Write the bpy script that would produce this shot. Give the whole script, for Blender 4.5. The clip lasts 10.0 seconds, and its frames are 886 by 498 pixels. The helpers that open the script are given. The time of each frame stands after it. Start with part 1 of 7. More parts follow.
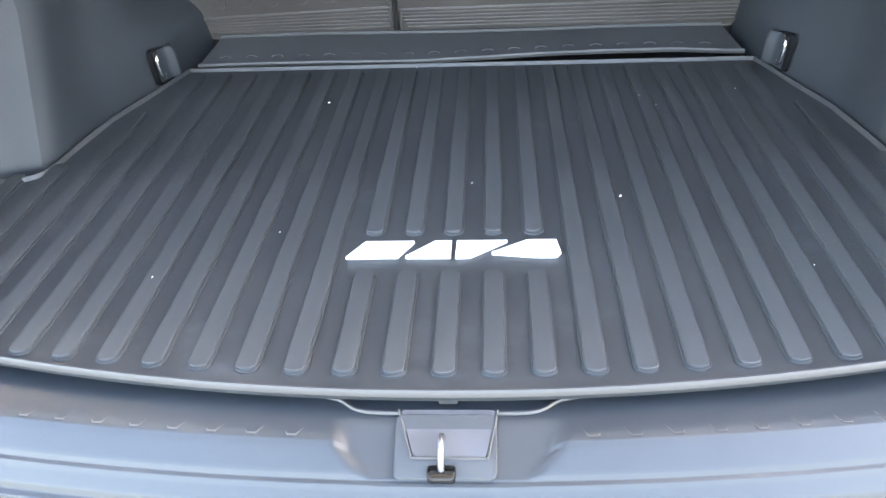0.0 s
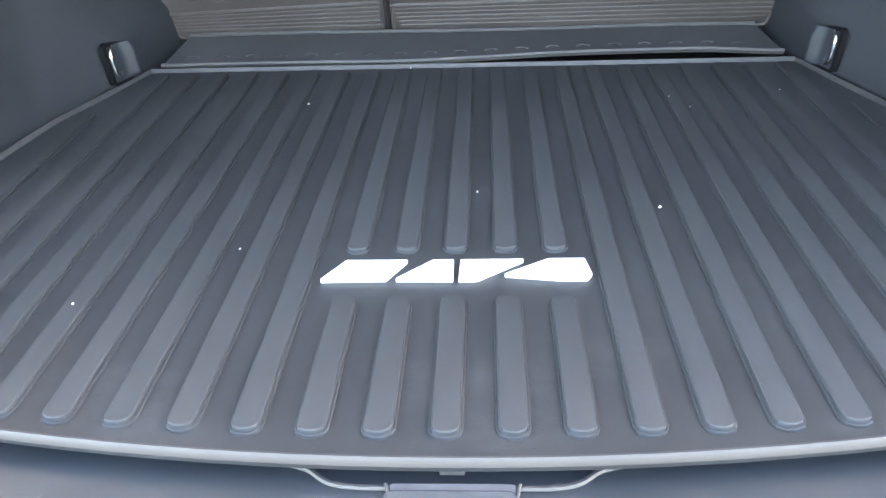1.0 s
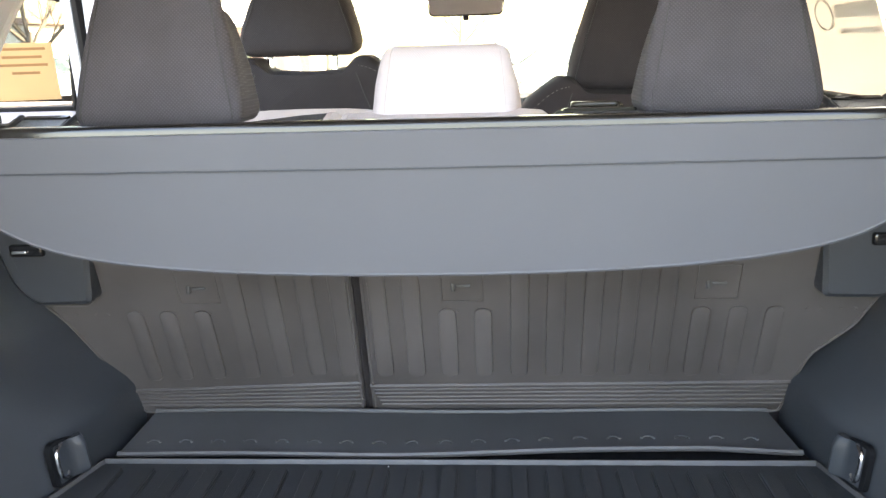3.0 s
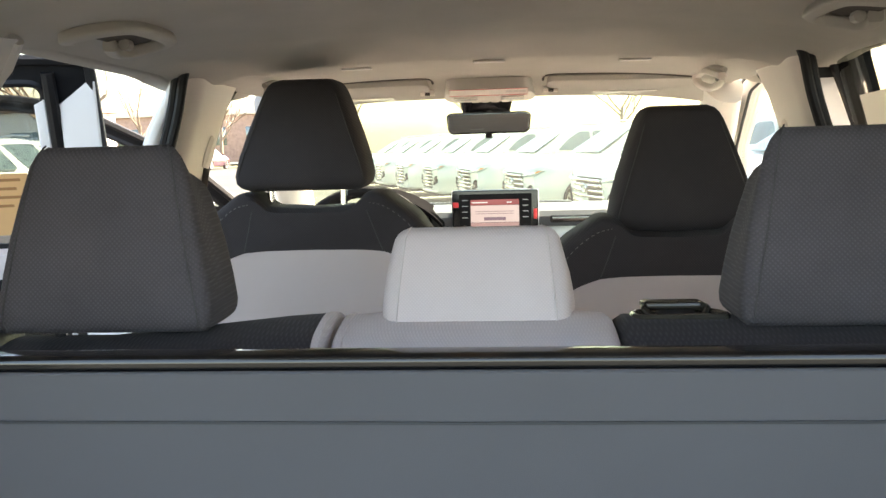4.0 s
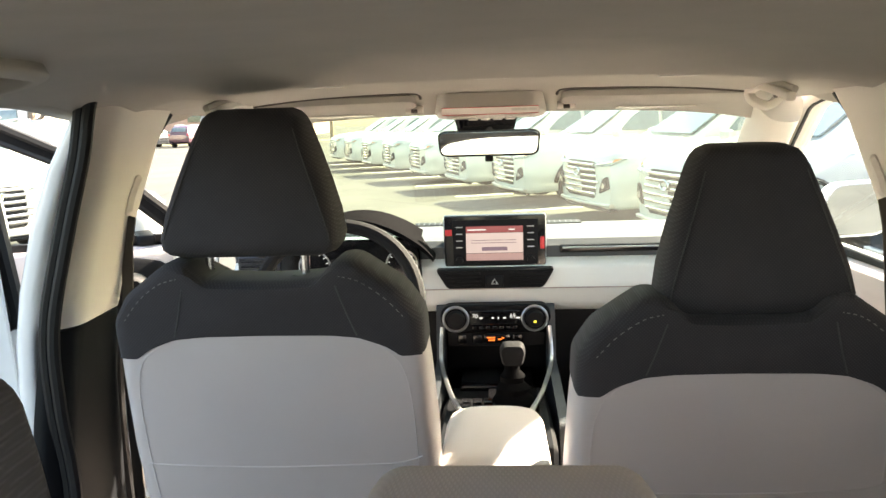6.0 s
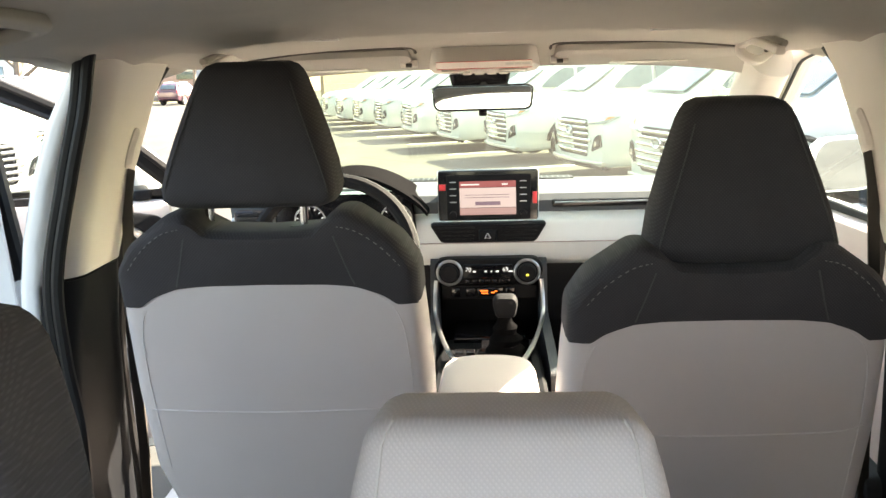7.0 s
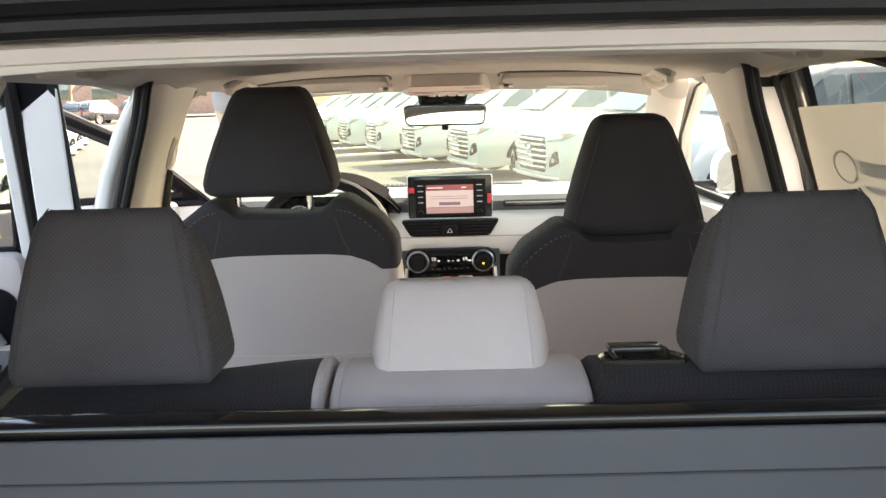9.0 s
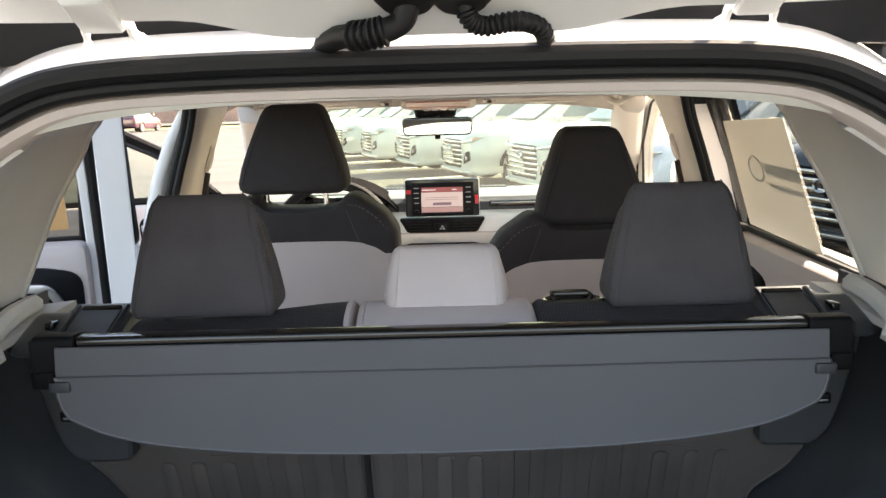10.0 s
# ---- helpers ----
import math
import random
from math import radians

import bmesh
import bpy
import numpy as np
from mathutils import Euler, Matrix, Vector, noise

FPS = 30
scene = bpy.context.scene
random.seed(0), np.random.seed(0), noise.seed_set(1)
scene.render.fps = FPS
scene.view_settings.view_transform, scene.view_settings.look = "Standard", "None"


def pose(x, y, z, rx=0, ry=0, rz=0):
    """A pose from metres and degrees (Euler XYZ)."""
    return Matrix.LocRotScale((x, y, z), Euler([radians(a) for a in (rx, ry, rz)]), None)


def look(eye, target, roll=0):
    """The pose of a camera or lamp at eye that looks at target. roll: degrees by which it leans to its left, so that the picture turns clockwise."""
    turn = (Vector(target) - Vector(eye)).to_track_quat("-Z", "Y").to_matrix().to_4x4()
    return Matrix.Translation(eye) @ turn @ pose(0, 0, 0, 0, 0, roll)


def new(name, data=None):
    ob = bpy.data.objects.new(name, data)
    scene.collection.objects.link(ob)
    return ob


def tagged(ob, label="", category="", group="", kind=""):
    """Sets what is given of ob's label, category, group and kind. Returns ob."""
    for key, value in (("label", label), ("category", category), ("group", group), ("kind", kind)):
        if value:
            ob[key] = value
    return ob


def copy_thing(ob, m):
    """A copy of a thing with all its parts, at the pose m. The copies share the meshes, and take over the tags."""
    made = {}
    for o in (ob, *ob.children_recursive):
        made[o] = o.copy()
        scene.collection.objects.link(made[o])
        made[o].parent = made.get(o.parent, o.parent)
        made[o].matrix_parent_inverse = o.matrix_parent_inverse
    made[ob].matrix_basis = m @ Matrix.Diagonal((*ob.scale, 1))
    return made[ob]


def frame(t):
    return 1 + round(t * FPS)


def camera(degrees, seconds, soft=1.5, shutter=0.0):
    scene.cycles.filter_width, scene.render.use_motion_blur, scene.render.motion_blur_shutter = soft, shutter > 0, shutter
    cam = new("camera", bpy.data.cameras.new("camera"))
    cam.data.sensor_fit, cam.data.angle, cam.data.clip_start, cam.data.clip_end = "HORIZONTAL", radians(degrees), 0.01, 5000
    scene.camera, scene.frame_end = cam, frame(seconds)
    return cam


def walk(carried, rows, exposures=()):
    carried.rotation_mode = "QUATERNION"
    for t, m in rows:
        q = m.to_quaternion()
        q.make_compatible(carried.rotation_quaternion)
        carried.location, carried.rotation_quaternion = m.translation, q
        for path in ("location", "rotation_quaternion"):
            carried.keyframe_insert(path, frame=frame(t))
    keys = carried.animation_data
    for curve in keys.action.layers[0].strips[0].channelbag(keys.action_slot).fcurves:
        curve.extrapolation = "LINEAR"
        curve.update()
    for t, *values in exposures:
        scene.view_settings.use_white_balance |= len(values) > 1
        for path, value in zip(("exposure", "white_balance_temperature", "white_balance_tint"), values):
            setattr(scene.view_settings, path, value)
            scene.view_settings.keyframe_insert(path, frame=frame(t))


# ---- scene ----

cam = camera(56.2, 10.0)
PATH = [
    (0, (0.05, -0.598, 1.215), (-0.076, 1.087, 0.146), -2.8),
    (0.5, (0.042, -0.496, 1.134), (-0.066, 1.172, 0.036), -2.4),
    (1, (0.03, -0.44, 1.099), (-0.076, 1.29, 0.102), -2.2),
    (1.5, (0.03, -0.395, 1.137), (-0.081, 1.424, 0.313), -2.1),
    (2, (0.041, -0.343, 1.152), (-0.073, 1.527, 0.452), -1.9),
    (2.5, (0.063, -0.302, 1.203), (-0.061, 1.602, 0.603), -1.9),
    (3, (0.07, -0.237, 1.271), (-0.061, 1.701, 0.796), -1.7),
    (3.2, (0.068, -0.202, 1.296), (-0.075, 1.746, 0.863), -1.8),
    (4.3, (0.03, 0.137, 1.384), (-0.135, 2.117, 1.153), -1.6),
    (4.5, (0.022, 0.208, 1.399), (-0.141, 2.19, 1.189), -1.6),
    (4.7, (0.013, 0.285, 1.423), (-0.143, 2.267, 1.206), -1.8),
    (5, (0.011, 0.362, 1.435), (-0.145, 2.346, 1.237), -1.8),
    (5.5, (0.007, 0.414, 1.454), (-0.136, 2.393, 1.206), -1.7),
    (6, (0.005, 0.442, 1.471), (-0.131, 2.408, 1.129), -1.9),
    (7.5, (-0.006, 0.349, 1.463), (-0.106, 2.295, 1.015), -1.8),
    (8, (-0.018, 0.251, 1.471), (-0.091, 2.202, 1.035), -1.9),
    (8.5, (-0.01, 0.133, 1.47), (-0.055, 2.088, 1.053), -1.7),
    (9, (0.005, -0.019, 1.479), (-0.024, 1.94, 1.08), -1.6),
    (9.5, (0.009, -0.162, 1.483), (-0.013, 1.799, 1.093), -1.6),
    (10, (0.015, -0.39, 1.502), (-0.001, 1.574, 1.123), -1.6),
]
EXPOSURES = [(0, 5.43, 8050, 13), (0.5, 5.3, 8050, 13), (1.0, 5.45, 8000, 13), (1.5, 6.02, 8050, 14), (2.0, 5.8, 8050, 14), (2.5, 5.4, 8300, 16), (3.0, 5.0, 8400, 17),
             (3.2, 4.6, 8300, 15), (4.3, 3.7, 8000, 11), (5.0, 3.43, 8000, 10), (6.0, 3.75, 8000, 9), (7.5, 3.9, 8000, 10), (9.0, 3.75, 8100, 14), (10.0, 3.55, 8100, 15)]
walk(cam, [(t, look(eye, target, roll)) for t, eye, target, roll in PATH], EXPOSURES)

# ---- world and light ----
SUN_DIR = Vector((0.68, 0.42, 0.56)).normalized()
world = bpy.data.worlds.new("world")
scene.world = world
world.use_nodes = True
wn = world.node_tree.nodes
sky = wn.new("ShaderNodeTexSky")
sky.sky_type = "NISHITA"
sky.sun_disc = False
sky.sun_elevation = math.asin(SUN_DIR.z)
sky.sun_rotation = math.atan2(SUN_DIR.x, SUN_DIR.y)
sky.air_density, sky.dust_density, sky.ozone_density = 1.0, 1.9, 1.0
wn["Background"].inputs["Strength"].default_value = 0.09
world.node_tree.links.new(sky.outputs[0], wn["Background"].inputs["Color"])
sun_data = bpy.data.lights.new("sun", "SUN")
sun_data.energy, sun_data.angle, sun_data.color = 4.6, radians(0.53), (1.0, 0.94, 0.85)
sun = new("sun", sun_data)
sun.matrix_world = look(SUN_DIR * 30, (0, 0, 0))


# ---- materials ----
def material(name, color, rough=0.5, metal=0.0, var=0.12, scale=6.0, grain=0.0, grain_scale=400.0, spec=0.5, coat=0.0, sheen=0.0, tone=None):
    m = bpy.data.materials.new(name)
    m.use_nodes = True
    nt = m.node_tree
    n, l = nt.nodes, nt.links
    b = n["Principled BSDF"]
    b.inputs["Metallic"].default_value = metal
    b.inputs["Specular IOR Level"].default_value = spec
    b.inputs["Coat Weight"].default_value = coat
    b.inputs["Coat Roughness"].default_value = 0.05
    b.inputs["Sheen Weight"].default_value = sheen
    tc = n.new("ShaderNodeTexCoord")
    nz = n.new("ShaderNodeTexNoise")
    nz.inputs["Scale"].default_value, nz.inputs["Detail"].default_value = scale, 5.0
    l.new(tc.outputs["Object"], nz.inputs["Vector"])
    ramp = n.new("ShaderNodeValToRGB")
    lo = tone or tuple(c * (1 - var) for c in color)
    hi = tuple(min(1, c * (1 + var)) for c in color)
    ramp.color_ramp.elements[0].color, ramp.color_ramp.elements[1].color = (*lo, 1), (*hi, 1)
    ramp.color_ramp.elements[0].position, ramp.color_ramp.elements[1].position = 0.3, 0.7
    l.new(nz.outputs["Fac"], ramp.inputs["Fac"])
    l.new(ramp.outputs["Color"], b.inputs["Base Color"])
    rr = n.new("ShaderNodeMapRange")
    rr.inputs["To Min"].default_value, rr.inputs["To Max"].default_value = rough * 0.85, min(1, rough * 1.15)
    l.new(nz.outputs["Fac"], rr.inputs["Value"])
    l.new(rr.outputs["Result"], b.inputs["Roughness"])
    if grain:
        g = n.new("ShaderNodeTexNoise")
        g.inputs["Scale"].default_value, g.inputs["Detail"].default_value = grain_scale, 3.0
        l.new(tc.outputs["Object"], g.inputs["Vector"])
        bump = n.new("ShaderNodeBump")
        bump.inputs["Strength"].default_value, bump.inputs["Distance"].default_value = grain, 0.001
        l.new(g.outputs["Fac"], bump.inputs["Height"])
        l.new(bump.outputs["Normal"], b.inputs["Normal"])
    return m


def dusty(m, color, scale, lo, hi, most):
    """Soft dry smudges of dust laid over a material."""
    nt = m.node_tree
    n, l = nt.nodes, nt.links
    b = n["Principled BSDF"]
    base = b.inputs["Base Color"].links[0].from_socket
    tc = n.new("ShaderNodeTexCoord")
    mp = n.new("ShaderNodeMapping")
    mp.inputs["Location"].default_value = (3.1, 1.7, 0.0)
    mp.inputs["Scale"].default_value = (1.0, 1.6, 1.0)
    l.new(tc.outputs["Object"], mp.inputs["Vector"])
    nz = n.new("ShaderNodeTexNoise")
    nz.inputs["Scale"].default_value, nz.inputs["Detail"].default_value, nz.inputs["Roughness"].default_value = scale, 6.0, 0.6
    l.new(mp.outputs["Vector"], nz.inputs["Vector"])
    mr = n.new("ShaderNodeMapRange")
    mr.inputs["From Min"].default_value, mr.inputs["From Max"].default_value, mr.inputs["To Max"].default_value = lo, hi, most
    l.new(nz.outputs["Fac"], mr.inputs["Value"])
    mix = n.new("ShaderNodeMixRGB")
    mix.inputs[2].default_value = (*color, 1)
    l.new(mr.outputs["Result"], mix.inputs[0])
    l.new(base, mix.inputs[1])
    l.new(mix.outputs[0], b.inputs["Base Color"])


def fabric(name, color, pitch=0.0028, depth=0.5, var=0.1, contrast=0.35):
    """Woven cloth: a diagonal weave of small cells over a soft, uneven tone."""
    m = material(name, color, 0.9, 0, var, 14.0, spec=0.12, sheen=0.04)
    nt = m.node_tree
    n, l = nt.nodes, nt.links
    b = n["Principled BSDF"]
    tc = n["Texture Coordinate"]
    mp = n.new("ShaderNodeMapping")
    mp.inputs["Rotation"].default_value = (0.0, radians(45), 0.0)
    l.new(tc.outputs["Object"], mp.inputs["Vector"])
    heights = []
    for axis in ("X", "Z"):
        w = n.new("ShaderNodeTexWave")
        w.bands_direction = axis
        w.inputs["Scale"].default_value = 0.314 / pitch
        w.inputs["Distortion"].default_value = 0.6
        w.inputs["Detail Scale"].default_value = 3.0
        l.new(mp.outputs["Vector"], w.inputs["Vector"])
        heights.append(w)
    mul = n.new("ShaderNodeMath")
    mul.operation = "MULTIPLY"
    l.new(heights[0].outputs["Fac"], mul.inputs[0])
    l.new(heights[1].outputs["Fac"], mul.inputs[1])
    bump = n.new("ShaderNodeBump")
    bump.inputs["Strength"].default_value, bump.inputs["Distance"].default_value = depth, 0.0015
    l.new(mul.outputs["Value"], bump.inputs["Height"])
    l.new(bump.outputs["Normal"], b.inputs["Normal"])
    ramp = n["Color Ramp"]
    mix = n.new("ShaderNodeMix")
    mix.data_type, mix.blend_type = "RGBA", "MULTIPLY"
    mix.inputs["Factor"].default_value = contrast
    l.new(ramp.outputs["Color"], mix.inputs["A"])
    l.new(mul.outputs["Value"], mix.inputs["B"])
    l.new(mix.outputs["Result"], b.inputs["Base Color"])
    return m


def glass(name, tint=(0.97, 0.99, 0.98), rough=0.0, veil=0.0, gloss=(0.6, 5.0, 0.04)):
    """A thin pane: clear, with a little gloss and a pale haze imitating glare."""
    m = bpy.data.materials.new(name)
    m.use_nodes = True
    n, l = m.node_tree.nodes, m.node_tree.links
    n.remove(n["Principled BSDF"])
    t, g, mix = n.new("ShaderNodeBsdfTransparent"), n.new("ShaderNodeBsdfGlossy"), n.new("ShaderNodeMixShader")
    t.inputs["Color"].default_value = (*tint, 1)
    g.inputs["Roughness"].default_value = rough
    lw, pw, ad = n.new("ShaderNodeLayerWeight"), n.new("ShaderNodeMath"), n.new("ShaderNodeMath")
    pw.operation, pw.inputs[1].default_value = "POWER", gloss[1]
    ad.operation, ad.inputs[1].default_value, ad.inputs[2].default_value = "MULTIPLY_ADD", gloss[0], gloss[2]
    l.new(lw.outputs["Facing"], pw.inputs[0])
    l.new(pw.outputs[0], ad.inputs[0])
    l.new(ad.outputs[0], mix.inputs["Fac"])
    l.new(t.outputs[0], mix.inputs[1])
    l.new(g.outputs[0], mix.inputs[2])
    if veil:
        # translucent haze mixed in for the glare of the sunlit dash
        haze, top, nz = n.new("ShaderNodeBsdfTranslucent"), n.new("ShaderNodeMixShader"), n.new("ShaderNodeTexNoise")
        haze.inputs["Color"].default_value = (0.9, 0.88, 0.78, 1)
        nz.inputs["Scale"].default_value, nz.inputs["Detail"].default_value = 5.0, 6.0
        amount = n.new("ShaderNodeMapRange")
        amount.inputs["To Min"].default_value, amount.inputs["To Max"].default_value = veil * 0.5, veil * 1.5
        l.new(nz.outputs["Fac"], amount.inputs["Value"])
        l.new(amount.outputs["Result"], top.inputs["Fac"])
        l.new(mix.outputs[0], top.inputs[1])
        l.new(haze.outputs[0], top.inputs[2])
        mix = top
    l.new(mix.outputs[0], n["Material Output"].inputs["Surface"])
    return m


def glow(name, color, strength):
    m = bpy.data.materials.new(name)
    m.use_nodes = True
    b = m.node_tree.nodes["Principled BSDF"]
    b.inputs["Base Color"].default_value = (*[c * 0.3 for c in color], 1)
    b.inputs["Roughness"].default_value = 0.25
    b.inputs["Emission Color"].default_value = (*color, 1)
    b.inputs["Emission Strength"].default_value = strength
    return m


M_RUBBER = material("mat_rubber", (0.0312, 0.0350, 0.0400), 0.5, var=0.18, scale=4.5, grain=0.35, grain_scale=900, spec=0.45)
dusty(M_RUBBER, (0.12, 0.13, 0.145), 7.5, 0.56, 0.78, 0.28)
# same rubber as the mat, lightened to put light on the shaded flap
M_FLAP_LIT = material("flap_rubber_lit", (0.056, 0.058, 0.062), 0.48, var=0.2, scale=6.0, grain=0.35, grain_scale=900, spec=0.45)
M_RIB = material("mat_rib_rubber", (0.0370, 0.0408, 0.0460), 0.55, var=0.2, scale=5.0, grain=0.35, grain_scale=900, spec=0.4)
M_RIM = material("mat_rim_rubber", (0.056, 0.056, 0.059), 0.45, var=0.1, grain=0.2, grain_scale=700)
M_SEATMAT = material("seatback_rubber", (0.078, 0.0705, 0.070), 0.42, var=0.26, scale=5.0, grain=0.3, grain_scale=900, spec=0.4)
M_TRIM = material("dark_trim_plastic", (0.029, 0.034, 0.041), 0.42, var=0.12, scale=5.0, grain=0.5, grain_scale=1300)
M_PLATE = material("worn_latch_plate", (0.065, 0.068, 0.08), 0.34, var=0.12, scale=30, grain=0.2, grain_scale=900)
M_SILL = material("sill_plastic", (0.030, 0.036, 0.044), 0.3, var=0.1, grain=0.3, grain_scale=1200)
M_BLACK = material("black_plastic", (0.0060, 0.0065, 0.0080), 0.5, var=0.15, grain=0.25, grain_scale=1200, spec=0.12)
M_LEATHER = material("grained_leather", (0.010, 0.0105, 0.012), 0.68, var=0.15, grain=0.5, grain_scale=1400, spec=0.12)
M_CASSETTE = material("cassette_plastic", (0.006, 0.006, 0.007), 0.14, var=0.1, spec=0.6)
M_GLOSS = material("gloss_black", (0.006, 0.006, 0.007), 0.09, var=0.1)
M_HOOD = material("soft_black_pad", (0.006, 0.006, 0.0065), 0.95, var=0.15, grain=0.5, grain_scale=1200, spec=0.0)
M_SEAL = material("rubber_seal", (0.007, 0.007, 0.008), 0.5, var=0.2, grain=0.3, grain_scale=800, spec=0.28)
M_WHITE = material("white_print", (0.85, 0.86, 0.88), 0.5, var=0.03)
M_CHROME = material("chrome", (0.75, 0.75, 0.76), 0.12, 1.0, var=0.03)
M_STEEL = material("worn_steel", (0.28, 0.28, 0.30), 0.38, 0.9, var=0.15, scale=60)
M_SILVER = material("satin_silver", (0.5, 0.51, 0.52), 0.3, 0.9, var=0.05)
M_COVER = material("tonneau_vinyl", (0.084, 0.089, 0.102), 0.55, var=0.06, scale=3.0, grain=0.35, grain_scale=1500, spec=0.4)
# rear headrest cloth, its colour raised for the sky light from behind
M_DARKCLOTH_LIT = fabric("dark_cloth_lit", (0.094, 0.087, 0.095), 0.0032, 0.4, contrast=0.26)
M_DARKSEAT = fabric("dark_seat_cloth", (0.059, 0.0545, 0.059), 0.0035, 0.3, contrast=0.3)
M_LIGHTCLOTH = fabric("light_cloth", (0.60, 0.535, 0.535), 0.0022, 0.2, var=0.04, contrast=0.1)
M_LIGHTVINYL = material("light_grey_vinyl", (0.53, 0.475, 0.465), 0.5, var=0.05, scale=3.0, grain=0.3, grain_scale=1100, spec=0.35)
M_HEADLINER = material("headliner_cloth", (0.44, 0.415, 0.37), 0.9, var=0.05, scale=8.0, grain=0.5, grain_scale=1500, spec=0.1)
M_PILLAR = material("pillar_plastic", (0.68, 0.63, 0.575), 0.55, var=0.04, scale=5.0, grain=0.3, grain_scale=1300, spec=0.35)
# beige handle plastic, darkened in colour for the shade under the roof
M_GRIP_SHADED = material("grip_plastic_shaded", (0.42, 0.395, 0.35), 0.55, var=0.04, scale=5.0, grain=0.3, grain_scale=1300, spec=0.3)
M_EDGE = material("edge_trim_plastic", (0.54, 0.47, 0.435), 0.55, var=0.04, scale=5.0, grain=0.3, grain_scale=1300, spec=0.35)
M_QUARTER = material("quarter_trim_plastic", (0.58, 0.565, 0.545), 0.55, var=0.05, scale=5.0, grain=0.35, grain_scale=1300, spec=0.35)
M_PAINT = material("white_paint", (0.8, 0.8, 0.8), 0.25, var=0.02, coat=0.6)
M_DASH = material("dash_pad", (0.065, 0.076, 0.086), 0.6, var=0.06, grain=0.5, grain_scale=1100, spec=0.35)
M_DASHLIGHT = material("dash_light_vinyl", (0.58, 0.60, 0.585), 0.5, var=0.04, grain=0.3, grain_scale=1100)
M_DKTHREAD = material("dark_thread", (0.05, 0.048, 0.05), 0.8, var=0.1)
M_GUIDE = material("gloss_black_guide", (0.035, 0.033, 0.028), 0.22, var=0.1)
M_PALESEAM = material("pale_seam_thread", (0.55, 0.50, 0.49), 0.8, var=0.1)
M_STITCH = material("shoulder_thread", (0.14, 0.13, 0.13), 0.8, var=0.1)
M_LTHREAD = material("seam_thread", (0.3, 0.27, 0.26), 0.8, var=0.1)
# belt webbing; also colours the painted shade at the visors and rear handles
M_WEBBING_SHADE = material("belt_webbing_and_shade", (0.07, 0.06, 0.052), 0.8, var=0.1, grain=0.5, grain_scale=900)
M_CARPET = material("carpet", (0.025, 0.025, 0.027), 0.95, var=0.3, scale=60, grain=1.0, grain_scale=700, spec=0.1)
M_HEADLAMP = material("headlamp_cover", (0.28, 0.34, 0.34), 0.08, var=0.25, scale=18, coat=1.0)
M_LENS = material("lamp_lens", (0.75, 0.72, 0.65), 0.2, var=0.05)
M_RED = material("red_film", (0.6, 0.03, 0.04), 0.3, var=0.1)
M_AMBER = material("amber_lens", (0.7, 0.22, 0.03), 0.2, var=0.1)
M_KRAFT = material("kraft_sticker", (0.62, 0.36, 0.16), 0.7, var=0.06)
M_KRAFTINK = material("sticker_ink", (0.3, 0.14, 0.05), 0.7, var=0.1)
M_MIRROR = material("mirror_glass", (0.9, 0.9, 0.9), 0.015, 1.0, var=0.0)
M_GLASS = glass("clear_glass", (0.61, 0.71, 0.55), veil=0.011, gloss=(0.35, 3.0, 0.045))
M_TINT = glass("car_glass", (0.8, 0.86, 0.84))
M_PRIVACY = glass("privacy_glass", (0.28, 0.29, 0.265))
M_DKGLASS = material("dark_car_glass", (0.07, 0.10, 0.095), 0.06, var=0.2, spec=0.8, coat=1.0)
M_SCREEN = glow("screen_glow", (0.80, 0.66, 0.66), 0.05)
M_SCREENBAND = glow("screen_band", (0.42, 0.11, 0.12), 0.045)
M_SCREENBTN = glow("screen_button", (0.32, 0.22, 0.3), 0.033)
M_DOME = glow("dome_lamp_glow", (1.0, 0.55, 0.22), 0.08)
M_AMBERGLOW = glow("amber_display", (1.0, 0.2, 0.04), 0.17)
M_WHITEGLOW = glow("white_display", (0.8, 0.85, 0.9), 0.08)
M_YELLOWGLOW = glow("yellow_mark", (0.9, 0.8, 0.1), 0.1)
M_FILM = bpy.data.materials.new("window_film")
M_FILM.use_nodes = True
_b = M_FILM.node_tree.nodes["Principled BSDF"]
_b.inputs["Base Color"].default_value = (0.66, 0.645, 0.59, 1)
_b.inputs["Roughness"].default_value = 0.5
_b.inputs["Alpha"].default_value = 0.82
M_FILMINK = material("film_ink", (0.50, 0.49, 0.45), 0.6, var=0.05)


def asphalt():
    m = material("asphalt", (0.046, 0.047, 0.044), 0.9, var=0.3, scale=0.5, grain=0.9, grain_scale=70, spec=0.25)
    n, l = m.node_tree.nodes, m.node_tree.links
    v = n.new("ShaderNodeTexVoronoi")
    v.feature, v.inputs["Scale"].default_value = "DISTANCE_TO_EDGE", 0.35
    l.new(n["Texture Coordinate"].outputs["Object"], v.inputs["Vector"])
    lt = n.new("ShaderNodeMapRange")
    lt.inputs["From Max"].default_value, lt.inputs["To Min"].default_value = 0.012, 0.55
    l.new(v.outputs["Distance"], lt.inputs["Value"])
    mix = n.new("ShaderNodeMix")
    mix.data_type, mix.blend_type, mix.inputs["Factor"].default_value = "RGBA", "MULTIPLY", 1.0
    l.new(n["Color Ramp"].outputs["Color"], mix.inputs["A"])
    l.new(lt.outputs["Result"], mix.inputs["B"])
    l.new(mix.outputs["Result"], n["Principled BSDF"].inputs["Base Color"])
    return m


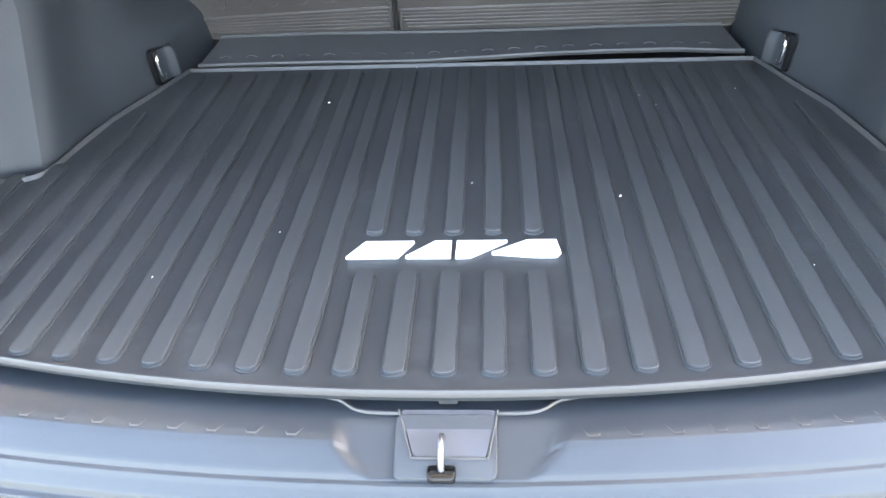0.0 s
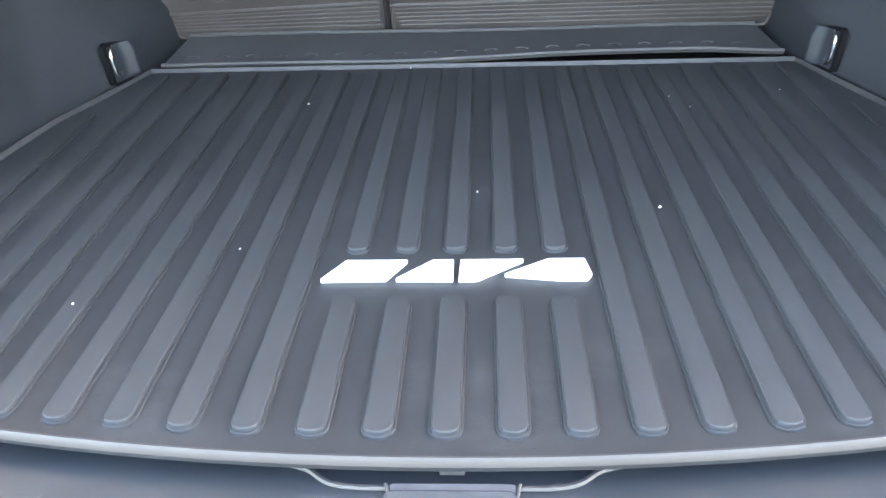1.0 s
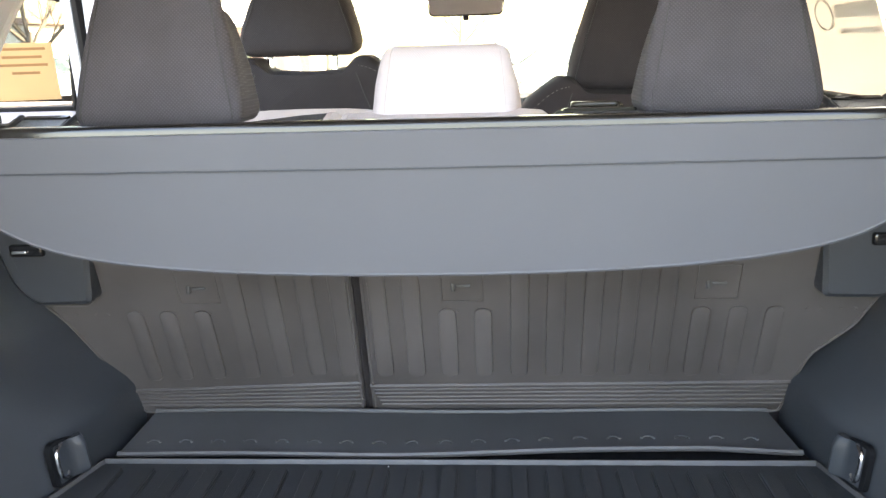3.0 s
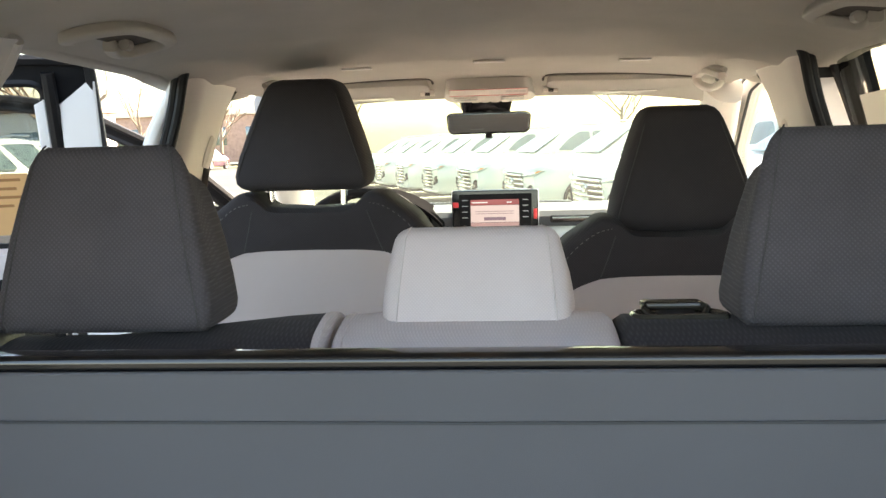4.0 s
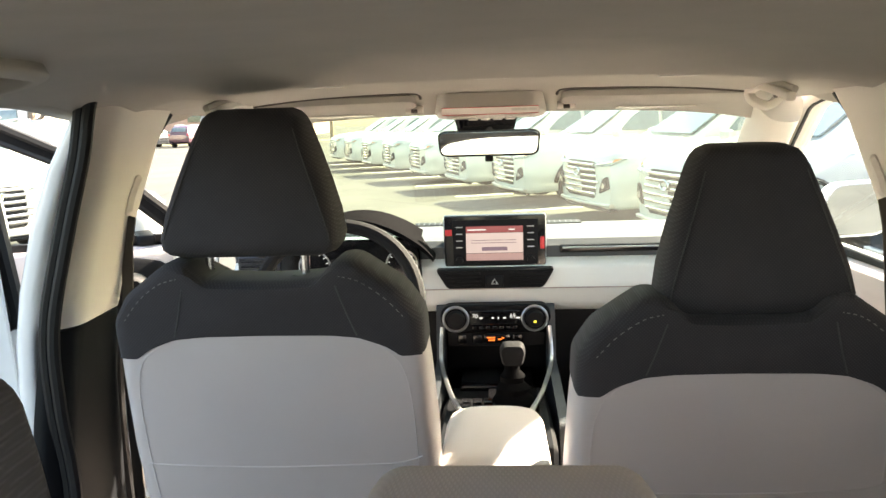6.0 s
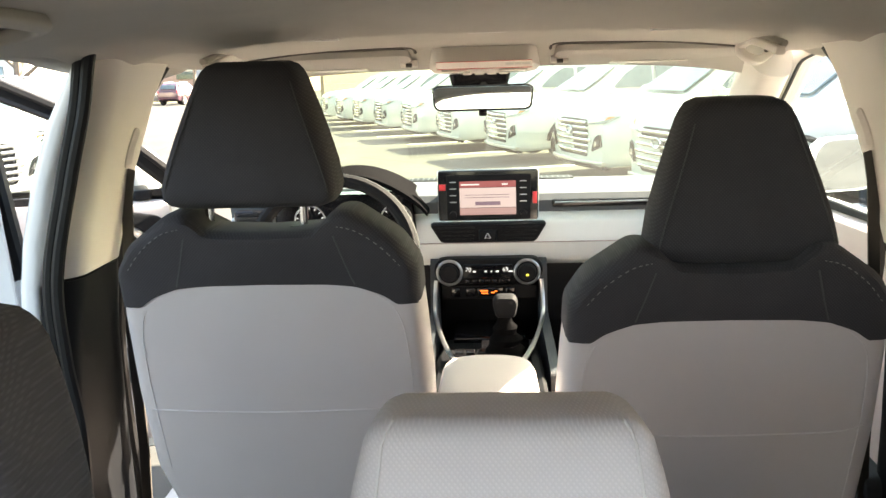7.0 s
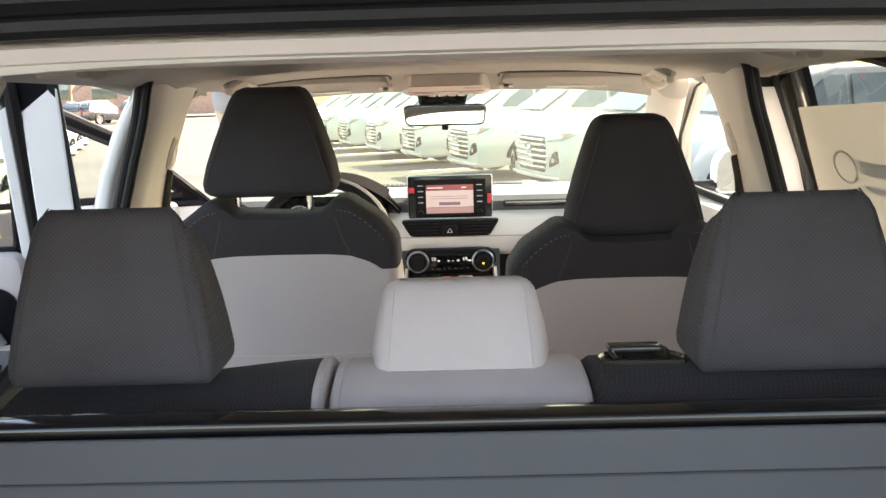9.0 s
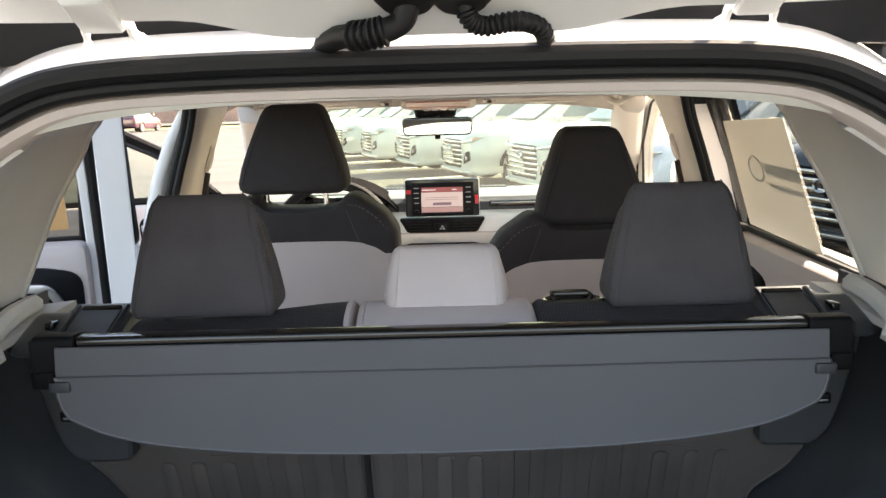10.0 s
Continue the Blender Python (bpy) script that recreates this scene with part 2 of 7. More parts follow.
M_ASPHALT = asphalt()
M_LINE = material("line_paint", (0.7, 0.7, 0.66), 0.8, var=0.2, scale=9)
M_TYRE = material("tyre_rubber", (0.018, 0.018, 0.018), 0.8, var=0.2)
M_CARWHITE = material("parked_white_paint", (0.50, 0.52, 0.505), 0.22, var=0.02, coat=0.7)
M_CARDARK = material("parked_dark_paint", (0.028, 0.03, 0.034), 0.2, var=0.1, coat=0.9)
M_CARRED = material("parked_maroon_paint", (0.055, 0.022, 0.035), 0.25, var=0.1, coat=0.7)
M_BARK = material("bark", (0.16, 0.12, 0.09), 0.9, var=0.3, scale=20)
M_BRICK = material("far_brick", (0.36, 0.24, 0.19), 0.9, var=0.2, scale=3)
M_LAWN = material("winter_grass", (0.13, 0.13, 0.06), 0.95, var=0.3, scale=0.8)


# ---- mesh helpers ----
def part(name, bm, mat, parent=None, label="", smooth=35):
    me = bpy.data.meshes.new(name)
    bmesh.ops.recalc_face_normals(bm, faces=bm.faces[:])
    bm.to_mesh(me)
    bm.free()
    me.materials.append(mat)
    if smooth:
        me.polygons.foreach_set("use_smooth", [True] * len(me.polygons))
        me.set_sharp_from_angle(angle=radians(smooth))
    ob = new(name, me)
    if parent:
        ob.parent = parent
    if label:
        ob["label"] = label
    return ob


def thing(name, label, category, group="", kind="", at=None):
    ob = new(name)
    if at is not None:
        ob.matrix_world = at
    return tagged(ob, label, category, group, kind)


def loft(bm, rings, closed=True, caps=True):
    """Skin between rings of equally many points."""
    vs = [[bm.verts.new(p) for p in r] for r in rings]
    n = len(vs[0])
    for a, b in zip(vs, vs[1:]):
        for i in range(n if closed else n - 1):
            j = (i + 1) % n
            bm.faces.new((a[i], a[j], b[j], b[i]))
    if caps and closed:
        bm.faces.new(vs[0][::-1])
        bm.faces.new(vs[-1])
    return bm


def rounded(pts, r, n=5):
    """A closed 2D outline with its corners rounded; r is one radius or one for each corner."""
    out = []
    m = len(pts)
    for i, p in enumerate(pts):
        ri = r[i] if isinstance(r, (list, tuple)) else r
        p, a, b = Vector(p), Vector(pts[i - 1]), Vector(pts[(i + 1) % m])
        da, db = (a - p), (b - p)
        q = min(ri, da.length * 0.49, db.length * 0.49)
        s, e = p + da.normalized() * q, p + db.normalized() * q
        for k in range(n + 1):
            t = k / n
            out.append(tuple(s * (1 - t) ** 2 + p * 2 * t * (1 - t) + e * t * t))
    return out


def inset(pts, d):
    """The outline moved inwards by d (outline given anticlockwise or clockwise)."""
    if not d:
        return list(pts)
    if d > 0.0125:
        # a large step shrinks the whole outline about its middle
        us, vs = [p[0] for p in pts], [p[1] for p in pts]
        cu, cv, hu, hv = (max(us) + min(us)) / 2, (max(vs) + min(vs)) / 2, (max(us) - min(us)) / 2, (max(vs) - min(vs)) / 2
        return [(cu + (u - cu) * max(0.1, 1 - d / hu), cv + (v - cv) * max(0.1, 1 - d / hv)) for u, v in pts]
    m = len(pts)
    area = sum(pts[i][0] * pts[(i + 1) % m][1] - pts[(i + 1) % m][0] * pts[i][1] for i in range(m))
    sg = 1 if area > 0 else -1
    out = []
    for i in range(m):
        a, b = Vector(pts[i - 2]) if (Vector(pts[i - 1]) - Vector(pts[i])).length < 1e-7 else Vector(pts[i - 1]), Vector(pts[(i + 1) % m])
        t = b - a
        t = t.normalized() if t.length > 1e-9 else Vector((1, 0))
        out.append((pts[i][0] - sg * t.y * d, pts[i][1] + sg * t.x * d))
    return out


def pillow(bm, outline, layers, put):
    """Layers (depth, inset) of one outline, skinned; put(u, v, depth) gives the place."""
    return loft(bm, [[put(u, v, d) for u, v in inset(outline, i)] for d, i in layers])


def slab(bm, outline, depth, put, bevel=0.003):
    return pillow(bm, outline, [(0, bevel), (bevel, 0), (depth - bevel, 0), (depth, bevel)], put)


def box(bm, x0, x1, y0, y1, z0, z1, r=0.004):
    """A box with rounded edges."""
    r = min(r, (x1 - x0) * 0.45, (y1 - y0) * 0.45, (z1 - z0) * 0.45)
    o = rounded([(x0, y0), (x1, y0), (x1, y1), (x0, y1)], r * 1.6, 3)
    return loft(bm, [[(u, v, z) for u, v in inset(o, i)] for z, i in ((z0, r), (z0 + r * 0.3, r * 0.3), (z0 + r, 0), (z1 - r, 0), (z1 - r * 0.3, r * 0.3), (z1, r))])


def frames_along(pts, closed=False):
    pts = [Vector(p) for p in pts]
    m = len(pts)
    out, side = [], None
    for i, p in enumerate(pts):
        a = pts[i - 1] if (i or closed) else p
        b = pts[(i + 1) % m] if (i < m - 1 or closed) else p
        t = (b - a).normalized()
        if side is None:
            side = t.cross(Vector((0, 0, 1)))
            if side.length < 0.1:
                side = t.cross(Vector((1, 0, 0)))
        side = (side - t * side.dot(t)).normalized()
        out.append((p, side, t.cross(side)))
    return out


def tube(bm, pts, r, n=8, closed=False):
    """A round bar along points; r is one radius or one for each point."""
    fr = frames_along(pts, closed)
    rings = []
    for i, (p, s, u) in enumerate(fr):
        ri = r[i] if isinstance(r, (list, tuple)) else r
        rings.append([p + s * ri * math.cos(2 * math.pi * k / n) + u * ri * math.sin(2 * math.pi * k / n) for k in range(n)])
    if closed:
        return loft(bm, rings + [rings[0]], caps=False)
    return loft(bm, rings)


def strip(bm, pts, w, h, n=2):
    """A flat bar of width w and height h along points."""
    fr = frames_along(pts)
    o = rounded([(-w / 2, -h / 2), (w / 2, -h / 2), (w / 2, h / 2), (-w / 2, h / 2)], min(w, h) * 0.3, n)
    return loft(bm, [[p + s * a + u * b for a, b in o] for p, s, u in fr])


def smooth_path(pts, n=6):
    """Points along a soft curve through the given ones."""
    P = [Vector(p) for p in pts]
    out = []
    for i in range(len(P) - 1):
        p0, p1, p2, p3 = P[max(i - 1, 0)], P[i], P[i + 1], P[min(i + 2, len(P) - 1)]
        for k in range(n):
            t = k / n
            out.append(0.5 * ((2 * p1) + (p2 - p0) * t + (2 * p0 - 5 * p1 + 4 * p2 - p3) * t * t + (3 * p1 - p0 - 3 * p2 + p3) * t ** 3))
    out.append(P[-1])
    return out


def sheet(bm, f, nu, nv, thick):
    """A sheet f(u, v), u and v from 0 to 1, with thickness along the vector thick."""
    th = Vector(thick)
    a = [[bm.verts.new(Vector(f(i / nu, j / nv))) for j in range(nv + 1)] for i in range(nu + 1)]
    b = [[bm.verts.new(v.co + th) for v in row] for row in a]
    for i in range(nu):
        for j in range(nv):
            bm.faces.new((a[i][j], a[i + 1][j], a[i + 1][j + 1], a[i][j + 1]))
            bm.faces.new((b[i][j], b[i][j + 1], b[i + 1][j + 1], b[i + 1][j]))
    for i in range(nu):
        bm.faces.new((a[i][0], b[i][0], b[i + 1][0], a[i + 1][0]))
        bm.faces.new((a[i][nv], a[i + 1][nv], b[i + 1][nv], b[i][nv]))
    for j in range(nv):
        bm.faces.new((a[0][j], a[0][j + 1], b[0][j + 1], b[0][j]))
        bm.faces.new((a[nu][j], b[nu][j], b[nu][j + 1], a[nu][j + 1]))
    return bm


def lerp(a, b, t):
    return a + (b - a) * t


def curve1(x, pts):
    """Straight pieces through (x, y) pairs."""
    for (x0, y0), (x1, y1) in zip(pts, pts[1:]):
        if x <= x1:
            return lerp(y0, y1, max(0, (x - x0) / (x1 - x0)))
    return pts[-1][1]


def ease(t):
    t = min(1, max(0, t))
    return t * t * (3 - 2 * t)


def B():
    return bmesh.new()


# ---- cargo floor ----
Z = 0.70        # height of the cargo mat
PITCH = 0.0477  # rib spacing


def mat_left(y):
    """Half width of the mat at y."""
    return curve1(y, [(-0.02, 0.70), (0.40, 0.70), (0.43, 0.64), (0.46, 0.588), (0.61, 0.566), (0.70, 0.540), (0.825, 0.503)])


def mat_rear(x):
    return -0.033 + 0.25 * x * x


MAT_Y1 = 0.832
mat = thing("cargo_mat", "black ribbed rubber cargo mat covering the boot floor", "cargo mat")
xs = [-0.68 + 1.36 * i / 40 for i in range(41)]
side = [(0.70, 0.15), (0.70, 0.400)] + rounded([(0.70, 0.400), (0.588, 0.405), (0.580, 0.50), (0.70, 0.50)], [0.001, 0.045, 0.001, 0.001], 6)[7:14] + [(0.580, 0.50), (0.566, 0.61), (0.540, 0.70), (0.503, MAT_Y1)]
outline = [(x, mat_rear(x)) for x in xs] + side + [(-x, y) for x, y in reversed(side)]
bm = B()
pillow(bm, outline, [(Z - 0.012, 0.004), (Z - 0.003, 0.001)], lambda u, v, d: (u, v, d))
part("sheet", bm, M_RUBBER, mat, smooth=30)
bm = B()
o1, o2 = outline, inset(outline, 0.0065)
rings = [[(u, v, Z - 0.004) for u, v in inset(outline, -0.0006)], [(u, v, Z + 0.001) for u, v in o1], [(u, v, Z + 0.003) for u, v in inset(outline, 0.0016)],
         [(u, v, Z + 0.0028) for u, v in inset(outline, 0.0036)], [(u, v, Z - 0.003) for u, v in o2]]
loft(bm, rings, caps=False)
part("raised_rim", bm, M_RIM, mat, "grey-edged raised rim")


def rib_mesh(length):
    w, bm = 0.0114, B()
    o = [(w * math.sin(a), -w * math.cos(a) * 0.8) for a in [math.pi * (k / 5 - 0.5) for k in range(6)]]
    o = [(u, v + w * 0.8) for u, v in o]
    o += [(-u, length - v) for u, v in o]
    pillow(bm, o, [(Z - 0.0035, -0.0012), (Z - 0.0010, -0.0010), (Z - 0.0006, -0.0006), (Z - 0.0005, 0.0008), (Z + 0.0022, 0.0010), (Z + 0.0030, 0.0018), (Z + 0.0031, 0.0026)], lambda u, v, d: (u, v, d))
    return bm


def rib(x, y0, y1):
    if y1 - y0 < 0.05:
        return
    ob = part("rib", rib_mesh(y1 - y0), M_RIB, mat)
    ob.location = (x, y0, 0)


def mat_front_of(x):
    y = MAT_Y1 - 0.022
    while mat_left(y) < abs(x) + 0.03 and y > 0:
        y -= 0.01
    return y


for i in range(-13, 14):
    x = i * PITCH
    y0 = 0.17 * x * x - 0.008
    if abs(i) <= 2:
        rib(x, y0, 0.168)
        rib(x, 0.248, mat_front_of(x))
    else:
        rib(x, y0, mat_front_of(x))

# white emblem on the mat, as plain slanted shapes
emblem = thing("mat_emblem", "white slanted emblem blocks set into the cargo mat", "emblem")
for k, pts in enumerate([
        [(-0.122, 0.196), (-0.103, 0.230), (-0.045, 0.230), (-0.062, 0.197)],
        [(-0.053, 0.197), (-0.021, 0.230), (-0.001, 0.230), (-0.001, 0.196)],
        [(0.005, 0.230), (0.004, 0.196), (0.021, 0.196), (0.064, 0.230)],
        [(0.046, 0.204), (0.087, 0.231), (0.121, 0.231), (0.125, 0.204), (0.120, 0.196), (0.098, 0.196)]]):
    bm = B()
    slab(bm, pts, 0.005, lambda u, v, d: (u, v, Z - 0.003 + d), 0.0008)
    part("emblem_block", bm, M_WHITE, emblem, smooth=0)

# crumbs on the mat
for x, y in ((-0.217, 0.655), (0.208, 0.33), (-0.086, 0.808), (0.28, 0.66), (0.30, 0.62), (0.435, 0.68), (-0.21, 0.25), (0.395, 0.17), (-0.335, 0.155), (0.02, 0.37)):
    big = (x, y) in ((-0.217, 0.655), (0.208, 0.33))
    bm = B()
    s = 0.0018 if big else 0.0008
    slab(bm, [(x - s, y - s), (x + s * 0.8, y - s * 0.4), (x + s, y + s), (x - s * 0.4, y + s * 1.3)], 0.0015, lambda u, v, d: (u, v, Z + 0.0026 + d), 0.0003)
    tagged(part("crumb", bm, M_WHITE, None), "small pale crumb lying on the cargo mat", "crumb", "crumbs on the mat")

# cargo tub under the mat
tub = thing("cargo_floor", "dark carpeted boot floor under the rubber mat", "floor", kind="structure")
bm = B()
box(bm, -0.72, 0.72, 0.06, 0.99, Z - 0.05, Z - 0.013)
part("floor_board", bm, M_CARPET, tub)
# raised flap between the mat and the seat backs
flap = thing("seat_gap_flap", "black rubber flap bridging mat and rear seat backs", "rubber flap")


def flap_pt(u, v):
    x = lerp(-0.49, 0.49, u) * lerp(1.0, 0.965, v)
    # it lies on the mat at one end and lifts off it towards the other
    wave = 0.0095 * ease((u - 0.34) / 0.36) * (1 - 0.55 * ease((u - 0.86) / 0.14))
    return (x, lerp(0.842, 0.950, v) + 0.004 * math.sin(9 * u), lerp(Z + 0.003 + wave, Z + 0.021, v))


bm = B()
sheet(bm, flap_pt, 40, 6, (0, 0.001, -0.005))
part("flap_sheet", bm, M_FLAP_LIT, flap)
for edge in (0, 1):
    bm = B()
    tube(bm, [Vector(flap_pt(k / 40, edge)) + Vector((0, 0, 0.001)) for k in range(41)], 0.004, 6)
    part("flap_edge", bm, M_RIM, flap)
for k in range(19):
    p = Vector(flap_pt((k + 0.8) / 20, 0.25))
    bm = B()
    tube(bm, [p + Vector((0.010 * math.cos(a), 0.011 * math.sin(a) - 0.004, 0.0006)) for a in [math.pi * (0.1 + 0.8 * j / 6) for j in range(7)]], 0.0017, 5)
    part("nub", bm, M_FLAP_LIT, flap)

# ---- tailgate sill ----
sill = thing("tailgate_sill", "dark grey plastic sill plate with latch recess", "sill plate", kind="structure")
SILL = [(0.045, 0.672), (0.0, 0.676), (-0.030, 0.678), (-0.060, 0.6775), (-0.068, 0.676), (-0.073, 0.672), (-0.090, 0.6565), (-0.093, 0.652), (-0.097, 0.651), (-0.100, 0.647), (-0.110, 0.636), (-0.113, 0.630), (-0.119, 0.628), (-0.123, 0.616)]


def sill_pt(u, v):
    x = lerp(-0.66, 0.66, u)
    s = v * (len(SILL) - 1)
    k = min(int(s), len(SILL) - 2)
    y, z = lerp(SILL[k][0], SILL[k + 1][0], s - k), lerp(SILL[k][1], SILL[k + 1][1], s - k)
    # a shallower tongue before the latch
    if -0.0975 < y < -0.045:
        half = curve1(y, [(-0.097, 0.070), (-0.072, 0.098), (-0.045, 0.104)])
        z = lerp(z, min(z, lerp(0.6778, 0.6505, (-0.045 - y) / 0.052)), ease((half + 0.008 - abs(x - 0.006)) / 0.020))
    return (x, y + 0.17 * x * x, z)


bm = B()
sheet(bm, sill_pt, 320, 78, (0, 0.004, -0.006))
part("sill_plate", bm, M_SILL, sill, smooth=180)
for sgn in (-1, 1):
    for k in range(12):
        x = sgn * (0.135 + 0.0375 * k)
        y = -0.064 + 0.17 * x * x
        bm = B()
        tube(bm, [(x + sgn * 0.0065, y + 0.003, 0.6772), (x + sgn * 0.005, y, 0.6774), (x - sgn * 0.003, y - 0.0005, 0.6774), (x - sgn * 0.009, y + 0.008, 0.6773)], [0.0006, 0.0011, 0.0011, 0.0005], 5)
        part("grip_mark", bm, M_RIM, sill)
latch = thing("tailgate_latch", "steel tailgate striker loop in its black recess", "latch")
bm = B()
slab(bm, rounded([(-0.025, -0.080), (0.041, -0.080), (0.050, -0.034), (-0.039, -0.034)], 0.006), 0.004, lambda u, v, d: (u, v, 0.6640 + d + (v + 0.080) * 0.33), 0.001)
part("recess_plate", bm, M_PLATE, latch, "pale worn recess plate")
bm = B()
slab(bm, rounded([(-0.042, -0.095), (0.050, -0.095), (0.050, -0.040), (-0.042, -0.040)], 0.008), 0.003, lambda u, v, d: (u, v, 0.6555 + d + (v + 0.094) * 0.45), 0.001)
part("recess_well", bm, M_TRIM, latch, "dark recess well")
bm = B()
tube(bm, [(-0.040, -0.035, 0.6828), (-0.026, -0.080, 0.6680), (0.042, -0.080, 0.6680), (0.051, -0.035, 0.6828)], 0.0013, 5)
part("plate_edge", bm, M_RIM, latch)
bm = B()
tube(bm, smooth_path([(-0.125, -0.010, 0.6785), (-0.098, -0.018, 0.6790), (-0.070, -0.0345, 0.6795), (0.006, -0.0350, 0.6795), (0.080, -0.0345, 0.6795), (0.108, -0.018, 0.6790), (0.135, -0.010, 0.6785)], 5), 0.0022, 6)
part("recess_lip", bm, M_RIM, latch)
bm = B()
box(bm, -0.012, 0.014, -0.097, -0.084, 0.652, 0.6650, 0.003)
part("slot", bm, M_GLOSS, latch)
bm = B()
tube(bm, smooth_path([(0.001, -0.090, 0.655), (0.001, -0.091, 0.672), (0.001, -0.082, 0.682), (0.001, -0.066, 0.681), (0.001, -0.062, 0.664)], 5), 0.0029, 8)
part("striker", bm, M_STEEL, latch, "satin steel striker loop")
bm = B()
box(bm, -0.004, 0.014, -0.026, -0.022, 0.681, 0.687, 0.001)
part("tag", bm, M_RIM, latch)
bumper = thing("rear_bumper", "white painted rear bumper with dark top pad", "bumper", kind="structure")
bm = B()
sheet(bm, lambda u, v: (lerp(-0.85, 0.85, u), [-0.126, -0.17, -0.235, -0.26, -0.25][round(v * 4)] + 0.17 * lerp(-0.85, 0.85, u) ** 2, [0.592, 0.59, 0.57, 0.50, 0.32][round(v * 4)]), 40, 4, (0, 0.012, -0.006))
part("bumper_cover", bm, M_PAINT, bumper)
bm = B()
tube(bm, [(x, -0.1255 + 0.17 * x * x, 0.607) for x in [-0.66 + 1.32 * k / 30 for k in range(31)]], 0.005, 6)
part("sill_gap_strip", bm, M_SEAL, bumper)


# ---- cargo side trims ----
def wall_pt(s, y, h):
    """A point of the cargo side wall, h from 0 at the mat to 1 at the belt."""
    xb = curve1(y, [(-0.02, 0.70), (0.40, 0.70), (0.432, 0.655), (0.448, 0.602), (0.475, 0.588), (0.61, 0.571), (0.70, 0.546), (0.83, 0.512), (0.96, 0.495)])
    xt = curve1(y, [(-0.02, 0.70), (0.44, 0.70), (0.63, 0.69), (0.96, 0.66)])
    z = curve1(h, [(0, Z - 0.02), (0.1, Z + 0.01), (0.5, 0.90), (0.62, 0.955), (1, 1.19)])
    lean = curve1(h, [(0, 0), (0.1, 0.0), (0.5, 0.045), (0.62, 0.085), (1, 0.10)])
    e = ease((y - 0.72) / 0.12)
    lean = lerp(lean, curve1(z, [(0.78, 0.0), (0.835, 0.045), (0.92, 0.118), (0.955, 0.135), (1.19, 0.16)]), e)
    blend = ease((h - 0.5) / 0.3)
    # the rear face of the wheel arch leans forward
    k = 1 - ease((y - 0.475) / 0.225)
    lean *= 1 - 0.8 * k * ease((y - 0.30) / 0.1)
    return (s * lerp(xb + lean, xt, blend), y + 0.38 * k * min(max(z - 0.70, 0), 0.25) * ease((y - 0.1) / 0.2), z)


for s in (-1, 1):
    trim = thing("cargo_side_trim", "dark blue-grey plastic boot side panel over the wheel arch", "trim panel", "boot side panels", "structure")
    bm = B()
    ys = [-0.02, 0.05, 0.1, 0.2, 0.3, 0.36, 0.40, 0.415, 0.432, 0.44, 0.448, 0.46, 0.475, 0.5, 0.55, 0.6, 0.63, 0.66, 0.69, 0.72, 0.75, 0.78, 0.83, 0.88, 0.96]
    sheet(bm, lambda u, v: wall_pt(s, ys[round(u * (len(ys) - 1))], v), len(ys) - 1, 30, (s * 0.006, 0, 0))
    part("side_panel", bm, M_TRIM, trim)
    # tie-down ring in its cup
    def cup_x(y):
        return curve1(y, [(0.66, 0.557), (0.83, 0.510)])

    def cup(y, d, z):
        return (s * (cup_x(y) - d - 0.10 * (0.775 - z)), y, z)

    # thin black plate that paints the shadow round the cup
    bm = B()
    pillow(bm, rounded([(0.7405, 0.704), (0.790, 0.704), (0.792, 0.754), (0.784, 0.762), (0.748, 0.768), (0.7405, 0.760)], 0.008, 3), [(-0.006, 0), (0.0005, 0), (0.0015, 0.002)], lambda u, v, d: cup(u, d, v))
    part("ring_shade", bm, M_BLACK, trim)
    # scooped cup: a floor that rises to a bright end wall
    bm = B()
    prof = [(0.747, -0.004), (0.747, 0.002), (0.750, 0.003), (0.767, 0.003), (0.772, 0.004), (0.777, 0.007), (0.782, 0.0125), (0.786, 0.014), (0.790, 0.0125), (0.793, 0.007), (0.795, -0.004)]
    loft(bm, [[cup(y, d * k, z) for y, d in prof] for z, k in ((0.7085, 0.85), (0.711, 0.97), (0.715, 1), (0.748, 1), (0.756, 0.92), (0.762, 0.6))])
    part("ring_cup", bm, M_SILL, trim, "shiny moulded tie-down cup")
    bm = B()
    tube(bm, smooth_path([cup(y, d, z) for y, d, z in ((0.762, 0.002, 0.719), (0.753, 0.007, 0.716), (0.745, 0.009, 0.720), (0.7415, 0.010, 0.730), (0.7415, 0.010, 0.750), (0.745, 0.009, 0.758), (0.753, 0.006, 0.761), (0.762, 0.001, 0.761))], 5), 0.0030, 8)
    part("tie_down_ring", bm, M_CHROME, trim, "bright metal tie-down ring")
    # pocket by the seat back with a cover hook
    bm = B()
    slab(bm, rounded([(0.498, 0.934), (0.578, 0.932), (0.606, 0.955), (0.622, 1.0), (0.66, 1.16), (0.488, 1.16)], [0.012, 0.012, 0.02, 0.03, 0.01, 0.01]), 0.14, lambda u, v, d: (s * u, 0.838 + d + 0.02 * (u - 0.5), v), 0.006)
    part("latch_pocket", bm, M_TRIM, trim)
    bm = B()
    box(bm, min(s * 0.553, s * 0.602), max(s * 0.553, s * 0.602), 0.832, 0.844, 1.005, 1.022, 0.003)
    part("latch_slot", bm, M_GLOSS, trim)
    bm = B()
    box(bm, min(s * 0.574, s * 0.596), max(s * 0.574, s * 0.596), 0.828, 0.836, 1.010, 1.015, 0.0015)
    part("hook", bm, M_CHROME, trim)


# ---- rear bench ----
def seat_y(z):
    """The rear face of the bench."""
    return 0.952 - 0.375 * (z - 0.735)


X_SPLIT = -0.124  # between the top cushions
X_GAP = -0.130    # between the covers behind


